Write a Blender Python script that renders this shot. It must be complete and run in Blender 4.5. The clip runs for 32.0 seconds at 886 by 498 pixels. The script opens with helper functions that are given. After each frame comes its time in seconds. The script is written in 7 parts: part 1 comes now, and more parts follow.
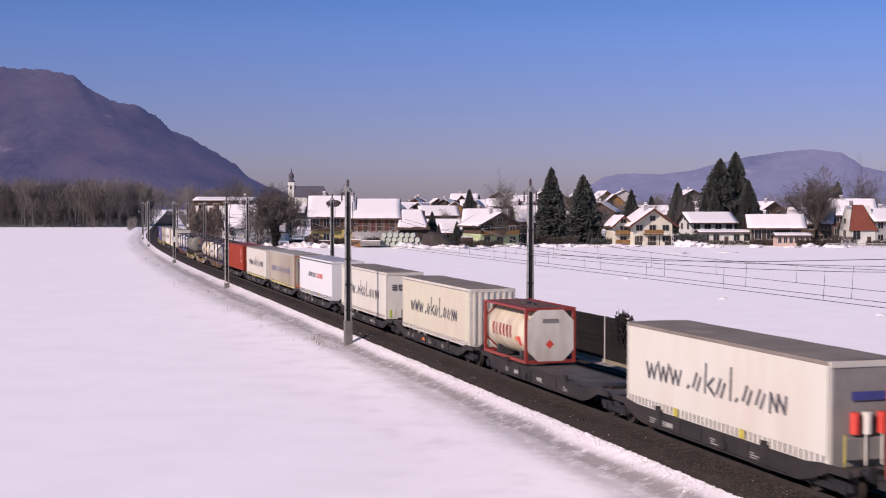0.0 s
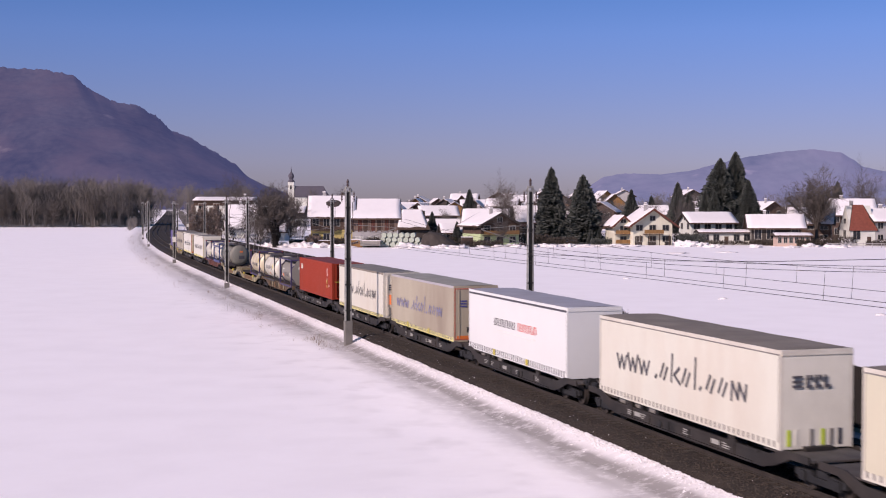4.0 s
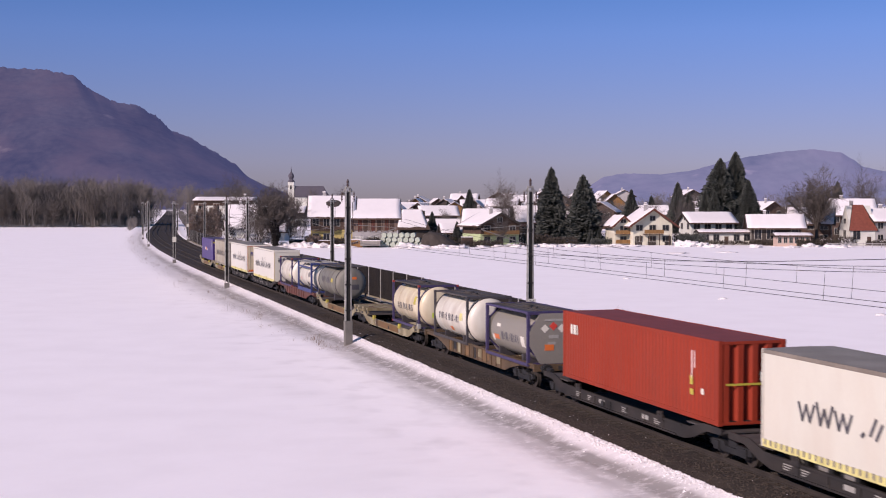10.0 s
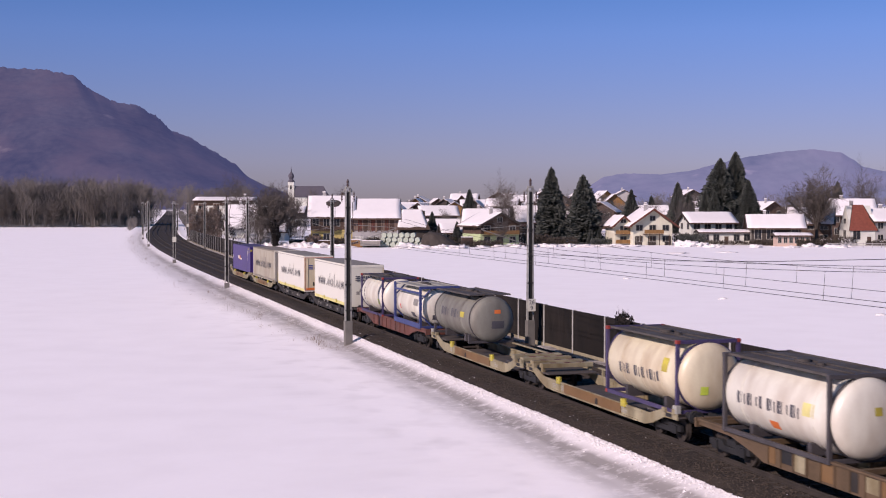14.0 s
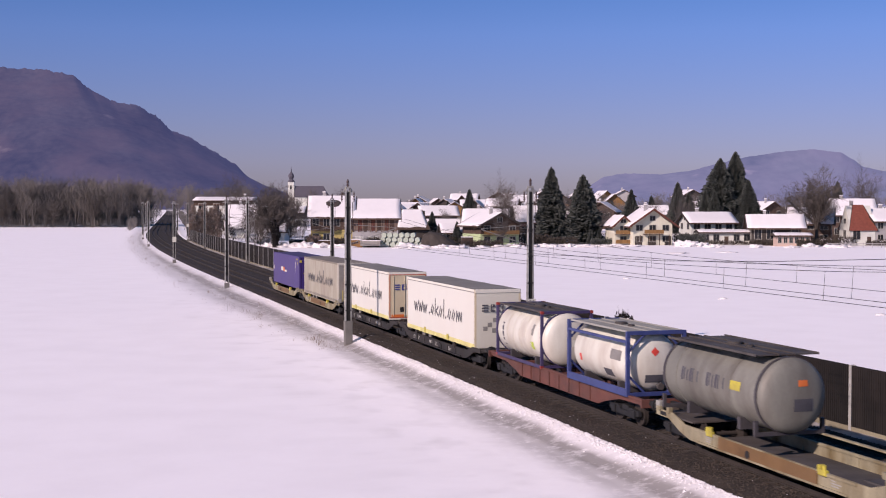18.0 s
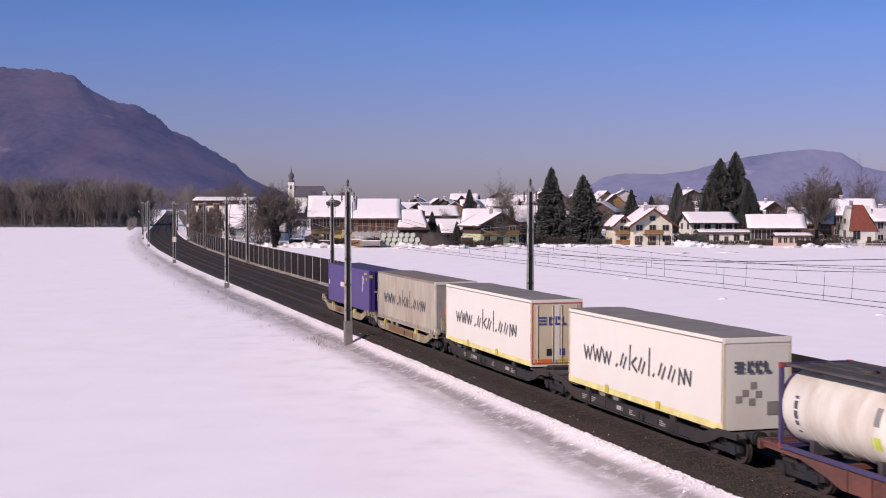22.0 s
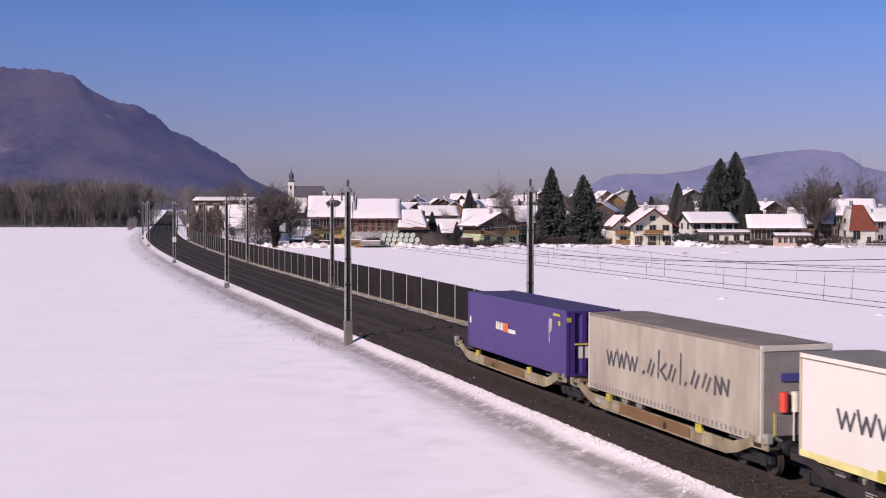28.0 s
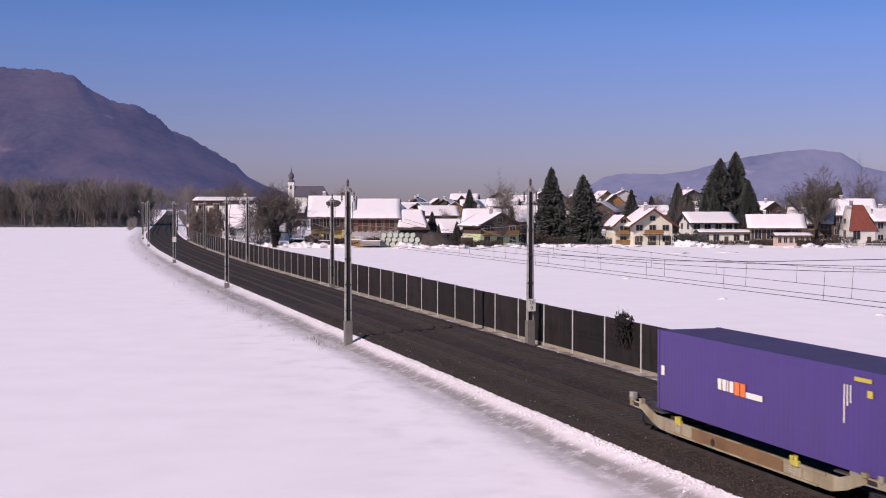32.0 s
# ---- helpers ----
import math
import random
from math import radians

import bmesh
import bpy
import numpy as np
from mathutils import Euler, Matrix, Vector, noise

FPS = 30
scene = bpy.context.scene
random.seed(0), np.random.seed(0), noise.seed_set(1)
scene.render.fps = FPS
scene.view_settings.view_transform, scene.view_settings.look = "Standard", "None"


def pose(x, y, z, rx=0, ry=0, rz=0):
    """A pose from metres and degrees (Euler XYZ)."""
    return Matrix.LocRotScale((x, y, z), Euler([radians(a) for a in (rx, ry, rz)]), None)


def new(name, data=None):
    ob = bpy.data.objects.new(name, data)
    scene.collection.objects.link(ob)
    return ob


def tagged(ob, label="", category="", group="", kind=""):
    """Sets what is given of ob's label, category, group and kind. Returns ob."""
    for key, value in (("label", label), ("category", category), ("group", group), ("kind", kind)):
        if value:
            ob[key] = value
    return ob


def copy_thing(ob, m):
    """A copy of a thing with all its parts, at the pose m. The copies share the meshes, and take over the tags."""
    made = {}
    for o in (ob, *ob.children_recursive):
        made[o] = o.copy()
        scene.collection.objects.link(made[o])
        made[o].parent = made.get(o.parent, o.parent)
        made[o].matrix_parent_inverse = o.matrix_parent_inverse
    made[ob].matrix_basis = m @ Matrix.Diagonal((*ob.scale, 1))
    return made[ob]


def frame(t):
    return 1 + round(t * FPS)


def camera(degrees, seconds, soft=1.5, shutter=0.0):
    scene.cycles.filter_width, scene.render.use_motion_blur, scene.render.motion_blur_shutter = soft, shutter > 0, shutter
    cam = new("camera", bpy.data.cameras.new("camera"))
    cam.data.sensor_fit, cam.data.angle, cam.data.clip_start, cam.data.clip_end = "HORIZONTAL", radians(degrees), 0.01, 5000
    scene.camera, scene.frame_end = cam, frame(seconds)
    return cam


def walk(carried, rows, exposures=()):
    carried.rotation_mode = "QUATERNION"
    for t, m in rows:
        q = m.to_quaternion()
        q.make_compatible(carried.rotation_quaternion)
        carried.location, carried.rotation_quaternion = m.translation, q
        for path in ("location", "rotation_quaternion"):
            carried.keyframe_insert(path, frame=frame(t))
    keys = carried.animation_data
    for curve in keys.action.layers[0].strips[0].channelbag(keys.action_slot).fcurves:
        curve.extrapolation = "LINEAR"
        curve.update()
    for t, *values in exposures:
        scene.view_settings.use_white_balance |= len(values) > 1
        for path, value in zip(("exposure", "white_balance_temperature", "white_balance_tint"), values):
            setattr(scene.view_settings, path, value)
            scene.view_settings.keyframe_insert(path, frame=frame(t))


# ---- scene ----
# ---------------------------------------------------------------- camera, sun, sky
cam = camera(37.5, 32.0, soft=1.05, shutter=0.5)
EYE = (0.0, 0.0, 8.485)
TILT = 88.115  # 90 degrees is level
walk(cam, [(0.0, pose(*EYE, TILT, 0, 0)), (32.0, pose(*EYE, TILT, 0, 0))],
     exposures=[(0.0, 0.0, 6550, 37), (32.0, 0.0, 6550, 37)])

SUN_AZ, SUN_EL = radians(46.0), radians(29.5)  # shadows fall to the right and away
sun = new("sun", bpy.data.lights.new("sun", "SUN"))
sun.data.energy, sun.data.angle, sun.data.color = 4.7, radians(0.55), (1.0, 0.90, 0.76)
to_sun = Vector((-math.sin(SUN_AZ) * math.cos(SUN_EL), -math.cos(SUN_AZ) * math.cos(SUN_EL), math.sin(SUN_EL)))
sun.matrix_world = Matrix.Translation(to_sun * 60) @ to_sun.to_track_quat("Z", "Y").to_matrix().to_4x4()

world = bpy.data.worlds.new("winter_sky")
scene.world = world
world.use_nodes = True
wn, wl = world.node_tree.nodes, world.node_tree.links
sky = wn.new("ShaderNodeTexSky")
sky.sky_type, sky.sun_disc = "NISHITA", False
sky.sun_elevation, sky.sun_rotation = SUN_EL, math.pi + SUN_AZ
sky.altitude, sky.air_density, sky.dust_density, sky.ozone_density = 1500, 1.0, 0.5, 4.0
wn["Background"].inputs["Strength"].default_value = 0.115
rich = wn.new("ShaderNodeHueSaturation")
rich.inputs["Saturation"].default_value = 1.35
wl.new(sky.outputs[0], rich.inputs["Color"])
# a band of winter haze low over the horizon
where, split, band = wn.new("ShaderNodeTexCoord"), wn.new("ShaderNodeSeparateXYZ"), wn.new("ShaderNodeValToRGB")
wl.new(where.outputs["Generated"], split.inputs[0]), wl.new(split.outputs["Z"], band.inputs[0])
band.color_ramp.elements[0].position, band.color_ramp.elements[1].position = 0.005, 0.13
band.color_ramp.elements[0].color, band.color_ramp.elements[1].color = (0.335, 0.313, 0.415, 1), (1.0, 0.67, 0.735, 1)
high = band.color_ramp.elements.new(0.5)
high.color = (1.55, 0.90, 0.71, 1)
veil = wn.new("ShaderNodeMix")
veil.data_type, veil.blend_type = "RGBA", "MULTIPLY"
veil.inputs["Factor"].default_value = 1.0
wl.new(rich.outputs[0], veil.inputs["A"]), wl.new(band.outputs[0], veil.inputs["B"])
wl.new(veil.outputs["Result"], wn["Background"].inputs["Color"])

# ---------------------------------------------------------------- the plan: the railway line
HEAD, Y0 = -0.2947, 78.0          # bearing of the straight line, and where it crosses the view axis
ARC0, ARC1, BEND = 90.0, 390.0, 0.0003
ALONG = Vector((math.sin(HEAD), math.cos(HEAD), 0))
ACROSS = Vector((math.cos(HEAD), -math.sin(HEAD), 0))


def bend(s):
    """Sideways shift and turn of the line at s metres along it."""
    if s < ARC0:
        return 0.0, 0.0
    if s < ARC1:
        return BEND * (s - ARC0) ** 2 / 2, BEND * (s - ARC0)
    turn = BEND * (ARC1 - ARC0)
    return BEND * (ARC1 - ARC0) ** 2 / 2 + turn * (s - ARC1), turn


def line(s, w, z=0.0):
    """The place s metres along the line (away from the viewer), w metres to its right, z over the rails."""
    return Vector((0, Y0, z)) + ALONG * s + ACROSS * (w + bend(s)[0])


def off_line(x, y):
    """The reverse of line(): s and w of a place."""
    d = Vector((x, y - Y0, 0))
    s = d.dot(ALONG)
    return s, d.dot(ACROSS) - bend(s)[0]


def on_line(s, w, z=0.0):
    """A pose whose x axis points along the line away from the viewer."""
    return Matrix.Translation(line(s, w, z)) @ Matrix.Rotation(math.pi / 2 - HEAD - bend(s)[1], 4, "Z")
# ---------------------------------------------------------------- materials
def mat(name, color, rough=0.7, metal=0.0, vary=0.25, scale=3.0, fine=30.0, bump=0.15, dirt=None, dirt_amount=0.0,
        dirt_scale=0.6, streak=False, island=False, spec=0.4, coat=0.0):
    """A surface with colour that varies at two scales, fine relief and, if given, stains of a second colour."""
    if "snow" not in name:
        color = (color[0] * 0.97, color[1] * 1.02, color[2] * 0.98)
    m = bpy.data.materials.new(name)
    m.use_nodes = True
    n, l = m.node_tree.nodes, m.node_tree.links
    b = n["Principled BSDF"]
    b.inputs["Roughness"].default_value, b.inputs["Metallic"].default_value = rough, metal
    b.inputs["Specular IOR Level"].default_value = spec
    b.inputs["Coat Weight"].default_value = coat
    co = n.new("ShaderNodeTexCoord")
    src = co.outputs["Object"]
    if streak:
        mp = n.new("ShaderNodeMapping")
        mp.inputs["Scale"].default_value = (1.0, 1.0, 0.35)
        l.new(src, mp.inputs[0])
        stretched = mp.outputs[0]
    else:
        stretched = src
    big, small = n.new("ShaderNodeTexNoise"), n.new("ShaderNodeTexNoise")
    big.inputs["Scale"].default_value, small.inputs["Scale"].default_value = scale, fine
    big.inputs["Detail"].default_value, small.inputs["Detail"].default_value = 5, 3
    l.new(stretched, big.inputs["Vector"]), l.new(src, small.inputs["Vector"])
    add = n.new("ShaderNodeMath")
    add.operation = "MULTIPLY_ADD"
    add.inputs[1].default_value = 0.4
    l.new(small.outputs[0], add.inputs[0]), l.new(big.outputs[0], add.inputs[2])
    ramp = n.new("ShaderNodeValToRGB")
    lo = [max(0.0, c * (1 - vary)) for c in color]
    hi = [min(1.0, c * (1 + vary)) for c in color]
    ramp.color_ramp.elements[0].position, ramp.color_ramp.elements[1].position = 0.45, 0.95
    ramp.color_ramp.elements[0].color, ramp.color_ramp.elements[1].color = (*lo, 1), (*hi, 1)
    l.new(add.outputs[0], ramp.inputs[0])
    out = ramp.outputs[0]
    if dirt is not None:
        dn = n.new("ShaderNodeTexNoise")
        dn.inputs["Scale"].default_value, dn.inputs["Detail"].default_value = dirt_scale, 6
        l.new(stretched, dn.inputs["Vector"])
        dr = n.new("ShaderNodeValToRGB")
        dr.color_ramp.elements[0].position, dr.color_ramp.elements[1].position = 0.42, 0.72
        dr.color_ramp.elements[0].color, dr.color_ramp.elements[1].color = (0, 0, 0, 1), (dirt_amount,) * 3 + (1,)
        l.new(dn.outputs[0], dr.inputs[0])
        mix = n.new("ShaderNodeMix")
        mix.data_type = "RGBA"
        l.new(dr.outputs[0], mix.inputs["Factor"]), l.new(out, mix.inputs["A"])
        mix.inputs["B"].default_value = (*dirt, 1)
        out = mix.outputs["Result"]
    if island:
        geo, hsv, mr = n.new("ShaderNodeNewGeometry"), n.new("ShaderNodeHueSaturation"), n.new("ShaderNodeMapRange")
        mr.inputs["To Min"].default_value, mr.inputs["To Max"].default_value = 0.65, 1.35
        l.new(geo.outputs["Random Per Island"], mr.inputs[0]), l.new(mr.outputs[0], hsv.inputs["Value"])
        l.new(out, hsv.inputs["Color"])
        out = hsv.outputs[0]
    l.new(out, b.inputs["Base Color"])
    if bump:
        bp = n.new("ShaderNodeBump")
        bp.inputs["Strength"].default_value, bp.inputs["Distance"].default_value = bump, 0.05
        l.new(add.outputs[0], bp.inputs["Height"]), l.new(bp.outputs[0], b.inputs["Normal"])
    return m


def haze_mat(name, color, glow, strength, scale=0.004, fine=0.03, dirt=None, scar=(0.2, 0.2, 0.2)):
    """A far mountainside; the haze of the air before it is painted in as emission."""
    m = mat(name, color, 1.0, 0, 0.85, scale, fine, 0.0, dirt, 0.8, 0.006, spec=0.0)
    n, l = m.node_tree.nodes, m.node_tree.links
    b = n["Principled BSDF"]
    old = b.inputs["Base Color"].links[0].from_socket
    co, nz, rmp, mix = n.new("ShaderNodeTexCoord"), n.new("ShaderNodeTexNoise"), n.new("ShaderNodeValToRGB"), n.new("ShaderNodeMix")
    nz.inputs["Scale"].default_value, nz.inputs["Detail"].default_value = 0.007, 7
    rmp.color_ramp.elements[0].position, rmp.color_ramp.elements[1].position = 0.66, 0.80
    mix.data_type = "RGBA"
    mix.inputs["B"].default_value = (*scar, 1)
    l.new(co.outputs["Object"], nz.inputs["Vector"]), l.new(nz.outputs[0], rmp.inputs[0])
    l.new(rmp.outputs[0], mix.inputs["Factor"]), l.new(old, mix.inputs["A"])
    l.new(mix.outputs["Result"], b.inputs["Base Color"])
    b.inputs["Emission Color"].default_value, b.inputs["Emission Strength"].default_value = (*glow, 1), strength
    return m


SNOW = mat("snow", (0.945, 0.94, 0.94), 0.75, 0, 0.015, 0.25, 3.0, 0.03, (0.80, 0.79, 0.79), 0.22, 0.3, spec=0.25)
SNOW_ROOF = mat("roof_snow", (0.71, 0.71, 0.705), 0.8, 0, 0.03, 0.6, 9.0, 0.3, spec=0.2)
SNOW_BANK = mat("rough_snow", (0.69, 0.685, 0.68), 0.8, 0, 0.05, 1.5, 12.0, 0.5, (0.6, 0.59, 0.58), 0.3, 0.9, spec=0.2)


def worn_snow():
    """Field snow that turns to grey trodden ice and dirt where the ground's own "worn" value is high."""
    m = SNOW
    n, l = m.node_tree.nodes, m.node_tree.links
    b = n["Principled BSDF"]
    old = b.inputs["Base Color"].links[0].from_socket
    at, nz, mul, mix = n.new("ShaderNodeAttribute"), n.new("ShaderNodeTexNoise"), n.new("ShaderNodeMath"), n.new("ShaderNodeMix")
    at.attribute_name = "worn"
    nz.inputs["Scale"].default_value, nz.inputs["Detail"].default_value = 1.9, 9
    nz.inputs["Roughness"].default_value = 0.68
    rmp = n.new("ShaderNodeValToRGB")
    rmp.color_ramp.elements[0].position, rmp.color_ramp.elements[1].position = 0.10, 0.50
    co = n.new("ShaderNodeTexCoord")
    l.new(co.outputs["Object"], nz.inputs["Vector"]), l.new(nz.outputs[0], rmp.inputs[0])
    mul.operation = "MULTIPLY"
    l.new(at.outputs["Fac"], mul.inputs[0]), l.new(rmp.outputs[0], mul.inputs[1])
    mix.data_type = "RGBA"
    mix.inputs["B"].default_value = (0.285, 0.276, 0.264, 1)
    l.new(mul.outputs[0], mix.inputs["Factor"]), l.new(old, mix.inputs["A"])
    l.new(mix.outputs["Result"], b.inputs["Base Color"])


worn_snow()
BALLAST = mat("ballast", (0.022, 0.0165, 0.0125), 0.95, 0, 0.5, 1.2, 18.0, 1.0, (0.038, 0.029, 0.022), 0.5, 0.4)
STONE = mat("ballast_stone", (0.046, 0.035, 0.028), 0.95, 0, 0.3, 4, 40, 0.3, island=True)
STEEL = mat("rail_head", (0.065, 0.056, 0.05), 0.6, 0.3, 0.15, 2, 40, 0.05)
RUST = mat("rusty_rail", (0.036, 0.029, 0.025), 0.85, 0.1, 0.3, 2, 40, 0.2)
CONCRETE = mat("concrete", (0.145, 0.137, 0.128), 0.9, 0, 0.2, 1.5, 25, 0.3, (0.16, 0.15, 0.14), 0.5, 1.0)
DIRTYSNOW = mat("grey_old_snow", (0.40, 0.385, 0.36), 0.85, 0, 0.2, 1.2, 12, 0.5, (0.09, 0.08, 0.07), 0.9, 0.9, spec=0.2)
PLINTH = mat("stained_concrete", (0.25, 0.22, 0.15), 0.9, 0, 0.25, 1.0, 20, 0.3, (0.16, 0.13, 0.10), 0.6, 0.8)
SLEEPER = mat("sleeper_concrete", (0.055, 0.047, 0.04), 0.95, 0, 0.3, 2, 20, 0.3)
GALV = mat("galvanised_steel", (0.58, 0.56, 0.53), 0.55, 0.4, 0.2, 2, 20, 0.1, (0.25, 0.23, 0.21), 0.4, 1.5)
MAST_STEEL = mat("weathered_mast_steel", (0.28, 0.27, 0.26), 0.7, 0.3, 0.3, 1.5, 20, 0.1)
WIRE = mat("copper_wire", (0.05, 0.045, 0.045), 0.6, 0.6, 0.1, 1, 10, 0)
INSUL = mat("insulator", (0.06, 0.035, 0.03), 0.35, 0, 0.1, 4, 20, 0)
PANEL = mat("dark_timber_panel", (0.0095, 0.0078, 0.0070), 0.85, 0, 0.5, 2, 30, 0.3, (0.019, 0.0145, 0.012), 0.7, 0.7, streak=True)


def vary_by_object(m, lo, hi):
    """Each piece on this material is a little lighter or darker than the next."""
    n, l = m.node_tree.nodes, m.node_tree.links
    b = n["Principled BSDF"]
    old = b.inputs["Base Color"].links[0].from_socket
    inf, mr, hsv = n.new("ShaderNodeObjectInfo"), n.new("ShaderNodeMapRange"), n.new("ShaderNodeHueSaturation")
    mr.inputs["To Min"].default_value, mr.inputs["To Max"].default_value = lo, hi
    l.new(inf.outputs["Random"], mr.inputs[0]), l.new(mr.outputs[0], hsv.inputs["Value"])
    l.new(old, hsv.inputs["Color"]), l.new(hsv.outputs[0], b.inputs["Base Color"])


vary_by_object(PANEL, 0.7, 1.35)
vary_by_object(PLINTH, 0.8, 1.2)
vary_by_object(SLEEPER, 0.75, 1.25)
BLACK = mat("black_steel", (0.02, 0.02, 0.021), 0.6, 0.2, 0.3, 2, 30, 0.1)
DARKGREY = mat("dirty_grey_steel", (0.023, 0.021, 0.020), 0.65, 0.2, 0.4, 1.2, 14, 0.1, (0.055, 0.043, 0.033), 0.5, 0.8)
GREYDECK = mat("deck_steel", (0.075, 0.068, 0.066), 0.8, 0.2, 0.4, 1.2, 14, 0.1, (0.06, 0.045, 0.035), 0.6, 0.8)
CREAMSTEEL = mat("cream_wagon_paint", (0.27, 0.235, 0.155), 0.65, 0, 0.3, 1.6, 14, 0.1, (0.125, 0.09, 0.035), 0.95, 1.3, streak=True)
OCHREPANEL = mat("ochre_panel_paint", (0.145, 0.078, 0.03), 0.6, 0, 0.25, 1.2, 14, 0.1, (0.16, 0.10, 0.045), 0.6, 0.8)
GREYROOF = mat("grey_roof_sheet", (0.22, 0.21, 0.20), 0.85, 0, 0.12, 0.8, 8, 0.08, (0.14, 0.13, 0.12), 0.5, 0.5, spec=0.1)
PALETARP = mat("pale_grey_tarp", (0.30, 0.295, 0.275), 0.85, 0, 0.12, 0.8, 8, 0.08, (0.2, 0.19, 0.17), 0.5, 0.5, spec=0.1)
BROWNSTEEL = mat("ochre_wagon_paint", (0.085, 0.055, 0.03), 0.7, 0, 0.35, 1.0, 14, 0.1, (0.12, 0.08, 0.05), 0.6, 0.7)
REDBROWN = mat("oxide_red_wagon_paint", (0.125, 0.045, 0.034), 0.7, 0, 0.35, 1.2, 14, 0.1, (0.06, 0.04, 0.035), 0.6, 0.8)
YELLOW = mat("yellow_paint", (0.45, 0.38, 0.05), 0.5, 0, 0.2, 2, 20, 0.05, (0.22, 0.18, 0.05), 0.6, 3.0)
YELLOWSTRIP = mat("pale_yellow_edge", (0.62, 0.56, 0.22), 0.6, 0, 0.2, 2, 20, 0.05, (0.35, 0.3, 0.18), 0.4, 0.8)
LIME = mat("lime_paint", (0.42, 0.52, 0.06), 0.5, 0, 0.2, 2, 20, 0.05)
WHITEPVC = mat("white_curtain", (0.57, 0.55, 0.48), 0.45, 0, 0.04, 0.7, 8, 0.06, (0.46, 0.40, 0.31), 0.45, 0.6, streak=True)
CLEANPVC = mat("clean_white_side", (0.60, 0.585, 0.535), 0.45, 0, 0.02, 0.7, 8, 0.04, (0.56, 0.53, 0.46), 0.3, 0.5, streak=True)
MAST_SUNLIT = mat("pale_mast_steel", (0.46, 0.45, 0.43), 0.6, 0.3, 0.25, 1.5, 20, 0.1, (0.2, 0.185, 0.175), 0.5, 1.2)
PLATE = mat("faded_plate", (0.30, 0.29, 0.27), 0.6, 0, 0.2, 3, 20, 0.05)
BRIGHTPVC = mat("bright_white_curtain", (0.63, 0.63, 0.63), 0.4, 0, 0.02, 0.7, 8, 0.08, spec=0.5)
CREAMPVC = mat("yellowed_curtain", (0.52, 0.495, 0.375), 0.5, 0, 0.05, 0.7, 8, 0.1, (0.47, 0.40, 0.31), 0.6, 0.6, streak=True)
GREYPVC = mat("dirty_curtain", (0.36, 0.33, 0.262), 0.55, 0, 0.10, 0.7, 8, 0.1, (0.22, 0.18, 0.135), 0.8, 0.8, streak=True)
BROWNPVC = mat("grimy_tan_curtain", (0.37, 0.325, 0.25), 0.55, 0, 0.10, 0.7, 8, 0.1, (0.22, 0.18, 0.13), 0.8, 0.32, streak=True)
TARP = mat("grey_roof_tarp", (0.20, 0.172, 0.145), 0.85, 0, 0.2, 0.8, 8, 0.15, (0.11, 0.09, 0.075), 0.5, 0.5)
LIGHTROOF = mat("pale_roof", (0.36, 0.34, 0.37), 0.5, 0, 0.1, 0.8, 8, 0.08, (0.24, 0.22, 0.22), 0.4, 0.5)
ALU = mat("white_frame", (0.60, 0.56, 0.49), 0.45, 0.1, 0.1, 1, 12, 0.04, (0.4, 0.36, 0.3), 0.4, 0.8)
CREAMDOOR = mat("cream_doors", (0.52, 0.44, 0.31), 0.5, 0, 0.08, 1, 12, 0.05, (0.4, 0.34, 0.24), 0.4, 0.8)
GREYWALL = mat("grey_bulkhead", (0.24, 0.225, 0.21), 0.55, 0.1, 0.2, 1, 12, 0.05, (0.12, 0.10, 0.09), 0.5, 0.8)
INK = mat("dark_lettering", (0.07, 0.068, 0.08), 0.6, 0, 0.15, 3, 20, 0)
BLUEINK = mat("blue_lettering", (0.055, 0.06, 0.22), 0.6, 0, 0.15, 3, 20, 0)
FADEDBLUE = mat("faded_blue_lettering", (0.17, 0.17, 0.30), 0.6, 0, 0.2, 3, 20, 0)
REDINK = mat("red_lettering", (0.62, 0.06, 0.04), 0.5, 0, 0.1, 3, 20, 0)
TAPE = mat("faded_red_tape", (0.42, 0.10, 0.06), 0.5, 0, 0.2, 3, 20, 0)
PINK = mat("pale_pink_lettering", (0.85, 0.66, 0.64), 0.5, 0, 0.1, 3, 20, 0)
WHITE = mat("white_paint", (0.63, 0.60, 0.53), 0.5, 0, 0.05, 2, 20, 0.03)
ORANGE = mat("orange_paint", (0.62, 0.15, 0.035), 0.5, 0, 0.1, 2, 20, 0.03)
REDBOX = mat("red_container_paint", (0.265, 0.034, 0.016), 0.6, 0, 0.12, 0.6, 8, 0.1, (0.20, 0.036, 0.020), 0.6, 0.7, streak=True, spec=0.15)
REDROOF = mat("red_container_roof", (0.19, 0.04, 0.028), 0.65, 0, 0.2, 0.8, 8, 0.1, (0.16, 0.04, 0.03), 0.5, 0.7)
PURPLE = mat("purple_container_paint", (0.052, 0.029, 0.158), 0.45, 0, 0.1, 0.6, 8, 0.08, (0.046, 0.028, 0.11), 0.5, 0.7, streak=True)
PURPLEROOF = mat("purple_container_roof", (0.060, 0.045, 0.12), 0.65, 0, 0.2, 0.8, 8, 0.08, (0.06, 0.05, 0.07), 0.5, 0.7)
TANKWHITE = mat("white_tank_skin", (0.64, 0.615, 0.545), 0.4, 0.05, 0.06, 0.8, 10, 0.05, (0.36, 0.31, 0.24), 0.7, 1.0, streak=True)
TANKCREAM = mat("cream_tank_skin", (0.62, 0.555, 0.41), 0.4, 0.05, 0.08, 0.8, 10, 0.05, (0.34, 0.26, 0.16), 0.75, 1.0, streak=True)
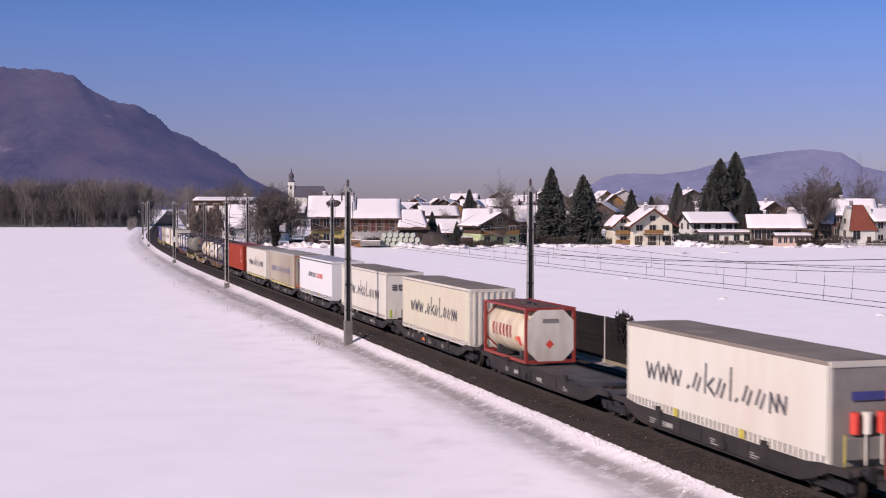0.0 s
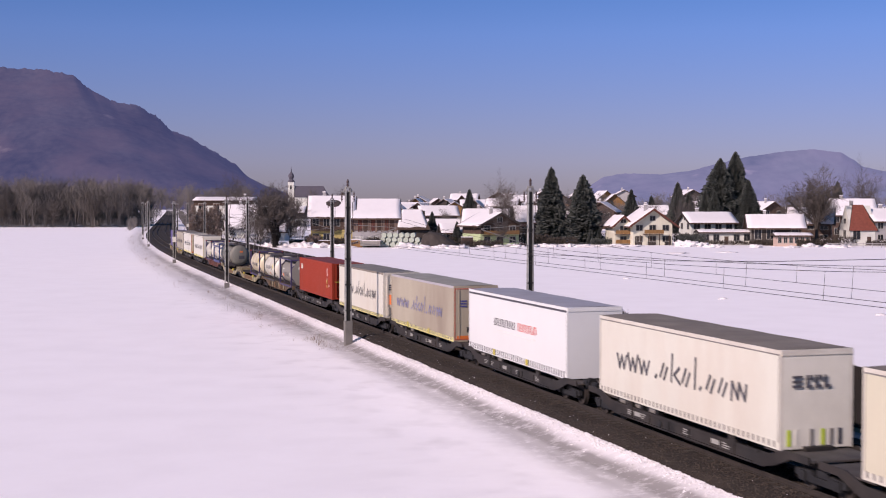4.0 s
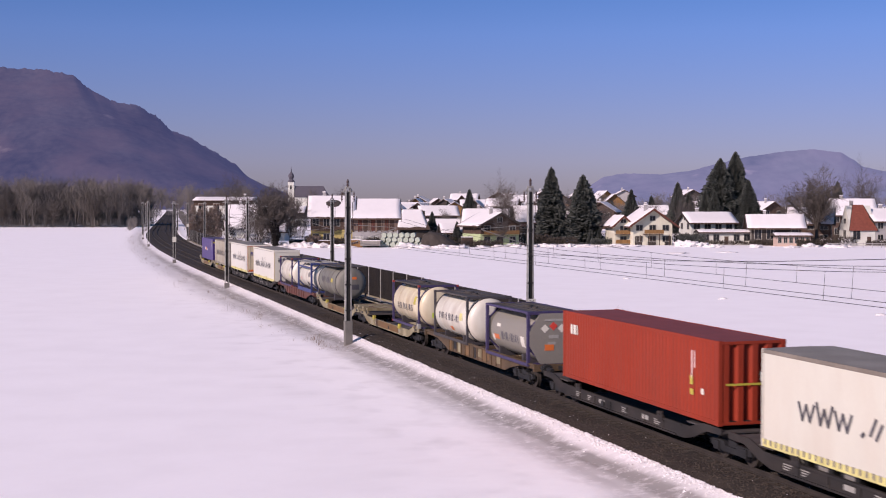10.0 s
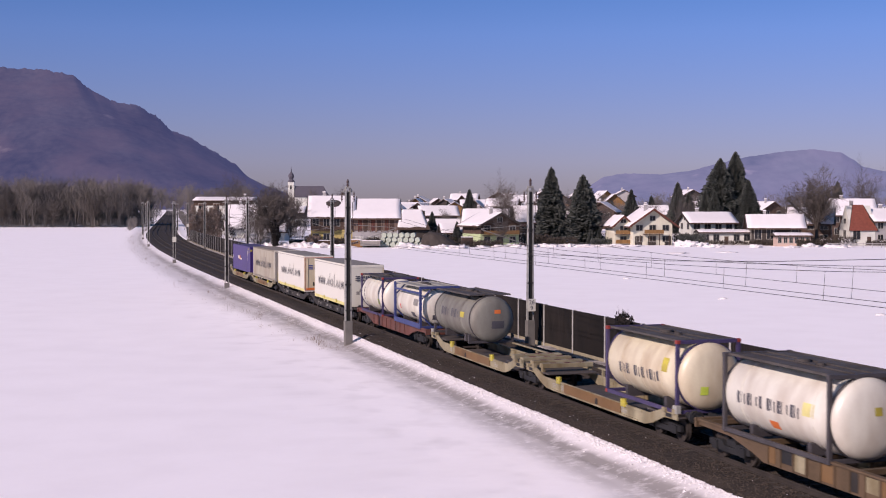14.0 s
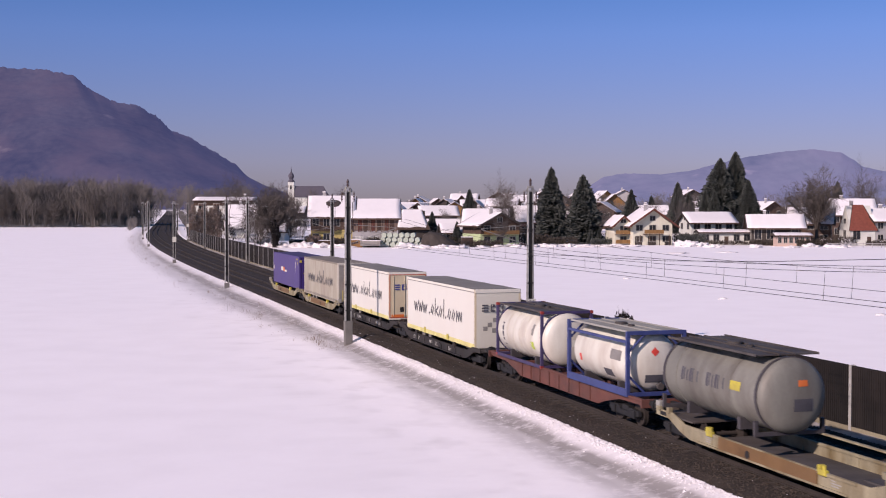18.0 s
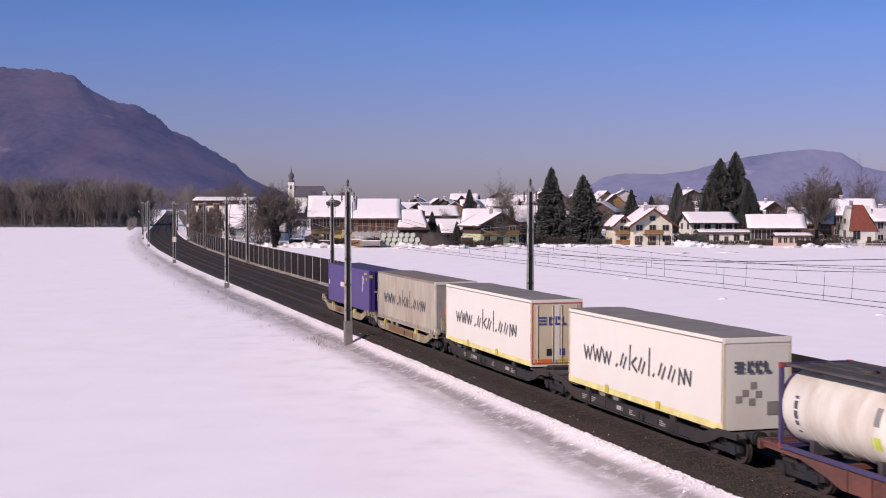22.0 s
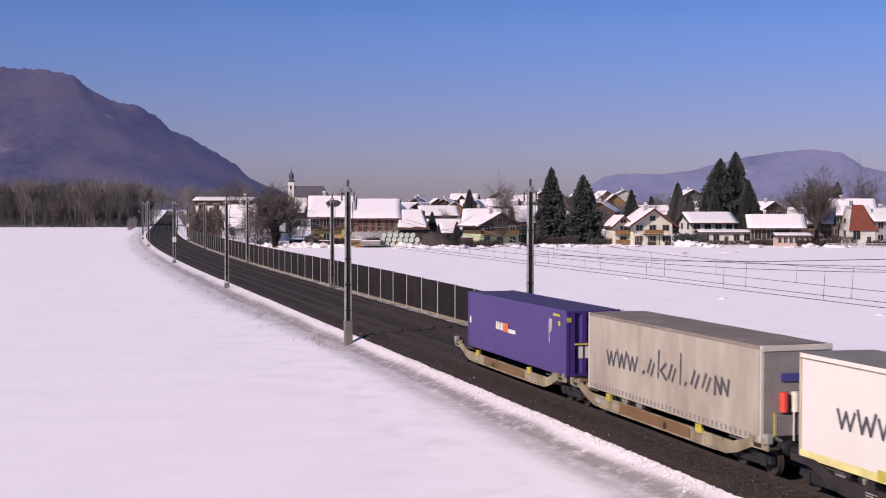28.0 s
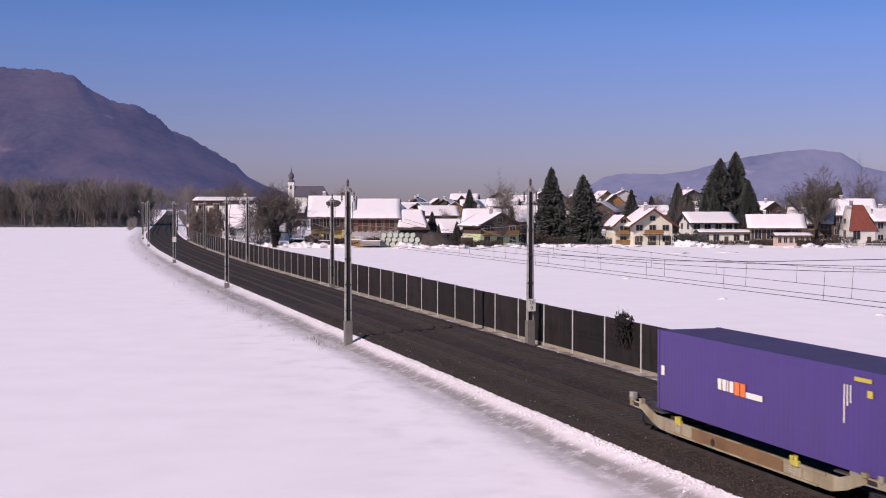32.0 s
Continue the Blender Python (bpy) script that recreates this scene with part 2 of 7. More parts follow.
TANKGREY = mat("grey_steel_tank_skin", (0.27, 0.25, 0.215), 0.55, 0.25, 0.12, 0.8, 10, 0.05, (0.20, 0.185, 0.17), 0.5, 0.8, streak=True)
TANKSILVER = mat("dull_silver_tank_skin", (0.20, 0.195, 0.17), 0.6, 0.2, 0.15, 0.8, 10, 0.08, (0.10, 0.09, 0.075), 0.85, 1.2, streak=True)
FRAMERED = mat("red_frame_paint", (0.25, 0.035, 0.025), 0.5, 0, 0.15, 2, 16, 0.05)
FRAMEPURPLE = mat("violet_frame_paint", (0.047, 0.036, 0.095), 0.55, 0, 0.15, 2, 16, 0.05)
FRAMEBLUE = mat("blue_frame_paint", (0.035, 0.05, 0.16), 0.5, 0, 0.15, 2, 16, 0.05)
FRAMEGREY = mat("grey_frame_paint", (0.055, 0.05, 0.055), 0.6, 0.1, 0.2, 2, 16, 0.05)
# ---------------------------------------------------------------- modelling tools
def thing(name, label, category, group="", kind="", m=None):
    ob = new(name)
    ob.empty_display_size = 0.3
    if m is not None:
        ob.matrix_world = m
    return tagged(ob, label, category, group, kind)


def part(name, bm, material, parent=None, label="", smooth=False):
    """Links a bmesh as one mesh object under a thing or a part."""
    me = bpy.data.meshes.new(name)
    if smooth:
        for f in bm.faces:
            f.smooth = True
    bm.to_mesh(me)
    bm.free()
    for one in material if isinstance(material, (list, tuple)) else [material]:
        me.materials.append(one)
    ob = new(name, me)
    ob.parent = parent
    if label:
        ob["label"] = label
    return ob


def shared(name, me, parent, m):
    """One more piece on a mesh that alike pieces share."""
    ob = new(name, me)
    ob.parent = parent
    ob.matrix_basis = m
    return ob


def mesh_of(name, bm, material):
    me = bpy.data.meshes.new(name)
    bm.to_mesh(me)
    bm.free()
    me.materials.append(material)
    return me


def B():
    return bmesh.new()


def box(bm, x0, x1, y0, y1, z0, z1, bevel=0.0):
    v = [bm.verts.new(p) for p in ((x0, y0, z0), (x1, y0, z0), (x1, y1, z0), (x0, y1, z0),
                                   (x0, y0, z1), (x1, y0, z1), (x1, y1, z1), (x0, y1, z1))]
    fs = [bm.faces.new([v[i] for i in q]) for q in
          ((3, 2, 1, 0), (4, 5, 6, 7), (0, 1, 5, 4), (1, 2, 6, 5), (2, 3, 7, 6), (3, 0, 4, 7))]
    if bevel:
        es = list({e for f in fs for e in f.edges})
        bmesh.ops.bevel(bm, geom=es, offset=bevel, segments=2, affect="EDGES", profile=0.6)
    return bm


def prism(bm, pts, y0, y1):
    """A flat outline (x, z) carried from y0 to y1."""
    a = [bm.verts.new((x, y0, z)) for x, z in pts]
    b = [bm.verts.new((x, y1, z)) for x, z in pts]
    n = len(pts)
    bm.faces.new(a)
    bm.faces.new(b[::-1])
    for i in range(n):
        bm.faces.new((a[i], b[i], b[(i + 1) % n], a[(i + 1) % n]))
    bmesh.ops.recalc_face_normals(bm, faces=bm.faces)
    return bm


def tube(bm, p0, p1, r0, r1=None, seg=10, caps=True):
    p0, p1 = Vector(p0), Vector(p1)
    r1 = r0 if r1 is None else r1
    q = (p1 - p0).to_track_quat("Z", "Y")
    rings = []
    for p, r in ((p0, r0), (p1, r1)):
        rings.append([bm.verts.new(p + q @ Vector((r * math.cos(a), r * math.sin(a), 0)))
                      for a in (2 * math.pi * i / seg for i in range(seg))])
    for i in range(seg):
        bm.faces.new((rings[0][i], rings[0][(i + 1) % seg], rings[1][(i + 1) % seg], rings[1][i]))
    if caps:
        bm.faces.new(rings[0][::-1])
        bm.faces.new(rings[1])
    return bm


def lathe_x(bm, rows, cz, seg=32, cy=0.0):
    """A round body about an axis along x through (cy, cz); rows of x and radius."""
    rings = []
    for x, r in rows:
        if r < 1e-4:
            rings.append([bm.verts.new((x, cy, cz))])
        else:
            rings.append([bm.verts.new((x, cy + r * math.cos(a), cz + r * math.sin(a)))
                          for a in (2 * math.pi * i / seg for i in range(seg))])
    for a, b in zip(rings, rings[1:]):
        for i in range(seg):
            j = (i + 1) % seg
            if len(a) == 1:
                bm.faces.new((a[0], b[j], b[i]))
            elif len(b) == 1:
                bm.faces.new((a[i], a[j], b[0]))
            else:
                bm.faces.new((a[i], a[j], b[j], b[i]))
    bmesh.ops.recalc_face_normals(bm, faces=bm.faces)
    return bm


def stroke(bm, pts, y, width):
    """A painted stroke on a wall that faces -y: a thin raised ribbon through (x, z) points."""
    pts = [Vector((x, z)) for x, z in pts]
    n = len(pts)
    for i in range(n - 1):
        a, b = pts[i], pts[i + 1]
        d = (b - a)
        if d.length < 1e-6:
            continue
        d.normalize()
        o = Vector((-d.y, d.x)) * width / 2
        e = d * width * 0.3
        q = [a - e + o, a - e - o, b + e - o, b + e + o]
        bm.faces.new([bm.verts.new((p.x, y, p.y)) for p in q])
    bmesh.ops.recalc_face_normals(bm, faces=bm.faces)


# ---------------------------------------------------------------- ground and railway line
def smooth(a, b, x):
    t = min(1.0, max(0.0, (x - a) / (b - a)))
    return t * t * (3 - 2 * t)


PROFILE = [(-9.0, -0.9), (-6.0, -0.87), (-5.0, -0.86), (-4.4, -0.84), (-3.9, -0.79), (-3.5, -0.68), (-3.2, -0.55), (-2.95, -0.45), (-2.75, -0.39),
           (-2.62, -0.37), (-2.5, -0.60), (-2.35, -0.95), (7.0, -0.95), (8.0, -0.62), (9.0, -0.7), (12.0, -1.0)]


def bank_w(s, w):
    """The bank beside the line is about twice as broad farther on."""
    return w if w > -2.95 else -2.95 + (w + 2.95) / (1 + 0.9 * smooth(5, 70, s))


def ground_z(s, w):
    we = bank_w(s, w)
    if we <= -9.0 or w >= 12.0:
        z = -0.9 if w < 0 else -1.0
    else:
        for (a, za), (b, zb) in zip(PROFILE, PROFILE[1:]):
            if a <= we <= b:
                z = za + (zb - za) * (we - a) / (b - a)
                break
    if s > 150:  # the village stands on ground that climbs slowly
        p = line(s, w)
        z += smooth(40, 220, w) * min(300.0, max(0.0, p.y - 360)) * 0.026
    edge = min(1.0, max(0.0, (abs(w - 2.0) - 5.0) / 6.0))
    z += 0.04 * edge * noise.noise((s * 0.02, w * 0.02, 0)) + 0.006 * edge * noise.noise((s * 0.3, w * 0.3, 3))
    if -5.6 < we < -2.6:
        z += 0.03 * noise.noise((s * 0.5, w * 0.5, 5)) + 0.012 * noise.noise((s * 1.6, w * 1.6, 8)) + 0.014 * noise.noise((s * 4.0, w * 4.0, 9))
        if we > -3.3:  # the crumbling crest
            z += 0.012 * noise.noise((s * 2.6, w * 2.6, 15)) + 0.028 * noise.noise((s * 6.0, w * 6.0, 16))
    elif -16 < w <= -5.6:
        z += 0.014 * noise.noise((s * 0.8, w * 0.8, 5)) + 0.010 * noise.noise((s * 3.0, w * 3.0, 8))
    return z


def build_ground():
    s_rows = [-900, -600, -400, -250, -160, -110, -80]
    s = -60.0
    while s < 40:
        s_rows.append(s)
        s += 0.16
    while s < 150:
        s_rows.append(s)
        s += 1.5
    step = 4.0
    while s < 5200:
        s_rows.append(s)
        s += step
        step *= 1.05
    w_rows = [-5000, -3500, -2400, -1600, -1000, -650, -430, -300, -220, -160, -120, -90, -70, -56, -46, -38, -32, -28, -24, -21, -18.5,
              -16.5, -15, -13.5, -12, -11, -10]
    w = -9.0
    while w < -2.4:
        w_rows.append(w)
        w += 0.22 if w < -5.6 else 0.11
    w_rows += [-2.4, 0.0, 3.5, 7.0, 7.5, 8.0, 8.5, 9, 10, 11, 12, 14, 17, 21, 26, 32, 40, 50, 62, 76, 92, 110, 130, 155, 185, 220, 270, 340, 430,
               560, 750, 1000, 1400, 2000, 2800, 4000, 5200]
    verts = [line(a, b, ground_z(a, b)) for a in s_rows for b in w_rows]
    m = len(w_rows)
    faces = [(i * m + j, i * m + j + 1, (i + 1) * m + j + 1, (i + 1) * m + j)
             for i in range(len(s_rows) - 1) for j in range(m - 1)]
    me = bpy.data.meshes.new("ground")
    me.from_pydata([tuple(v) for v in verts], [], faces)
    me.materials.append(SNOW)
    worn = me.attributes.new("worn", "FLOAT", "POINT")
    vals = []
    for a in s_rows:
        for b in w_rows:
            we = bank_w(a, b)
            c = -3.62 + 0.12 * noise.noise((a * 0.12, 0, 2))
            fade = 1 - 0.35 * smooth(10, 220, a)
            v = (1.0 * math.exp(-((we - c) / 0.40) ** 2) + 0.6 * math.exp(-((we - c + 0.8) / 0.9) ** 2)) * fade
            v *= 1 + 0.25 * noise.noise((a * 0.2, b * 0.8, 6))
            v += 0.35 * math.exp(-((b - 8.6) / 0.5) ** 2) + 0.3 * math.exp(-((we + 2.85) / 0.4) ** 2)
            if -16 < b < -4.5 and a < 60:  # patches of wind crust on the field
                v += 0.20 * max(0.0, noise.noise((a * 0.45, b * 0.6, 21)) + 0.5 * noise.noise((a * 1.3, b * 1.5, 22))) * smooth(-16, -8, b)
            vals.append(min(1.0, v) if a < 700 else 0.0)
    worn.data.foreach_set("value", vals)
    for p in me.polygons:
        p.use_smooth = True
    ob = new("ground", me)
    tagged(ob, "wide flat field under smooth fresh snow", "ground", kind="structure")


build_ground()


def strip(name, profile, s0, s1, material, label, category, parent=None, kind="structure", step=4.0, jitter=0.0):
    """A band with one cross section (w, z) along the line."""
    rows = []
    s = s0
    while s < s1:
        rows.append(s)
        s += step if s < 420 else 25.0
    rows.append(s1)
    n = len(profile)
    verts = []
    for a in rows:
        for i, (w, z) in enumerate(profile):
            d = jitter * noise.noise((a * 0.7, w * 0.7, 1)) if jitter else 0
            verts.append(tuple(line(a, w + d, z + d * 0.4)))
    faces = [(i * n + j, (i + 1) * n + j, (i + 1) * n + (j + 1) % n, i * n + (j + 1) % n)
             for i in range(len(rows) - 1) for j in range(n - 1)]
    me = bpy.data.meshes.new(name)
    me.from_pydata(verts, [], faces)
    me.materials.append(material)
    ob = new(name, me)
    ob.parent = parent
    if label:
        tagged(ob, label, category, kind=kind)
    return ob


TRACKS = (0.0, 4.2)
strip("ballast_bed", [(-3.45, -0.85), (-2.2, -0.22), (-1.9, -0.19), (1.9, -0.19), (2.1, -0.24), (2.3, -0.19), (6.1, -0.19), (6.6, -0.3), (7.7, -0.7)],
      -90, 2400, BALLAST, "dark brown ballast bed under two railway tracks", "ballast", step=0.5, jitter=0.05)

RAIL_FOOT = [(-0.075, -0.172), (-0.075, -0.155), (-0.012, -0.13), (-0.012, -0.045), (-0.036, -0.035), (-0.036, -0.006), (0.036, -0.006),
             (0.036, -0.035), (0.012, -0.045), (0.012, -0.13), (0.075, -0.155), (0.075, -0.172)]
for track in TRACKS:
    rails = thing("railway_track", "pair of rusty steel rails with worn bright heads on ballast", "railway track", "tracks", "structure")
    for side in (-0.7535, 0.7535):
        c = track + side
        strip("rail", [(c + a, z) for a, z in RAIL_FOOT], -90, 2400, RUST, "", "", rails)
        strip("rail_head", [(c - 0.03, -0.007), (c - 0.03, 0.0), (c + 0.03, 0.0), (c + 0.03, -0.007)], -90, 2400, STEEL, "", "", rails)
    bm = B()
    box(bm, -0.12, 0.12, -1.25, 1.25, -0.35, -0.182, 0.02)
    me = mesh_of("sleeper", bm, SLEEPER)
    for i in range(140):
        shared("sleeper", me, rails, on_line(-48 + i * 0.62, track))


def scatter(name, n, place, size, material, label, category, seed, flat=0.6):
    """Many small angular lumps in one mesh."""
    r = random.Random(seed)
    vs, fs = [], []
    for i in range(n):
        p = place(r)
        k, d = len(vs), size(r)
        q = Euler((r.random() * 6, r.random() * 6, r.random() * 6)).to_matrix()
        for c in ((1, 0, 0), (-1, 0.2, 0), (0, 1, 0.1), (0.1, -1, 0), (0, 0, 1), (0, 0.1, -1)):
            o = q @ Vector((c[0] * d * r.uniform(0.7, 1.3), c[1] * d * r.uniform(0.7, 1.3), c[2] * d * r.uniform(0.7, 1.3)))
            vs.append((p.x + o.x, p.y + o.y, p.z + o.z * flat))
        fs += [(k + a, k + b, k + c) for a, b, c in ((0, 2, 4), (2, 1, 4), (1, 3, 4), (3, 0, 4), (2, 0, 5), (1, 2, 5), (3, 1, 5), (0, 3, 5))]
    me = bpy.data.meshes.new(name)
    me.from_pydata(vs, [], fs)
    me.materials.append(material)
    return tagged(new(name, me), label, category, kind="stuff")


def bed_z(w):
    pts = [(-3.45, -0.85), (-2.2, -0.22), (-1.9, -0.19), (6.1, -0.19), (6.6, -0.3), (7.7, -0.7)]
    for (a, za), (b, zb) in zip(pts, pts[1:]):
        if a <= w <= b:
            return za + (zb - za) * (w - a) / (b - a)
    return -0.3


def near_s(r):
    return -47 + 75 * r.random() ** 1.5


def stone_place(r):
    s, w = near_s(r), r.choice((r.uniform(-2.9, -0.85), r.uniform(-2.9, -0.85), r.uniform(-0.7, 0.7), r.uniform(0.85, 3.4), r.uniform(4.0, 6.8)))
    return line(s, w, bed_z(w) + 0.005)


def clump_place(r):
    s = -47 + 130 * r.random() ** 1.6
    w = r.gauss(-2.58, 0.09) if r.random() < 0.6 else -2.55 - abs(r.gauss(0, 0.26))
    if r.random() < 0.012:
        w = r.uniform(-4.3, -2.7)
    return line(s, w, ground_z(s, min(w, -2.6)) + 0.02 * r.random() - 0.7 * max(0.0, w + 2.6))


def crumb_place(r):
    s, w = -47 + 60 * r.random(), r.choice((r.gauss(-2.3, 0.25), r.uniform(-2.6, 2.0)))
    return line(s, w, bed_z(w) + 0.03)


scatter("ballast_stones", 26000, stone_place, lambda r: r.uniform(0.022, 0.06), STONE, "loose dark brown track ballast stones", "stones", 4)
scatter("snow_clumps", 9500, clump_place, lambda r: r.uniform(0.02, 0.08), SNOW_BANK, "crumbling white snow lumps along the ballast", "snow", 5)
scatter("snow_crumbs", 100, crumb_place, lambda r: r.uniform(0.012, 0.035), SNOW_BANK, "white snow crumbs lying on the ballast", "snow", 6)

# dry stalks that stick out of the bank
r_ = random.Random(9)
vs, fs = [], []
for i in range(3600):
    s = 8 + 330 * r_.random() ** 1.3 + 3 * math.sin(i)
    w = -2.95 - (1 + 0.9 * smooth(5, 70, s)) * abs(r_.gauss(1.9, 0.6))
    if noise.noise((s * 0.22, w * 0.5, 4)) < 0.12:
        continue
    p = line(s, w, ground_z(s, w) - 0.02)
    h_, k = r_.uniform(0.15, 0.55), len(vs)
    lean_ = Vector((r_.gauss(0, 0.12), r_.gauss(0, 0.12), h_))
    vs += [tuple(p), tuple(p + Vector((0.014, 0, 0))), tuple(p + lean_)]
    fs.append((k, k + 1, k + 2))
me = bpy.data.meshes.new("dry_grass")
me.from_pydata(vs, [], fs)
me.materials.append(mat("dry_stalks", (0.16, 0.11, 0.07), 0.9, 0, 0.3, 3, 20, 0))
tagged(new("dry_grass", me), "thin dry brown stalks in the snow bank", "grass", kind="stuff")
# ---------------------------------------------------------------- the train
# Train space: x forward (towards the viewer), y to the left of travel, z over the rails. The side that is seen is -y.
# Places along the train are metres ahead of a mark on it; RUN gives where that mark stands every four seconds.
RUN_T = [0, 4, 8, 12, 16, 20, 24, 28, 32]
RUN_S = [-167.7, -119.33, -76.45, -40.3, -8.72, 18.62, 44.05, 67.48, 89.97]


def run(t):
    """How far the train has come at t seconds: a smooth curve through RUN."""
    n = len(RUN_T)
    a, r = np.zeros((n, n)), np.zeros(n)
    a[0, 0] = a[-1, -1] = 1
    for i in range(1, n - 1):
        a[i, i - 1:i + 2] = 1, 4, 1
        r[i] = 6 * (RUN_S[i - 1] - 2 * RUN_S[i] + RUN_S[i + 1]) / 16
    m = np.linalg.solve(a, r)
    i = min(int(t / 4), n - 2)
    d, e = t - RUN_T[i], RUN_T[i + 1] - t
    return (m[i] * e ** 3 + m[i + 1] * d ** 3) / 24 + (RUN_S[i] / 4 - m[i] * 4 / 6) * e + (RUN_S[i + 1] / 4 - m[i + 1] * 4 / 6) * d


MOVING = []  # things of the train and their places along it


def train_pose(t, q):
    s = -(run(t) + q)
    turn = math.atan2(-math.cos(HEAD + bend(s)[1]), -math.sin(HEAD + bend(s)[1]))
    return Matrix.Translation(line(s, 0)) @ Matrix.Rotation(turn, 4, "Z")


def rolling(name, label, category, q, group=""):
    ob = thing(name, label, category, group)
    MOVING.append((ob, q))
    return ob


N = -1.275  # the seen side


# ---- wagons
WHEELS = []  # wheelsets and their places on their wagons
bm = B()
for y in (-0.75, 0.75):
    k = 1 if y > 0 else -1
    tube(bm, (0, y - 0.065, 0), (0, y + 0.065, 0), 0.46, seg=28)
    tube(bm, (0, y - k * 0.065, 0), (0, y - k * 0.09, 0), 0.49, seg=28)
    tube(bm, (0, y + k * 0.05, 0), (0, y + k * 0.12, 0), 0.16, 0.12, seg=14)
    for i in range(4):
        a = i * math.pi / 2
        tube(bm, (0.28 * math.cos(a), y + k * 0.05, 0.28 * math.sin(a)), (0.28 * math.cos(a), y + k * 0.085, 0.28 * math.sin(a)), 0.05, seg=6)
tube(bm, (0, -0.8, 0), (0, 0.8, 0), 0.08, seg=10)
WHEELSET = mesh_of("wheelset", bm, RUST)


def bogie(parent, x, material=BLACK):
    bm = B()
    for y in (-1.0, 1.0):
        prism(bm, [(x - 1.35, 0.42), (x - 1.3, 0.62), (x - 0.5, 0.66), (x - 0.35, 0.5), (x + 0.35, 0.5), (x + 0.5, 0.66), (x + 1.3, 0.62),
                   (x + 1.35, 0.42), (x + 0.9, 0.36), (x + 0.5, 0.30), (x - 0.5, 0.30), (x - 0.9, 0.36)], y - 0.07, y + 0.07)
        for d in (-0.9, 0.9):
            box(bm, x + d - 0.17, x + d + 0.17, y - 0.13, y + 0.13, 0.3, 0.6, 0.02)
    box(bm, x - 0.3, x + 0.3, -1.0, 1.0, 0.45, 0.7)
    b = part("bogie", bm, material, parent)
    for d in (-0.9, 0.9):
        ws = shared("wheelset", WHEELSET, b, Matrix.Translation((x + d, 0, 0.46)))
        ws["label"] = "two rusty steel wheels on an axle"
        WHEELS.append((ws, x + d))


def buffers(parent, x, k):
    for y in (-0.875, 0.875):
        bm = B()
        tube(bm, (x - k * 0.62, y, 1.04), (x - k * 0.1, y, 1.04), 0.11, seg=12)
        tube(bm, (x - k * 0.1, y, 1.04), (x, y, 1.04), 0.24, 0.22, seg=16)
        part("buffer", bm, BLACK, parent)
    bm = B()
    box(bm, x - k * 0.6 if k > 0 else x, x if k > 0 else x - k * 0.6, -0.08, 0.08, 0.92, 1.1, 0.02)
    part("coupling", bm, BLACK, parent)


def sill_outline(x0, x1, top, deep, low=0.36):
    """A fish-belly side beam: high at its ends over the bogies, deep in the middle."""
    return [(x0, top), (x0, top - 0.22), (x0 + 2.2, top - 0.26), (x0 + 3.6, low + deep), (x0 + 4.3, low), (x1 - 4.3, low), (x1 - 3.6, low + deep),
            (x1 - 2.2, top - 0.26), (x1, top - 0.22), (x1, top)]


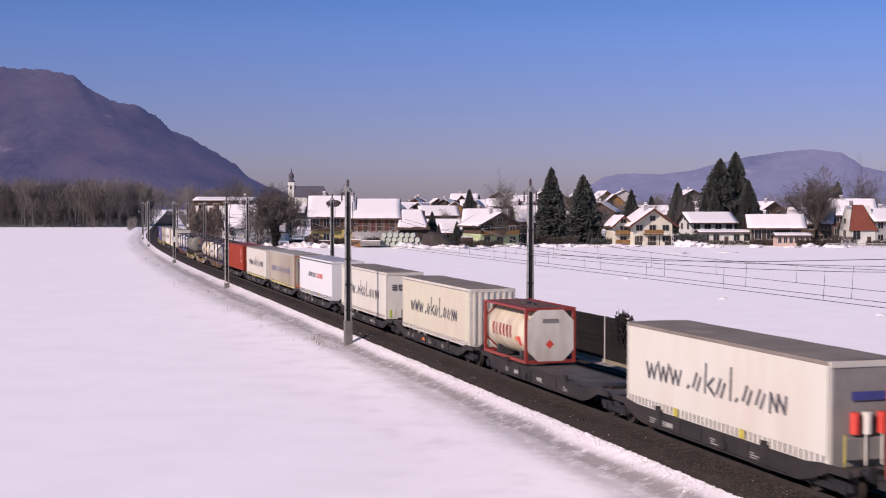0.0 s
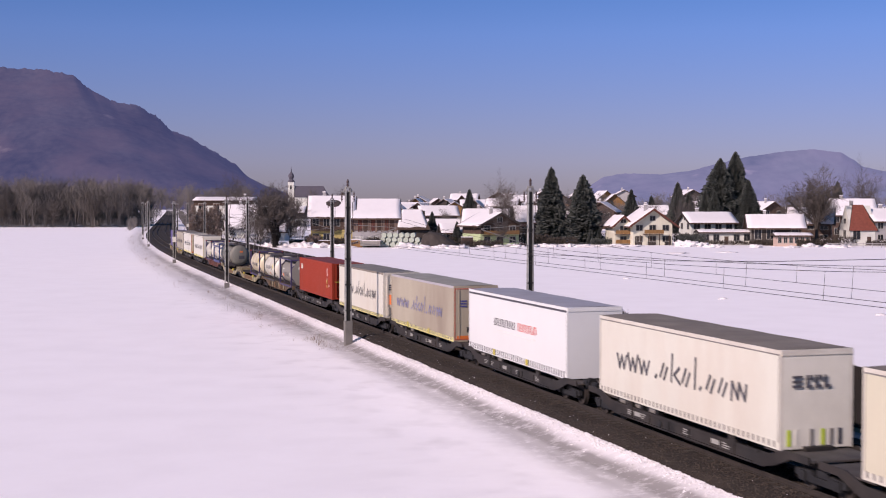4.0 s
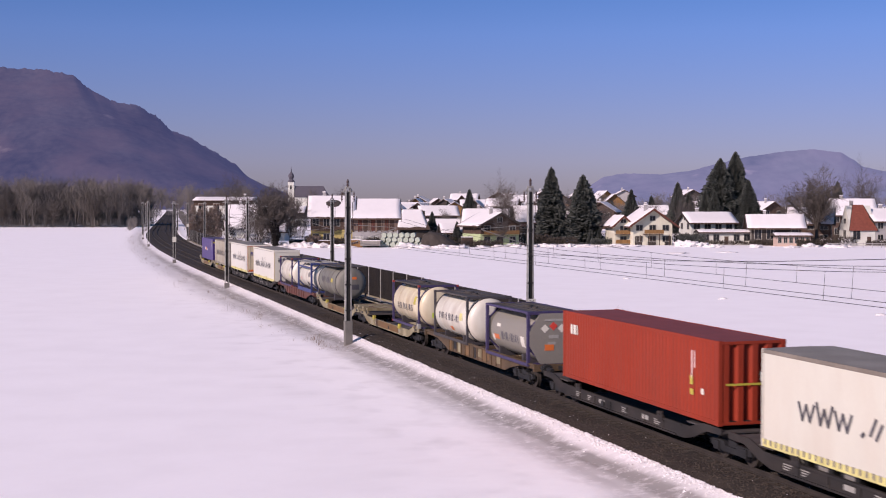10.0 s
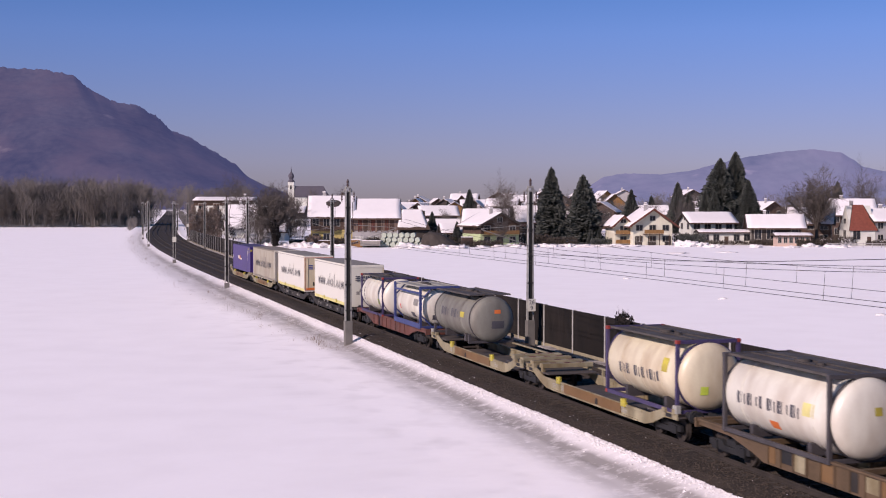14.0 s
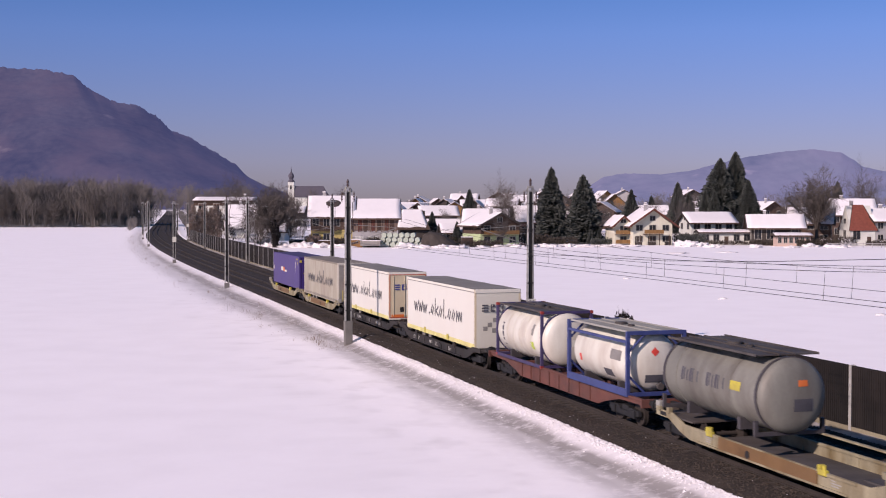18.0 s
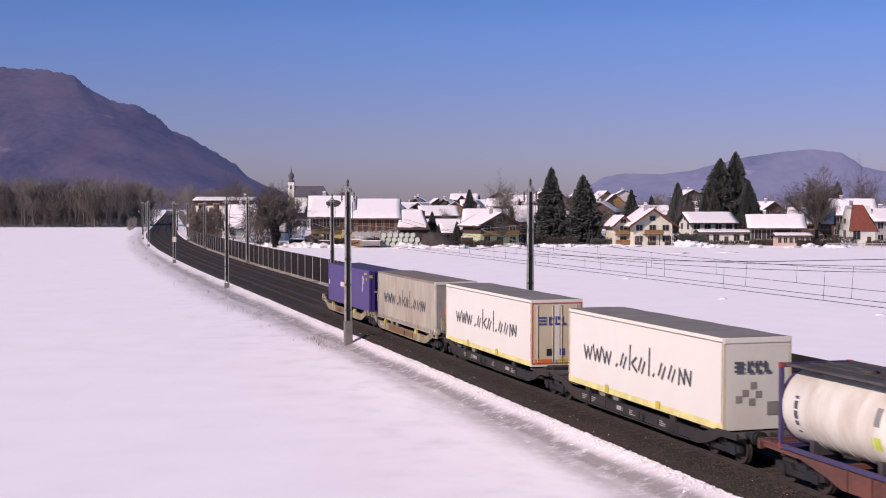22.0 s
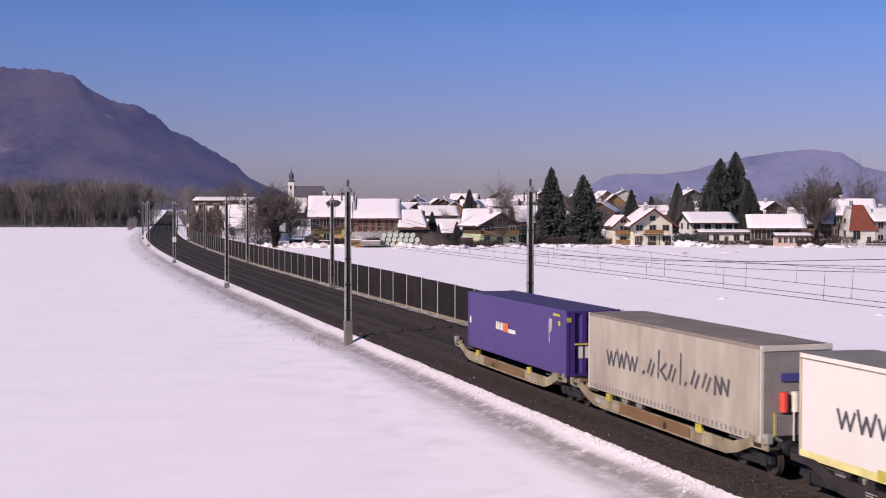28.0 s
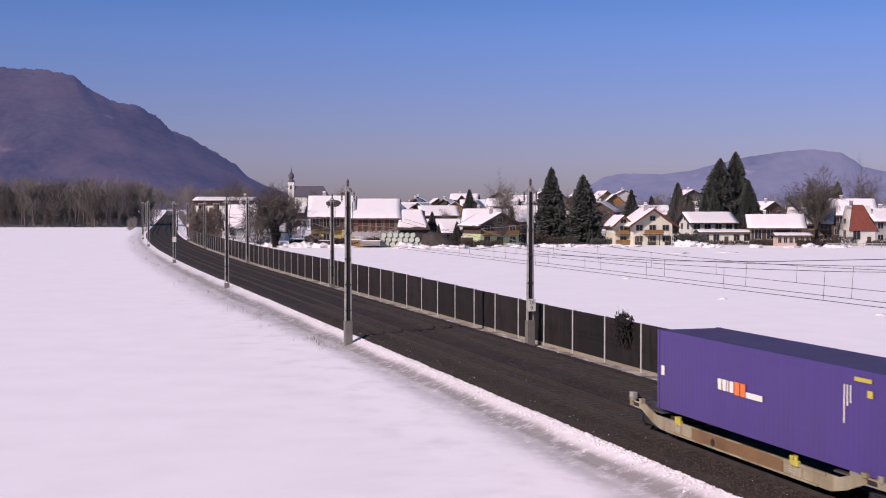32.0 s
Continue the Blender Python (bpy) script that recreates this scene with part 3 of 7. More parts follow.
def pocket_wagon(q0, q1, paint, deckpaint, label, pockets, ends=True, plates=(), yellow=False, low_mid=0.82, flat_deck=False, stand=False):
    """Two coupled low frames on three bogies; pockets are the stretches in which trailers stand."""
    qc = (q0 + q1) / 2
    w = rolling("pocket_wagon", label, "wagon", qc, "pocket wagons")
    h = (q1 - q0) / 2
    for i, (a, b) in enumerate(((-h + 0.62, -0.25), (0.25, h - 0.62))):
        for y in (N - 0.02, -N - 0.04):
            bm = B()
            pts = [(a, 1.08), (a, 0.86), (a + 1.0, 0.84), (a + 1.9, 0.5), (a + 2.6, 0.34), (b - 2.6, 0.34), (b - 1.9, 0.5), (b - 1.0, 0.84), (b, 0.86),
                   (b, 1.08), (b - 1.3, 1.08), (b - 2.2, low_mid), (a + 2.2, low_mid), (a + 1.3, 1.08)]
            prism(bm, pts, y, y + 0.06)
            beam = part("side_beam", bm, paint, w)
            bm = B()
            box(bm, a + 2.8, b - 2.8, y - 0.04, y + 0.1, low_mid - 0.09, low_mid - 0.01, 0.01)
            part("top_flange", bm, paint, beam)
            bm = B()
            box(bm, a + 3.2, b - 3.2, y - 0.05, y + 0.1, 0.34, 0.41, 0.01)
            part("bottom_flange", bm, paint, beam)
            x = a + 4.2
            while x < b - 4:
                bm = B()
                box(bm, x - 0.02, x + 0.02, y - 0.03, y, 0.41, low_mid - 0.09)
                part("stiffener", bm, paint, beam)
                x += 1.55
        bm = B()
        if flat_deck:
            box(bm, a + 2.6, b - 2.6, -1.2, 1.2, low_mid - 0.1, low_mid - 0.03)
        else:
            box(bm, a + 2.9, b - 2.9, -1.2, 1.2, 0.36, 0.42)
        part("deck" if flat_deck else "pocket_floor", bm, deckpaint, w)
        for c, d in ((a, a + 2.6), (b - 2.6, b)):
            bm = B()
            box(bm, c, d, -1.2, 1.2, 0.90, 0.96, 0.01)
            part("end_deck", bm, deckpaint, w)
        # the stand on which a trailer's king pin rests
        bm = B()
        box(bm, b - 2.2, b - 1.4, -0.5, 0.5, 0.96, 1.10, 0.02)
        box(bm, b - 1.95, b - 1.65, -0.75, 0.75, 0.96, 1.06, 0.01)
        part("king_pin_stand", bm, DARKGREY, w)
        if yellow:
            bm = B()
            box(bm, (a + b) / 2 - 2.9, (a + b) / 2 + 2.9, N - 0.065, N - 0.024, 0.41, low_mid - 0.02)
            part("mid_panel", bm, OCHREPANEL, w, "ochre brown middle panel")
            tall = 1.34 if stand else 1.13
            for c in (b - 0.55, b - 1.75) if i == 0 else (a + 0.35, a + 1.55):
                bm = B()
                box(bm, c, c + 0.42, -1.24, 1.24, tall - 0.2, tall, 0.02)
                for y in (-1.2, 1.08):
                    box(bm, c + 0.1, c + 0.32, y, y + 0.12, 0.9, tall - 0.1)
                cross = part("cross_platform", bm, CREAMSTEEL, w, "raised cream cross beam")
                for y in (-0.8, -0.1, 0.55):
                    bm = B()
                    box(bm, c + 0.1, c + 0.32, y, y + 0.3, tall, tall + 0.012)
                    part("tread", bm, REDBROWN, cross, "reddish tread plate")
            for c, d in ((a, a + 1.2), (b - 1.2, b)):  # black plates paint the shade of cut-outs on the raised ends, beside fittings
                bm = B()
                box(bm, c + 0.35, c + 0.8, N - 0.03, N - 0.021, 0.9, 1.03)
                part("cut_out", bm, BLACK, w)
                bm = B()
                box(bm, c + 0.15, c + 0.4, N - 0.1, N + 0.05, 1.06, 1.2, 0.02)
                part("bracket", bm, CREAMSTEEL, w, "small fitting on the beam")
                bm = B()
                box(bm, d - 0.3, d - 0.1, N - 0.08, N + 0.1, 1.04, 1.24, 0.02)
                part("bracket", bm, CREAMSTEEL, w, "small fitting on the beam")
            for x in (a + 3.0, a + 4.6, b - 4.8, b - 3.2):
                bm = B()
                box(bm, x, x + 0.12, -N - 0.08, -N + 0.02, low_mid - 0.02, low_mid + 0.34)
                part("upright", bm, CREAMSTEEL, w)
            bm = B()
            box(bm, a + 2.6, b - 2.6, -N - 0.1, -N + 0.02, low_mid + 0.3, low_mid + 0.36)
            part("guide_rail", bm, CREAMSTEEL, w)
        if yellow:
            c = a if i == 0 else b - 0.3
            bm = B()
            box(bm, c, c + 0.3, N - 0.05, N + 0.16, 1.08, 1.38, 0.03)
            part("end_block", bm, PALETARP, w, "pale block on the end of the beam")
        for x in (a + 4.1, b - 4.4):
            bm = B()
            box(bm, x - 0.2, x + 0.2, N - 0.1, N + 0.02, low_mid - 0.1, low_mid + 0.08, 0.02)
            box(bm, x - 0.3, x - 0.12, N - 0.06, N + 0.14, low_mid - 0.04, low_mid + 0.18, 0.02)
            tube(bm, (x + 0.05, N - 0.04, low_mid + 0.08), (x + 0.05, N - 0.04, low_mid + 0.2), 0.06, seg=8)
            part("container_pin", bm, YELLOW if yellow else paint, w, "folding pin for container corners")
    for x, c in plates:
        bm = B()
        box(bm, x - qc - 0.26, x - qc + 0.26, N - 0.035, N - 0.022, 0.52, 0.68)
        part("data_plate", bm, c if c is not WHITE else PLATE, w, "small painted data panel")
    for i, x in enumerate((-h + 4.4, -h + 5.6, -h + 9.0, -h + 11.8, 3.6, 4.6, 8.2, 10.8)):
        for j in range(3):  # unreadable lines of lettering on the beam
            bm = B()
            k = 0.5 - 0.09 * ((i + j) % 4)
            box(bm, x, x + k, N - 0.03, N - 0.022, 0.64 - j * 0.075, 0.675 - j * 0.075)
            part("letter_bar", bm, PLATE, w)
    for x in (-h + 7.2, h - 7.6):
        bm = B()
        tube(bm, (x, N + 0.03, 0.55), (x, N - 0.08, 0.55), 0.13, seg=16)
        part("hand_wheel", bm, BLACK, w)
        bm = B()
        tube(bm, (x + 1.2, -0.9, 0.3), (x + 2.4, -0.9, 0.3), 0.16, seg=12)
        part("air_tank", bm, BLACK, w)
    for x in (-h + 2.1, 0.0, h - 2.1):
        bogie(w, x)
    buffers(w, -h, -1)
    buffers(w, h, 1)
    return w


def flat_wagon(q0, q1, paint, label, plates=True, pale=None):
    """A skeleton container wagon with fish-belly side beams."""
    qc, h = (q0 + q1) / 2, (q1 - q0) / 2
    w = rolling("container_wagon", label, "wagon", qc, "container wagons")
    a, b = -h + 0.62, h - 0.62
    for y in (N + 0.12, -N - 0.2):
        bm = B()
        prism(bm, sill_outline(a, b, 1.16, 0.2, 0.42), y, y + 0.08)
        beam = part("side_beam", bm, paint, w)
        bm = B()
        box(bm, a, b, y - 0.06, y + 0.12, 1.09, 1.16, 0.01)
        part("top_flange", bm, paint, beam)
        x, i = a + 4.6, 0
        while x < b - 4.4:
            bm = B()
            box(bm, x - 0.03, x + 0.03, y - 0.05, y, 0.46, 1.09)
            part("stiffener", bm, paint, beam)
            if pale is not None and (i * 5) % 7 not in (1, 4):
                bm = B()
                box(bm, x + 0.06, x + (0.62 if i % 3 else 0.4), y - 0.02, y - 0.004, 0.5 + 0.12 * (i % 2), 1.05)
                part("panel", bm, (OCHREPANEL, pale, DARKGREY, OCHREPANEL, pale, BLACK)[(i * 5 + i // 3) % 6], beam, "weathered panel")
            x += 1.15 if pale is None else 0.72
            i += 1
    for x in (a + 0.1, a + 4, -0.1, b - 4.2, b - 0.3):
        bm = B()
        box(bm, x, x + 0.2, -1.1, 1.1, 0.95, 1.1)
        part("cross_member", bm, paint, w)
    for k in (-1, 1):
        bm = B()
        box(bm, (a if k < 0 else b) - 0.06, (a if k < 0 else b) + 0.06, -1.28, 1.28, 0.86, 1.18, 0.01)
        part("headstock", bm, paint, w)
        bogie(w, k * (h - 2.6))
        buffers(w, k * h, k)
    return w


# ---- painted marks
def big_marks(parent, x0, x1, z0, height, y, material):
    """A long row of plain painted strokes: zigzags, then short and tall leaning bars."""
    u, wd = (x1 - x0) / 100.0, height * 0.13
    lo, xh, hi = z0, z0 + height * 0.62, z0 + height

    def mark(*paths):
        bm = B()
        for pts in paths:
            stroke(bm, [(x0 + a * u, lo + b * height) for a, b in pts], y, wd)
        part("painted_mark", bm, material, parent)

    for i in range(3):
        a, d = 1 + i * 9.5, 0.06 * (1 if i % 2 else -1)
        mark([(a, 0.62 + d), (a + 2, 0), (a + 4, 0.52), (a + 6, 0), (a + 8.2, 0.62 + d)])
    mark([(33, 0.0), (34, 0.1)])
    for c in (37.0, 53.5, 70.5, 78.5):
        mark([(c, 0.1), (c + 2.6, 0.62)], [(c + 2.8, 0.0), (c + 5.4, 0.5)])
    mark([(45.5, 0.0), (46.2, 1.06)], [(47.5, 0.3), (51.5, 0.6)], [(47.5, 0.3), (52, 0.0)])
    mark([(62.5, -0.02), (63.0, 1.12)])
    mark([(66, 0.0), (67, 0.1)])
    mark([(86.8, -0.04), (87.3, 0.6), (90.8, 0.05), (91.5, 0.6), (95.2, 0.05), (96.0, 0.6)])


def end_marks(parent, x, y0, z0, height, material, label="dark blue emblem and bars"):
    """A round emblem and block shapes on an end wall that faces +x."""
    bm = B()

    def plate(ya, yb, za, zb):
        bm.faces.new([bm.verts.new(p) for p in ((x, ya, za), (x, yb, za), (x, yb, zb), (x, ya, zb))])

    c = y0 + height * 0.55
    for k in range(3):
        plate(c - height * 0.5, c + height * 0.4, z0 + height * (0.05 + 0.36 * k), z0 + height * (0.25 + 0.36 * k))
    for k in range(3):
        ya = y0 + height * (1.25 + 0.8 * k)
        plate(ya, ya + height * 0.22, z0, z0 + height)
        plate(ya + height * 0.22, ya + height * 0.6, z0, z0 + height * 0.24)
        if k < 2:
            plate(ya + height * 0.3, ya + height * 0.6, z0 + height * 0.6, z0 + height)
    return part("emblem", bm, material, parent, label)


# ---- loads
def trailer(q0, q1, label, curtain, roof, frame, end="front", bottom=0.92, top=4.1, marks=None, marks_span=(0.14, 0.84), skirt="straps", skirt_paint=None,
            end_paint=None, ribs=True, emblem=None, extras=(), marks_height=0.62, roofline=None):
    """A road trailer body: curtains between posts, tarpaulin roof, an end wall or doors, rave with straps, and legs and wheels below."""
    qc, L = (q0 + q1) / 2, q1 - q0
    h = L / 2
    t = rolling("semi_trailer", label, "trailer", qc, "road trailers")
    rail = bottom + 0.24
    for y0, y1 in ((N, N + 0.03), (-N - 0.03, -N)):
        bm = B()
        # the curtain bellies a little between its posts
        n = 26
        for i in range(n):
            a, b = -h + 0.12 + (L - 0.24) * i / n, -h + 0.12 + (L - 0.24) * (i + 1) / n
            out = -1 if y0 < 0 else 1
            d0 = 0.012 * math.sin(i * 1.7) * out
            d1 = 0.012 * math.sin((i + 1) * 1.7) * out
            yy = y0 if y0 < 0 else y1
            bm.faces.new([bm.verts.new(p) for p in ((a, yy + d0, rail), (b, yy + d1, rail), (b, yy, top - 0.14), (a, yy, top - 0.14))])
        bmesh.ops.remove_doubles(bm, verts=bm.verts, dist=0.001)
        part("side_curtain", bm, curtain, t, smooth=True)
        bm = B()
        box(bm, -h, h, y0 - 0.01, y1 + 0.01, top - 0.15, top - 0.02, 0.015)
        part("cant_rail", bm, roofline or frame, t)
        # dark strip painted in for the shadow gap under the cant rail
        if roofline in (ALU, WHITE, BRIGHTPVC):
            bm = B()
            box(bm, -h + 0.05, h - 0.05, y0 - 0.016 if y0 < 0 else y1, y0 if y0 < 0 else y1 + 0.016, top - (0.24 if "seal" in extras else 0.185), top - 0.15)
            part("edge_seal", bm, INK if "seal" in extras else GREYWALL, t, "dark seal under the roof edge")
        bm = B()
        box(bm, -h, h, y0, y1, bottom, rail, 0.01)
        rave = part("side_rave", bm, skirt_paint or frame, t)
        if y0 < 0 and skirt == "straps":
            bm = B()
            box(bm, -0.03, 0.03, y0 - 0.02, y0 - 0.004, bottom + 0.06, rail + 0.10)
            one = mesh_of("strap", bm, INK)
            x = -h + 0.25
            while x < h - 0.2:
                shared("strap", one, rave, Matrix.Translation((x, 0, 0)))
                x += 0.29
        if y0 < 0 and skirt == "dots":
            bm = B()
            box(bm, -0.045, 0.045, y0 - 0.018, y0 - 0.004, bottom + 0.08, rail + 0.02)
            one = mesh_of("buckle", bm, GREYWALL)
            x = -h + 0.25
            while x < h - 0.2:
                shared("buckle", one, rave, Matrix.Translation((x, 0, 0)))
                x += 0.31
    core = B()
    box(core, -h + 0.1, h - 0.1, N + 0.05, -N - 0.05, bottom + 0.05, top - 0.12)
    part("load", core, GREYWALL, t)
    bm = B()
    n = 20
    for i in range(n):
        a, b = -h + L * i / n, -h + L * (i + 1) / n
        za, zb = top + 0.006 * math.sin(i * 1.3), top + 0.006 * math.sin((i + 1) * 1.3)
        for y0, y1, e0, e1 in ((N, -0.4, -0.02, 0.0), (-0.4, 0.4, 0.0, 0.0), (0.4, -N, 0.0, -0.02)):
            bm.faces.new([bm.verts.new(p) for p in ((a, y0, za + e0), (b, y0, zb + e0), (b, y1, zb + e1), (a, y1, za + e1))])
    box(bm, -h, h, N + 0.01, -N - 0.01, top - 0.06, top - 0.035)
    bmesh.ops.remove_doubles(bm, verts=bm.verts, dist=0.001)
    part("roof", bm, roof, t)
    for x in (-h, h):
        for y in (N - 0.012, -N - 0.1):
            bm = B()
            box(bm, x - 0.07 if x > 0 else x, x if x > 0 else x + 0.07, y, y + 0.112, bottom, top - 0.01, 0.012)
            part("corner_post", bm, CREAMDOOR if frame is WHITE else frame, t)
    # the end that faces the viewer
    ep = end_paint or frame
    if end == "doors":
        for y0, y1 in ((N + 0.1, -0.02), (0.02, -N - 0.1)):
            bm = B()
            box(bm, h - 0.05, h + 0.01, y0, y1, bottom + 0.16, top - 0.16, 0.012)
            d = part("door", bm, ep, t)
            for yy in (y0 + 0.2, y1 - 0.2):
                bm = B()
                tube(bm, (h + 0.035, yy, bottom + 0.2), (h + 0.035, yy, top - 0.25), 0.018, seg=8)
                part("lock_rod", bm, ep, d)
        for nm, args in (("top_header", (h - 0.06, h + 0.02, N, -N, top - 0.16, top - 0.01)), ("rear_sill", (h - 0.06, h + 0.02, N, -N, bottom, bottom + 0.14))):
            bm = B()
            box(bm, *args, 0.01)
            part(nm, bm, frame, t)
        bm = B()
        for args in ((N + 0.03, N + 0.08, bottom + 0.1, top - 0.14), (-N - 0.08, -N - 0.03, bottom + 0.1, top - 0.14)):
            box(bm, h + 0.012, h + 0.02, *args)
        box(bm, h + 0.022, h + 0.028, N + 0.03, -N - 0.03, top - 0.2, top - 0.15)
        box(bm, h + 0.022, h + 0.028, N + 0.03, -N - 0.03, bottom + 0.1, bottom + 0.15)
        part("marking_tape", bm, TAPE, t, "red and white outline tape")
        bm = B()
        box(bm, h + 0.022, h + 0.03, -0.12, 0.12, bottom + 0.3, top - 0.25)
        part("door_seal", bm, WHITE, t)
        for y0, c in ((-0.72, YELLOW), (0.5, YELLOW)):
            bm = B()
            box(bm, h + 0.02, h + 0.03, y0 - 0.4, y0 + 0.45, bottom + 0.16, bottom + 0.34)
            part("reflector_board", bm, ORANGE if y0 < 0 else YELLOW, t)
        for y0, c in ((-0.4, BLACK), (0.25, BLUEINK)):
            bm = B()
            box(bm, h + 0.02, h + 0.03, y0 - 0.13, y0 + 0.13, bottom + 0.5, bottom + 0.82)
            part("sticker", bm, c, t)
    else:
        bm = B()
        box(bm, h - 0.06, h, N + 0.1, -N - 0.1, bottom + 0.02, top - 0.02, 0.01)
        part("front_wall", bm, ep, t)
        if ribs:
            for i in range(7):
                y = N + 0.28 + i * 0.335
                bm = B()
                box(bm, h, h + 0.05, y - 0.07, y + 0.07, bottom + 0.15, top - 0.2, 0.015)
                part("rib", bm, ep, t)
        bm = B()
        box(bm, h - 0.08, h + 0.03, N + 0.02, -N - 0.02, top - 0.2, top - 0.01, 0.015)
        part("front_header", bm, frame, t)
        if "gear" in extras:
            for y, c in ((-0.55, REDINK), (-0.15, WHITE), (0.35, REDINK)):
                bm = B()
                tube(bm, (h + 0.16, y, bottom + 1.0), (h + 0.16, y, bottom + 1.62), 0.14, seg=12)
                part("bottle", bm, c, t, "upright cylinder strapped to the bulkhead")
            bm = B()
            box(bm, h + 0.02, h + 0.22, -0.8, 0.6, bottom + 0.25, bottom + 0.9, 0.03)
            part("equipment_box", bm, GREYWALL, t)
            for y in (-0.95, -0.25, 0.3, 0.7):
                bm = B()
                tube(bm, (h + 0.26, y, bottom + 0.1), (h + 0.26, y, bottom + 1.0), 0.03, seg=8)
                part("hose", bm, YELLOW if y < -0.9 else WHITE, t)
            bm = B()
            box(bm, h + 0.05, h + 0.06, -0.6, 0.55, bottom + 1.95, bottom + 2.2)
            part("name_board", bm, BLUEINK, t, "small blue board")
        if "boxlight" in extras:
            for y in (-0.75, -0.3):
                bm = B()
                tube(bm, (h + 0.16, y, bottom + 0.95), (h + 0.16, y, bottom + 1.6), 0.14, seg=12)
                part("bottle", bm, ORANGE, t, "upright orange cylinder")
            bm = B()
            box(bm, h + 0.02, h + 0.2, -0.95, 0.2, bottom + 0.25, bottom + 0.75, 0.03)
            part("equipment_box", bm, GREYWALL, t)
        if "stains" in extras:
            for y, z in ((-0.7, 1.05), (-0.2, 0.95), (-0.45, 1.25), (0.05, 1.2), (-0.15, 1.5)):
                bm = B()
                box(bm, h + 0.002, h + 0.012, y - 0.12, y + 0.12, bottom + z - 0.12, bottom + z + 0.12, 0.004)
                part("cover_plate", bm, GREYWALL, t)
            bm = B()
            box(bm, h + 0.002, h + 0.03, 0.35, 0.9, bottom + 0.5, bottom + 0.95, 0.01)
            part("equipment_box", bm, GREYWALL, t)
        if "posters" in extras:
            for i, (y, c) in enumerate(((-1.05, LIME), (-0.78, WHITE), (-0.25, GREYWALL), (0.15, LIME), (0.45, GREYWALL), (0.75, INK))):
                bm = B()
                box(bm, h + 0.002, h + 0.02, y, y + 0.14, bottom + 0.12, bottom + 0.62)
                part("board", bm, c, t)
    if emblem is not None:
        end_marks(t, h + (0.04 if end == "doors" else 0.06), -0.92, top - 1.2, 0.40, emblem)
    if marks is not None:
        a, b = marks_span
        big_marks(t, -h + L * a, -h + L * (a + (b - a) * 1.06), (bottom + top) / 2 - 0.36, marks_height * 1.1, N - 0.02, marks)
    # below the floor
    for y in (-0.5, 0.42):
        bm = B()
        box(bm, -h + 0.2, h - 0.1, y, y + 0.08, bottom - 0.35, bottom)
        part("chassis_rail", bm, BLACK, t)
    for x in (-h + 1.9, -h + 3.2, -h + 4.5):
        for y in (-1.12, 0.82):
            bm = B()
            tube(bm, (x, y, 0.9), (x, y + 0.3, 0.9), 0.48, seg=20)
            wl_ = part("wheel", bm, BLACK, t, "black tyre")
            bm = B()
            tube(bm, (x, y - 0.012, 0.9), (x, y + 0.03, 0.9), 0.26, seg=14)
            part("rim", bm, GREYWALL, wl_)
    for y in (-0.75, 0.65):
        bm = B()
        box(bm, h - 2.9, h - 2.78, y, y + 0.1, bottom - 0.45, bottom)
        part("landing_leg", bm, BLACK, t)
    for x in extras_yellow(extras, L):
        bm = B()
        box(bm, x - 0.17, x + 0.17, N - 0.03, N - 0.022, bottom + 0.05, bottom + 0.34)
        part("lifting_mark", bm, YELLOW, t, "square yellow grapple mark")
    return t


def extras_yellow(extras, L):
    return (-L / 2 + L * 0.3, -L / 2 + L * 0.64) if "yellow" in extras else ()


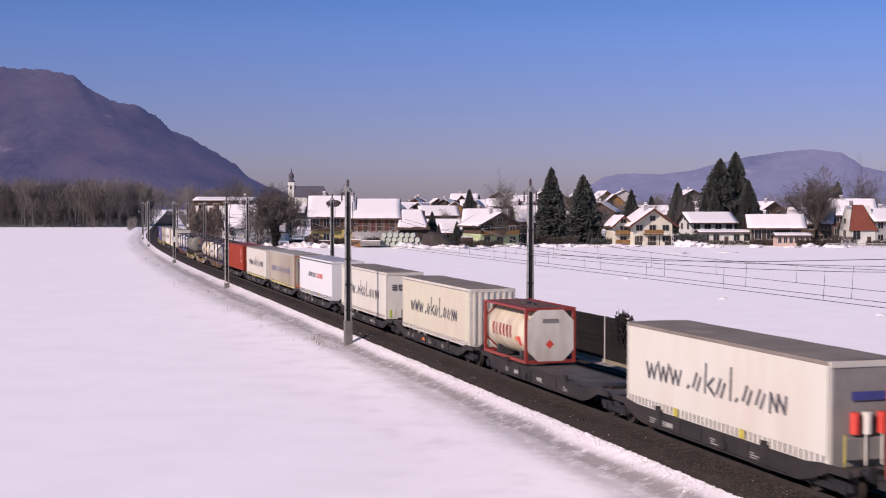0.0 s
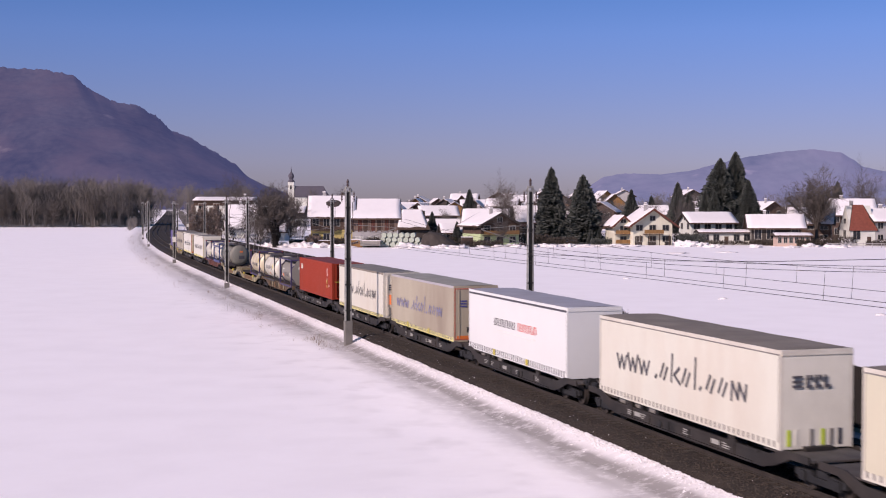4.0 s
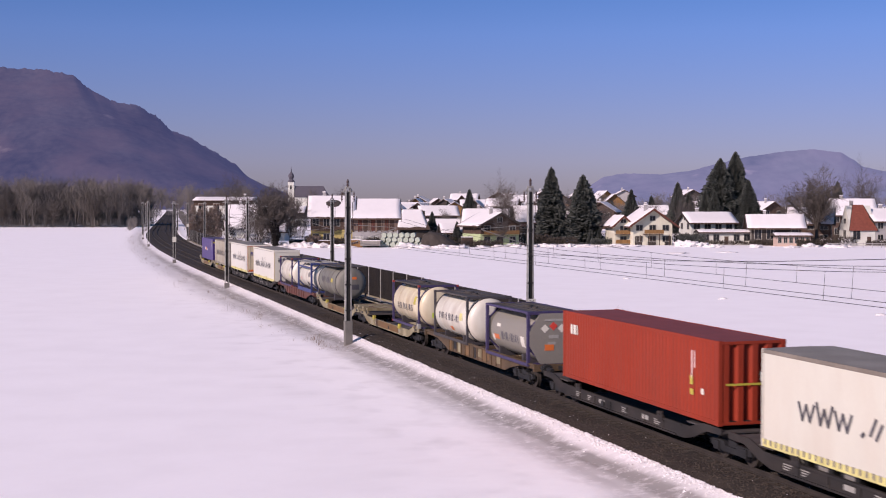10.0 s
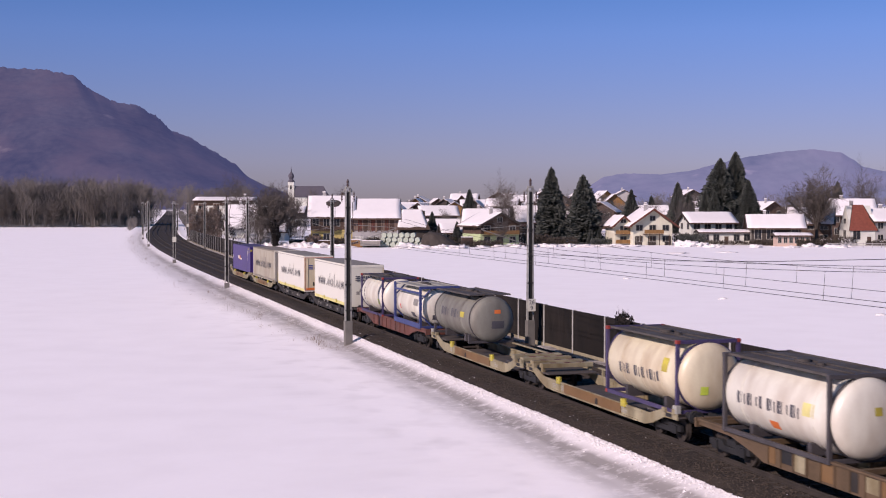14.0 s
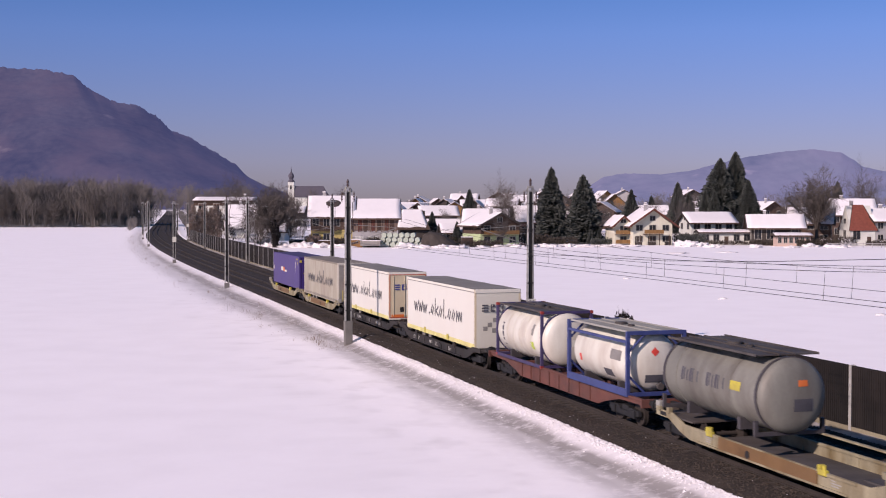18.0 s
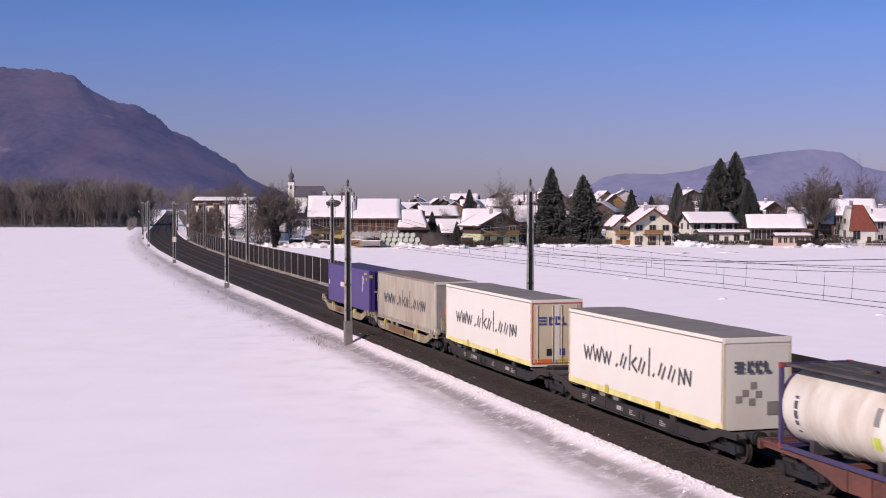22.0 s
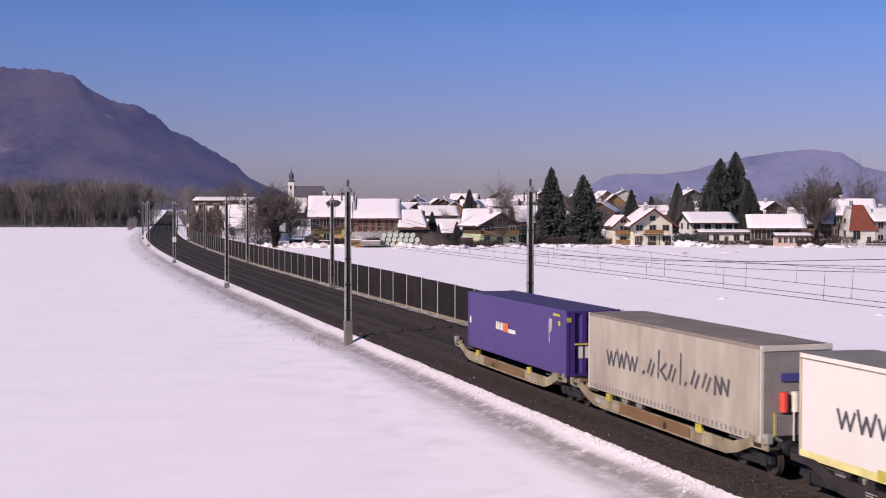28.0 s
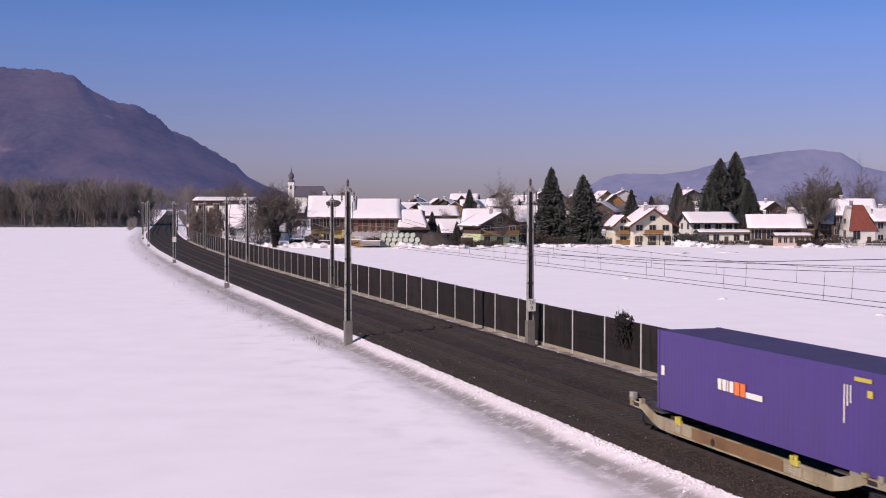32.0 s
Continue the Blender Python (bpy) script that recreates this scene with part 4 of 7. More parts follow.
def box_container(q0, q1, label, paint, roof, bottom=1.17, height=2.896, relief=0.010):
    qc, L = (q0 + q1) / 2, q1 - q0
    h, top = L / 2, bottom + height
    c = rolling("shipping_container", label, "container", qc, "box containers")
    for y, out in ((N + 0.02, -1), (-N - 0.02, 1)):
        bm = B()
        a, d = -h + 0.16, relief
        xs = [a]
        while a < h - 0.3:
            for st, _ in ((0.07, 0), (0.068, 0), (0.07, 0), (0.068, 0)):
                a += st
                xs.append(a)
        xs[-1] = h - 0.16
        vs = []
        for i, x in enumerate(xs):
            k = d if i % 4 in (0, 1) else 0.0
            yy = y + out * (k - d)
            vs.append((bm.verts.new((x, yy, bottom + 0.14)), bm.verts.new((x, yy, top - 0.1))))
        for p, q in zip(vs, vs[1:]):
            bm.faces.new((p[0], q[0], q[1], p[1]))
        part("side_wall", bm, paint, c)
        bm = B()
        box(bm, -h, h, min(y, y - out * 0.08), max(y, y - out * 0.08), bottom, bottom + 0.16, 0.008)
        part("bottom_rail", bm, paint, c)
        bm = B()
        box(bm, -h, h, min(y, y - out * 0.06), max(y, y - out * 0.06), top - 0.11, top, 0.008)
        part("top_rail", bm, paint, c)
    bm = B()
    box(bm, -h + 0.05, h - 0.05, N + 0.05, -N - 0.05, top - 0.05, top - 0.012)
    part("roof", bm, roof, c)
    bm = B()
    box(bm, -h + 0.05, h - 0.05, N + 0.05, -N - 0.05, bottom + 0.05, bottom + 0.15)
    part("floor", bm, BLACK, c)
    for x in (-h, h):
        for y in (N, -N - 0.16):
            bm = B()
            box(bm, x - 0.16 if x > 0 else x, x if x > 0 else x + 0.16, y, y + 0.16, bottom, top, 0.01)
            post = part("corner_post", bm, paint, c)
            for z in (bottom, top - 0.118):
                bm = B()
                box(bm, x - 0.178 if x > 0 else x - 0.006, x + 0.006 if x > 0 else x + 0.178, y - 0.006, y + 0.166, z - 0.004, z + 0.124, 0.012)
                part("corner_casting", bm, paint, post)
    # corrugated front wall
    bm = B()
    vs, y, i = [], N + 0.14, 0
    while y < -N - 0.13:
        x = h - 0.02 if i % 4 in (1, 2) else h - 0.13
        vs.append((bm.verts.new((x, y, bottom + 0.1)), bm.verts.new((x, y, top - 0.1))))
        y += 0.2 if i % 2 else 0.07
        i += 1
    for p, q in zip(vs, vs[1:]):
        bm.faces.new((p[0], q[0], q[1], p[1]))
    part("end_wall", bm, paint, c)
    for z in (bottom + 0.02, top - 0.12):
        bm = B()
        box(bm, h - 0.14, h - 0.01, N + 0.16, -N - 0.16, z, z + 0.1, 0.01)
        part("end_rail", bm, paint, c)
    bm = B()
    box(bm, -h + 0.1, -h + 0.15, N + 0.15, -N - 0.15, bottom + 0.05, top - 0.05)
    for y in (-0.8, -0.3, 0.3, 0.8):
        tube(bm, (-h + 0.08, y, bottom + 0.1), (-h + 0.08, y, top - 0.1), 0.02, seg=6)
    part("doors", bm, paint, c)
    return c, h, top


def stickers(c, items):
    """Small flat marks: (name, material, axis position and extent)."""
    for name, material, args in items:
        bm = B()
        box(bm, *args)
        part(name, bm, material, c)


def tank(q0, q1, label, skin, frame, bottom=1.17, r=1.16, boxed=True, bands=(), rails=True, height=2.6, octo=False, belt=None, end_marks_on=(), side_marks=()):
    """A tank container: a round vessel with dished ends in an end-frame."""
    qc, L = (q0 + q1) / 2, q1 - q0
    h, top = L / 2, bottom + height
    t = rolling("tank_container", label, "tank container", qc, "tank containers")
    cz = top - 0.10 - r
    e = h - 0.12 if boxed else h + 0.42
    bm = B()
    d = 0.5 if boxed else 0.38
    rows = [(-e, 0.0), (-e + 0.015, r * 0.35), (-e + 0.07, r * 0.65), (-e + d * 0.36, r * 0.87), (-e + d * 0.7, r * 0.97), (-e + d, r)]
    rows += [(-x, rr) for x, rr in rows[::-1]]
    dish = list(rows)
    lathe_x(bm, rows, cz, 48)
    ves = part("vessel", bm, skin, t, smooth=True)
    for x in bands:
        bm = B()
        tube(bm, (x - 0.035, 0, cz), (x + 0.035, 0, cz), r + 0.012, seg=40)
        part("band", bm, belt or skin, ves)
    y1 = -N
    fr = 0.15 if boxed else 0.13
    inset = 0.0 if boxed else -0.05
    for k in (-1, 1):
        x0, x1 = (h - inset - fr, h - inset) if k > 0 else (-h + inset, -h + inset + fr)
        if not boxed:
            bm = B()
            tube(bm, (x0, 0, cz), (x1, 0, cz), r + 0.03, seg=40)
            part("end_ring", bm, frame, t, "ring that holds the vessel in its frame")
            for y in (N, y1 - fr) if rails else ():
                for z in (bottom, top - 0.12):
                    bm = B()
                    box(bm, x0 - 0.02, x1 + 0.02, y - 0.008, y + fr + 0.008, z - 0.004, z + 0.13, 0.012)
                    part("corner_casting", bm, FRAMERED if frame is FRAMEPURPLE else frame, t)
        for y in (N, y1 - fr):
            bm = B()
            box(bm, x0, x1, y, y + fr, bottom, top if rails else bottom + 0.5, 0.01)
            part("corner_post", bm, frame, t)
        for z in (bottom, top - fr) if rails else (bottom,):
            bm = B()
            box(bm, x0, x1, N + fr, y1 - fr, z, z + fr, 0.008)
            part("end_rail", bm, frame, t)
        for y, sgn in ((N + fr, 1), (y1 - fr, -1)) if boxed else ():
            for z, zs in ((bottom + 0.05, 1), (top - 0.05, -1)):
                bm = B()
                d = 0.72
                tube(bm, ((x0 + x1) / 2, y, z + zs * d), ((x0 + x1) / 2, y + sgn * d, z), 0.05, seg=6)
                part("corner_brace", bm, frame, t)
        if octo:
            bm = B()
            x = h + 0.004 if k > 0 else -h - 0.004
            c, ww, hh, d = (bottom + top) / 2, 1.16, height / 2 - 0.1, 0.52
            e_ = 0.85 if skin is TANKGREY else d
            pts = [(-ww, -hh + e_), (-ww + d, -hh), (ww - d, -hh), (ww, -hh + e_), (ww, hh - e_), (ww - d, hh), (-ww + d, hh), (-ww, hh - e_)]
            fa = [bm.verts.new((x, y, c + z)) for y, z in pts]
            fb = [bm.verts.new((x - k * 0.1, y, c + z)) for y, z in pts]
            bm.faces.new(fa)
            bm.faces.new(fb[::-1])
            for i in range(8):
                bm.faces.new((fa[i], fb[i], fb[(i + 1) % 8], fa[(i + 1) % 8]))
            bmesh.ops.recalc_face_normals(bm, faces=bm.faces)
            part("end_plate", bm, skin if skin is TANKGREY else TANKWHITE, t, "eight-sided end plate")
    if rails:
        for y in (N, y1 - 0.09):
            bm = B()
            box(bm, -h + fr, h - fr, y, y + 0.09, bottom, bottom + (0.3 if boxed and not octo else 0.14), 0.008)
            part("bottom_side_rail", bm, frame, t)
            if boxed:
                bm = B()
                low = 0.36 if frame is FRAMEBLUE else 0.0
                box(bm, -h + fr, h - fr, y, y + 0.09, top - 0.11 - low, top - low, 0.008)
                part("top_side_rail", bm, frame, t)
    if octo:
        bm = B()
        box(bm, -h + fr, h - fr, N + 0.09, y1 - 0.09, top - 0.06, top - 0.03)
        part("top_cover", bm, REDROOF if frame is FRAMERED else GREYDECK, t, "dark cover sheet")
    for x in (-h * 0.55, h * 0.55):
        bm = B()
        prism(bm, [(x - 0.1, bottom), (x + 0.1, bottom), (x + 0.1, cz - r * 0.72), (x - 0.1, cz - r * 0.72)], -1.0, 1.0)
        part("saddle", bm, FRAMEGREY, t)
    bm = B()
    wide = 1.12 if not octo else 0.62
    box(bm, -h + 0.2, h - 0.2, -wide, wide, top - 0.07, top - 0.03)
    for y in (-wide - 0.02, wide + 0.02, -0.3, 0.3):
        box(bm, -h + 0.15, h - 0.15, y - 0.02, y + 0.02, top - 0.07, top + 0.01)
    part("walkway", bm, PALETARP if frame is FRAMEBLUE else GREYDECK, t)
    for x, rr, dz, nm in ((-0.3, 0.26, 0.07, "manhole"), (0.7, 0.14, 0.05, "relief_valve")):
        bm = B()
        tube(bm, (x, 0, cz + r - 0.05), (x, 0, top + dz), rr, seg=16)
        part(nm, bm, GREYDECK, t)
    bm = B()
    tube(bm, (h - 0.16, 0.2, bottom + 0.35), (h - 0.02, 0.2, bottom + 0.35), 0.14, seg=12)
    part("outlet_valve", bm, GREYDECK, t)
    for i, (name, material, y0, y1_, z0, z1) in enumerate(end_marks_on):
        bm = B()
        if octo and name == "diamond":
            cy, c2, q = (y0 + y1_) / 2, bottom + (z0 + z1) / 2, (y1_ - y0) * 0.7
            bm.faces.new([bm.verts.new((h + 0.012, cy + u * q, c2 + v * q)) for u, v in ((1, 0), (0, 1), (-1, 0), (0, -1))])
        elif octo:
            box(bm, h + 0.006, h + 0.018, y0, y1_, bottom + z0, bottom + z1)
        else:  # lies on the dished end
            prof = sorted((rr, x) for x, rr in dish if x > 0)
            vv = {}
            for a in range(4):
                for b in range(4):
                    y, z = y0 + (y1_ - y0) * a / 3, bottom + z0 + (z1 - z0) * b / 3
                    if name == "diamond":
                        y, z = (y0 + y1_) / 2 + (a - b) * (y1_ - y0) / 5, bottom + (z0 + z1) / 2 + (a + b - 3) * (z1 - z0) / 5
                    rad = math.hypot(y, z - cz)
                    vv[a, b] = bm.verts.new((float(np.interp(rad, [p[0] for p in prof], [p[1] for p in prof])) + 0.012, y, z))
            for a in range(3):
                for b in range(3):
                    bm.faces.new((vv[a, b], vv[a + 1, b], vv[a + 1, b + 1], vv[a, b + 1]))
        part(name, bm, material, t)
    # marks that lie on the round side
    rows = []
    for name, material, x0, x1, z0, z1 in side_marks:
        if name != "mark":
            rows.append((name, material, x0, x1, z0, z1))
            continue
        x, k = x0, 0
        while x < x1 - 0.1:  # a line of lettering becomes short bars
            rows.append(("letter_bar", material, x, x + (0.08 if k % 3 else 0.16), z0 - 0.05 + (0.04 if k % 4 == 1 else 0), z1 + 0.06 - (0.05 if k % 3 == 2 else 0)))
            x += 0.2 if k % 5 != 4 else 0.34
            k += 1
    for name, material, x0, x1, z0, z1 in rows:
        bm = B()
        n = 4
        for i in range(n):
            qs = []
            for z in (z0 + (z1 - z0) * i / n, z0 + (z1 - z0) * (i + 1) / n):
                zz = bottom + z - cz
                qs.append((-(max(0.0, (r + 0.006) ** 2 - zz * zz)) ** 0.5, bottom + z))
            bm.faces.new([bm.verts.new(p) for p in ((x0, qs[0][0], qs[0][1]), (x1, qs[0][0], qs[0][1]), (x1, qs[1][0], qs[1][1]), (x0, qs[1][0], qs[1][1]))])
        part(name, bm, material, ves)
    return t
# ---- the train, from its tail to the part that leaves the view first
pocket_wagon(-61.6, -27.85, CREAMSTEEL, GREYDECK, "cream and ochre pocket wagon with yellow fittings under a purple container", 2, yellow=True,
             plates=((-41.5, WHITE), (-39.0, WHITE), (-35.5, CREAMSTEEL)))
pocket_wagon(-27.8, 6.15, DARKGREY, GREYDECK, "dark grey pocket wagon carrying two white road trailers", 2, plates=((-21.5, WHITE), (-16.5, WHITE), (-3.5, WHITE)))
flat_wagon(6.25, 25.2, REDBROWN, "oxide red container wagon carrying two white tanks")
pocket_wagon(25.3, 57.45, CREAMSTEEL, GREYDECK, "half-empty cream wagon with dark deck and yellow fittings", 2, yellow=True, stand=True,
             plates=((31.5, CREAMSTEEL), (49.15, WHITE)))
flat_wagon(57.55, 76.85, BROWNSTEEL, "ochre container wagon with pale panels carrying two tanks", pale=CREAMSTEEL)
pocket_wagon(76.95, 111.0, DARKGREY, GREYDECK, "dark grey pocket wagon carrying a red container and a trailer", 2, plates=((84.0, WHITE), (88.0, WHITE), (101.0, WHITE)))
pocket_wagon(111.1, 143.6, DARKGREY, GREYDECK, "dark grey pocket wagon carrying a tan and a white trailer", 2, plates=((117.0, WHITE), (121.0, WHITE), (134.0, WHITE)))
pocket_wagon(143.7, 178.0, DARKGREY, GREYDECK, "dark grey pocket wagon carrying two trailers with pale curtains", 2, plates=((149.0, WHITE), (155.0, WHITE), (168.0, ORANGE)))
pocket_wagon(178.1, 211.6, DARKGREY, GREYDECK, "dark grey pocket wagon carrying a short tank and a trailer", 2, low_mid=0.98, flat_deck=True, plates=((184.0, WHITE), (187.0, WHITE), (200.0, WHITE)))
pocket_wagon(211.7, 245.0, DARKGREY, GREYDECK, "dark grey pocket wagon carrying a red-framed tank", 2)

box_p, HP, TP = box_container(-58.7, -44.99, "purple forty-five foot container with a small white and orange mark", PURPLE, PURPLEROOF, 1.10, 2.87, relief=0.003)
stickers(box_p, [("mark", WHITE, (-HP + 0.35, -HP + 0.6, N - 0.012, N - 0.004, 2.35, 2.7)),
                 ("mark", YELLOW, (HP - 1.5, HP - 0.7, N - 0.012, N - 0.004, TP - 0.32, TP - 0.2)),
                 ("mark", WHITE, (HP - 2.0, HP - 1.95, N - 0.012, N - 0.004, 2.4, 3.5)), ("mark", WHITE, (HP - 1.85, HP - 1.8, N - 0.012, N - 0.004, 2.9, 3.5)),
                 ("mark", WHITE, (HP - 1.7, HP - 1.65, N - 0.012, N - 0.004, 3.0, 3.5)),
                 ("mark", YELLOW, (HP - 0.9, HP - 0.65, N - 0.012, N - 0.004, 3.25, 3.45)), ("mark", YELLOW, (HP + 0.004, HP + 0.012, -0.9, 0.9, TP - 1.5, TP - 1.42)),
                 ("mark", YELLOW, (HP + 0.004, HP + 0.012, N + 0.02, N + 0.25, TP - 0.5, TP - 0.3)), ("mark", WHITE, (HP + 0.004, HP + 0.012, -0.7, -0.5, 1.9, 2.4)),
                 ("mark", WHITE, (HP + 0.004, HP + 0.012, -0.4, -0.2, 1.9, 2.4)), ("mark", YELLOW, (HP + 0.004, HP + 0.012, -0.2, 0.3, 3.4, 3.6))])
for i, (a, b, zt, zb, c) in enumerate(((-2.75, -2.5, 2.98, 2.55, WHITE), (-2.42, -2.14, 2.98, 2.55, WHITE), (-2.06, -1.97, 2.98, 2.55, WHITE), (-1.88, -1.6, 2.98, 2.55, WHITE),
                                       (-1.52, -1.16, 3.0, 2.5, ORANGE), (-1.1, -0.74, 3.0, 2.5, ORANGE), (-0.68, 0.45, 2.72, 2.5, WHITE))):
    bm = B()
    box(bm, a * 0.88 + 0.12, b * 0.88 + 0.12, N - 0.02, N - 0.008, zb * 0.85 + 0.22, zt * 0.85 + 0.22)
    part("logo_block", bm, c, box_p, "plain block of the painted logo")
trailer(-42.54, -28.94, "grimy beige curtain trailer with dark hand-drawn marks", GREYPVC, TARP, ALU, "front", 1.02, 4.12, INK, (0.13, 0.84), "dots", GREYPVC, GREYWALL,
        False, None, ("gear",), 0.85, TARP)
trailer(-26.75, -13.3, "clean white trailer with cream rear doors and yellow lower edge", CLEANPVC, GREYROOF, WHITE, "doors", 1.04, 4.16, INK, (0.14, 0.84), "plain", YELLOWSTRIP,
        CREAMDOOR, False, BLUEINK, ("yellow",), 0.8, WHITE)
trailer(-8.75, 4.6, "clean white box trailer with yellow stripe at the bottom", CLEANPVC, GREYROOF, WHITE, "front", 1.0, 4.13, INK, (0.12, 0.82), "plain", YELLOWSTRIP,
        WHITEPVC, False, INK, ("yellow", "stains"), 0.8, WHITE)
tank(8.05, 14.11, "white tank in a violet frame with red corners", TANKWHITE, FRAMEPURPLE, bottom=1.1, boxed=False, r=1.22, bands=(-1.6, -0.8, 0, 0.8, 1.6),
     end_marks_on=(("sticker", WHITE, 0.1, 0.5, 1.0, 1.3), ("sticker", FRAMEPURPLE, 0.6, 0.95, 1.1, 1.5)),
     side_marks=(("sticker", LIME, 1.5, 1.95, 0.75, 1.1), ("sticker", INK, -2.3, -2.1, 0.6, 1.7), ("sticker", GREYWALL, 1.6, 1.9, 1.4, 1.9)))
tank(17.25, 23.3, "white tank in a bright blue frame with a red diamond", TANKWHITE, FRAMEBLUE, bottom=1.1, height=2.54, boxed=True, r=1.16,
     end_marks_on=(("diamond", REDINK, -0.15, 0.15, 1.55, 1.85), ("board", INK, -0.4, 0.35, 0.5, 0.8)),
     side_marks=(("board", INK, 0.4, 1.2, 0.55, 0.85), ("diamond", REDINK, -1.9, -1.7, 0.9, 1.2), ("board", GREYWALL, 1.2, 2.2, 1.3, 1.7)))
tank(26.4, 32.8, "dull silver swap tank with dark walkway on top", TANKSILVER, FRAMEGREY, boxed=False, rails=False, r=1.22, bands=(-2.3, 1.5),
     end_marks_on=(("board", INK, -0.1, 0.6, 0.8, 1.2), ("sticker", ORANGE, 0.05, 0.4, 1.6, 1.8)),
     side_marks=(("mark", INK, -1.9, -0.5, 1.25, 1.6), ("mark", INK, -0.1, 1.3, 1.25, 1.6), ("sticker", YELLOW, 1.5, 2.2, 1.3, 1.6)))
tank(50.65, 56.71, "cream tank with dark lettering in a violet frame", TANKCREAM, FRAMEPURPLE, bottom=1.06, height=2.64, boxed=False, r=1.22, bands=(-1.7, 0.0, 1.7),
     end_marks_on=(("sticker", LIME, -0.5, -0.2, 0.7, 1.0),),
     side_marks=(("mark", INK, -1.9, -0.9, 1.0, 1.3), ("mark", INK, -0.6, 1.6, 1.0, 1.3), ("sticker", YELLOW, 1.7, 2.2, 1.4, 1.9)))
tank(60.1, 66.16, "white tank with dark lettering in a dark frame", TANKWHITE, FRAMEGREY, bottom=1.06, height=2.58, boxed=False, r=1.22, bands=(-2.0, 2.1),
     end_marks_on=(("sticker", YELLOW, 0.0, 0.25, 1.4, 1.65),),
     side_marks=(("mark", INK, -2.2, -0.7, 1.1, 1.38), ("mark", INK, -0.4, 1.5, 1.1, 1.38), ("diamond", ORANGE, -0.4, 0.1, 0.5, 0.75), ("board", YELLOWSTRIP, 1.6, 2.2, 1.2, 1.6)))
tank(69.35, 75.4, "grey steel tank in a violet box frame with hazard plates", TANKGREY, FRAMEPURPLE, bottom=1.0, height=2.56, boxed=True, octo=True, r=1.17,
     end_marks_on=(("diamond", WHITE, -0.55, -0.25, 1.6, 1.9), ("diamond", REDINK, -0.12, 0.18, 1.72, 2.0), ("diamond", WHITE, 0.3, 0.6, 1.6, 1.9), ("board", PLATE, -0.2, 0.3, 1.28, 1.44),
                   ("board", PLATE, -0.25, 0.15, 1.0, 1.12), ("hazard_plate", ORANGE, -0.4, 0.05, 0.72, 1.0), ("sticker", PLATE, -0.4, 0.5, 2.1, 2.2)),
     side_marks=(("mark", INK, -0.9, 1.6, 0.95, 1.25), ("hazard_plate", ORANGE, -2.0, -1.3, 0.85, 1.1), ("diamond", WHITE, -2.3, -2.0, 0.75, 1.05), ("board", WHITE, 1.8, 2.3, 0.8, 1.3),
                 ("board", WHITE, -1.6, -1.1, 1.5, 1.65)))
box_r, HR, TR_ = box_container(79.8, 93.5, "red forty-five foot container with a small white mark", REDBOX, REDROOF, 1.12, 2.85, relief=0.022)
stickers(box_r, [("mark", WHITE, (-HR + 0.9, -HR + 1.1, N - 0.012, N - 0.004, 3.05, 3.45)), ("mark", WHITE, (-HR + 1.2, -HR + 1.45, N - 0.012, N - 0.004, 3.05, 3.45)), ("mark", WHITE, (-HR + 1.55, -HR + 1.65, N - 0.012, N - 0.004, 3.05, 3.45)), ("mark", PINK, (HR - 1.9, HR - 1.84, N - 0.012, N - 0.004, 2.5, 3.5)), ("mark", PINK, (HR - 1.7, HR - 1.65, N - 0.012, N - 0.004, 2.9, 3.5)), ("mark", YELLOW, (HR - 2.0, HR - 1.75, N - 0.012, N - 0.004, 1.95, 2.15)),
                 ("mark", WHITE, (HR - 1.2, HR - 1.0, N - 0.012, N - 0.004, 2.05, 2.25)), ("mark", YELLOW, (HR - 2.0, HR - 1.8, N - 0.012, N - 0.004, 2.3, 2.6)),
                 ("mark", WHITE, (HR + 0.002, HR + 0.012, 0.3, 0.5, 2.6, 2.9)), ("mark", YELLOW, (HR + 0.002, HR + 0.012, -1.0, 1.0, TR_ - 1.5, TR_ - 1.43))])
trailer(96.25, 109.85, "yellowed white curtain trailer with dark hand-drawn marks", WHITEPVC, GREYROOF, ALU, "front", 0.98, 4.05, INK, (0.15, 0.83), "dots", YELLOWSTRIP, ALU, True, INK,
        ("boxlight",), 0.8, TARP)
trailer(112.0, 125.6, "tan curtain trailer with faded blue block marks", BROWNPVC, PALETARP, BROWNPVC, "doors", 1.0, 4.1, FADEDBLUE, (0.1, 0.82), "dots", YELLOWSTRIP, BROWNPVC,
        False, BLUEINK, ("yellow",), 0.75, LIGHTROOF)
coban = trailer(128.3, 141.95, "bright white curtain trailer with small dark and red marks", BRIGHTPVC, LIGHTROOF, BRIGHTPVC, "front", 1.0, 4.13, None, (0, 1), "straps", BRIGHTPVC,
                BRIGHTPVC, False, None, ("yellow", "seal"), 0.4, BRIGHTPVC)
for i in range(16):
    c, x = (INK, -2.75 + i * 0.34) if i < 9 else (REDINK, 0.7 + (i - 9) * 0.36)
    bm = B()
    box(bm, x, x + 0.035, N - 0.02, N - 0.008, 2.55, 2.92)
    box(bm, x + 0.035, x + 0.215, N - 0.02, N - 0.008, 2.885 if i % 2 else 2.55, 2.92 if i % 2 else 2.585)
    box(bm, x + 0.215, x + 0.25, N - 0.02, N - 0.008, 2.55, 2.92)
    part("logo_block", bm, c, coban, "plain stroke block of the painted logo")
bm = B()
box(bm, -2.6, 3.0, N - 0.02, N - 0.008, 2.28, 2.36)
part("logo_line", bm, PINK, coban)
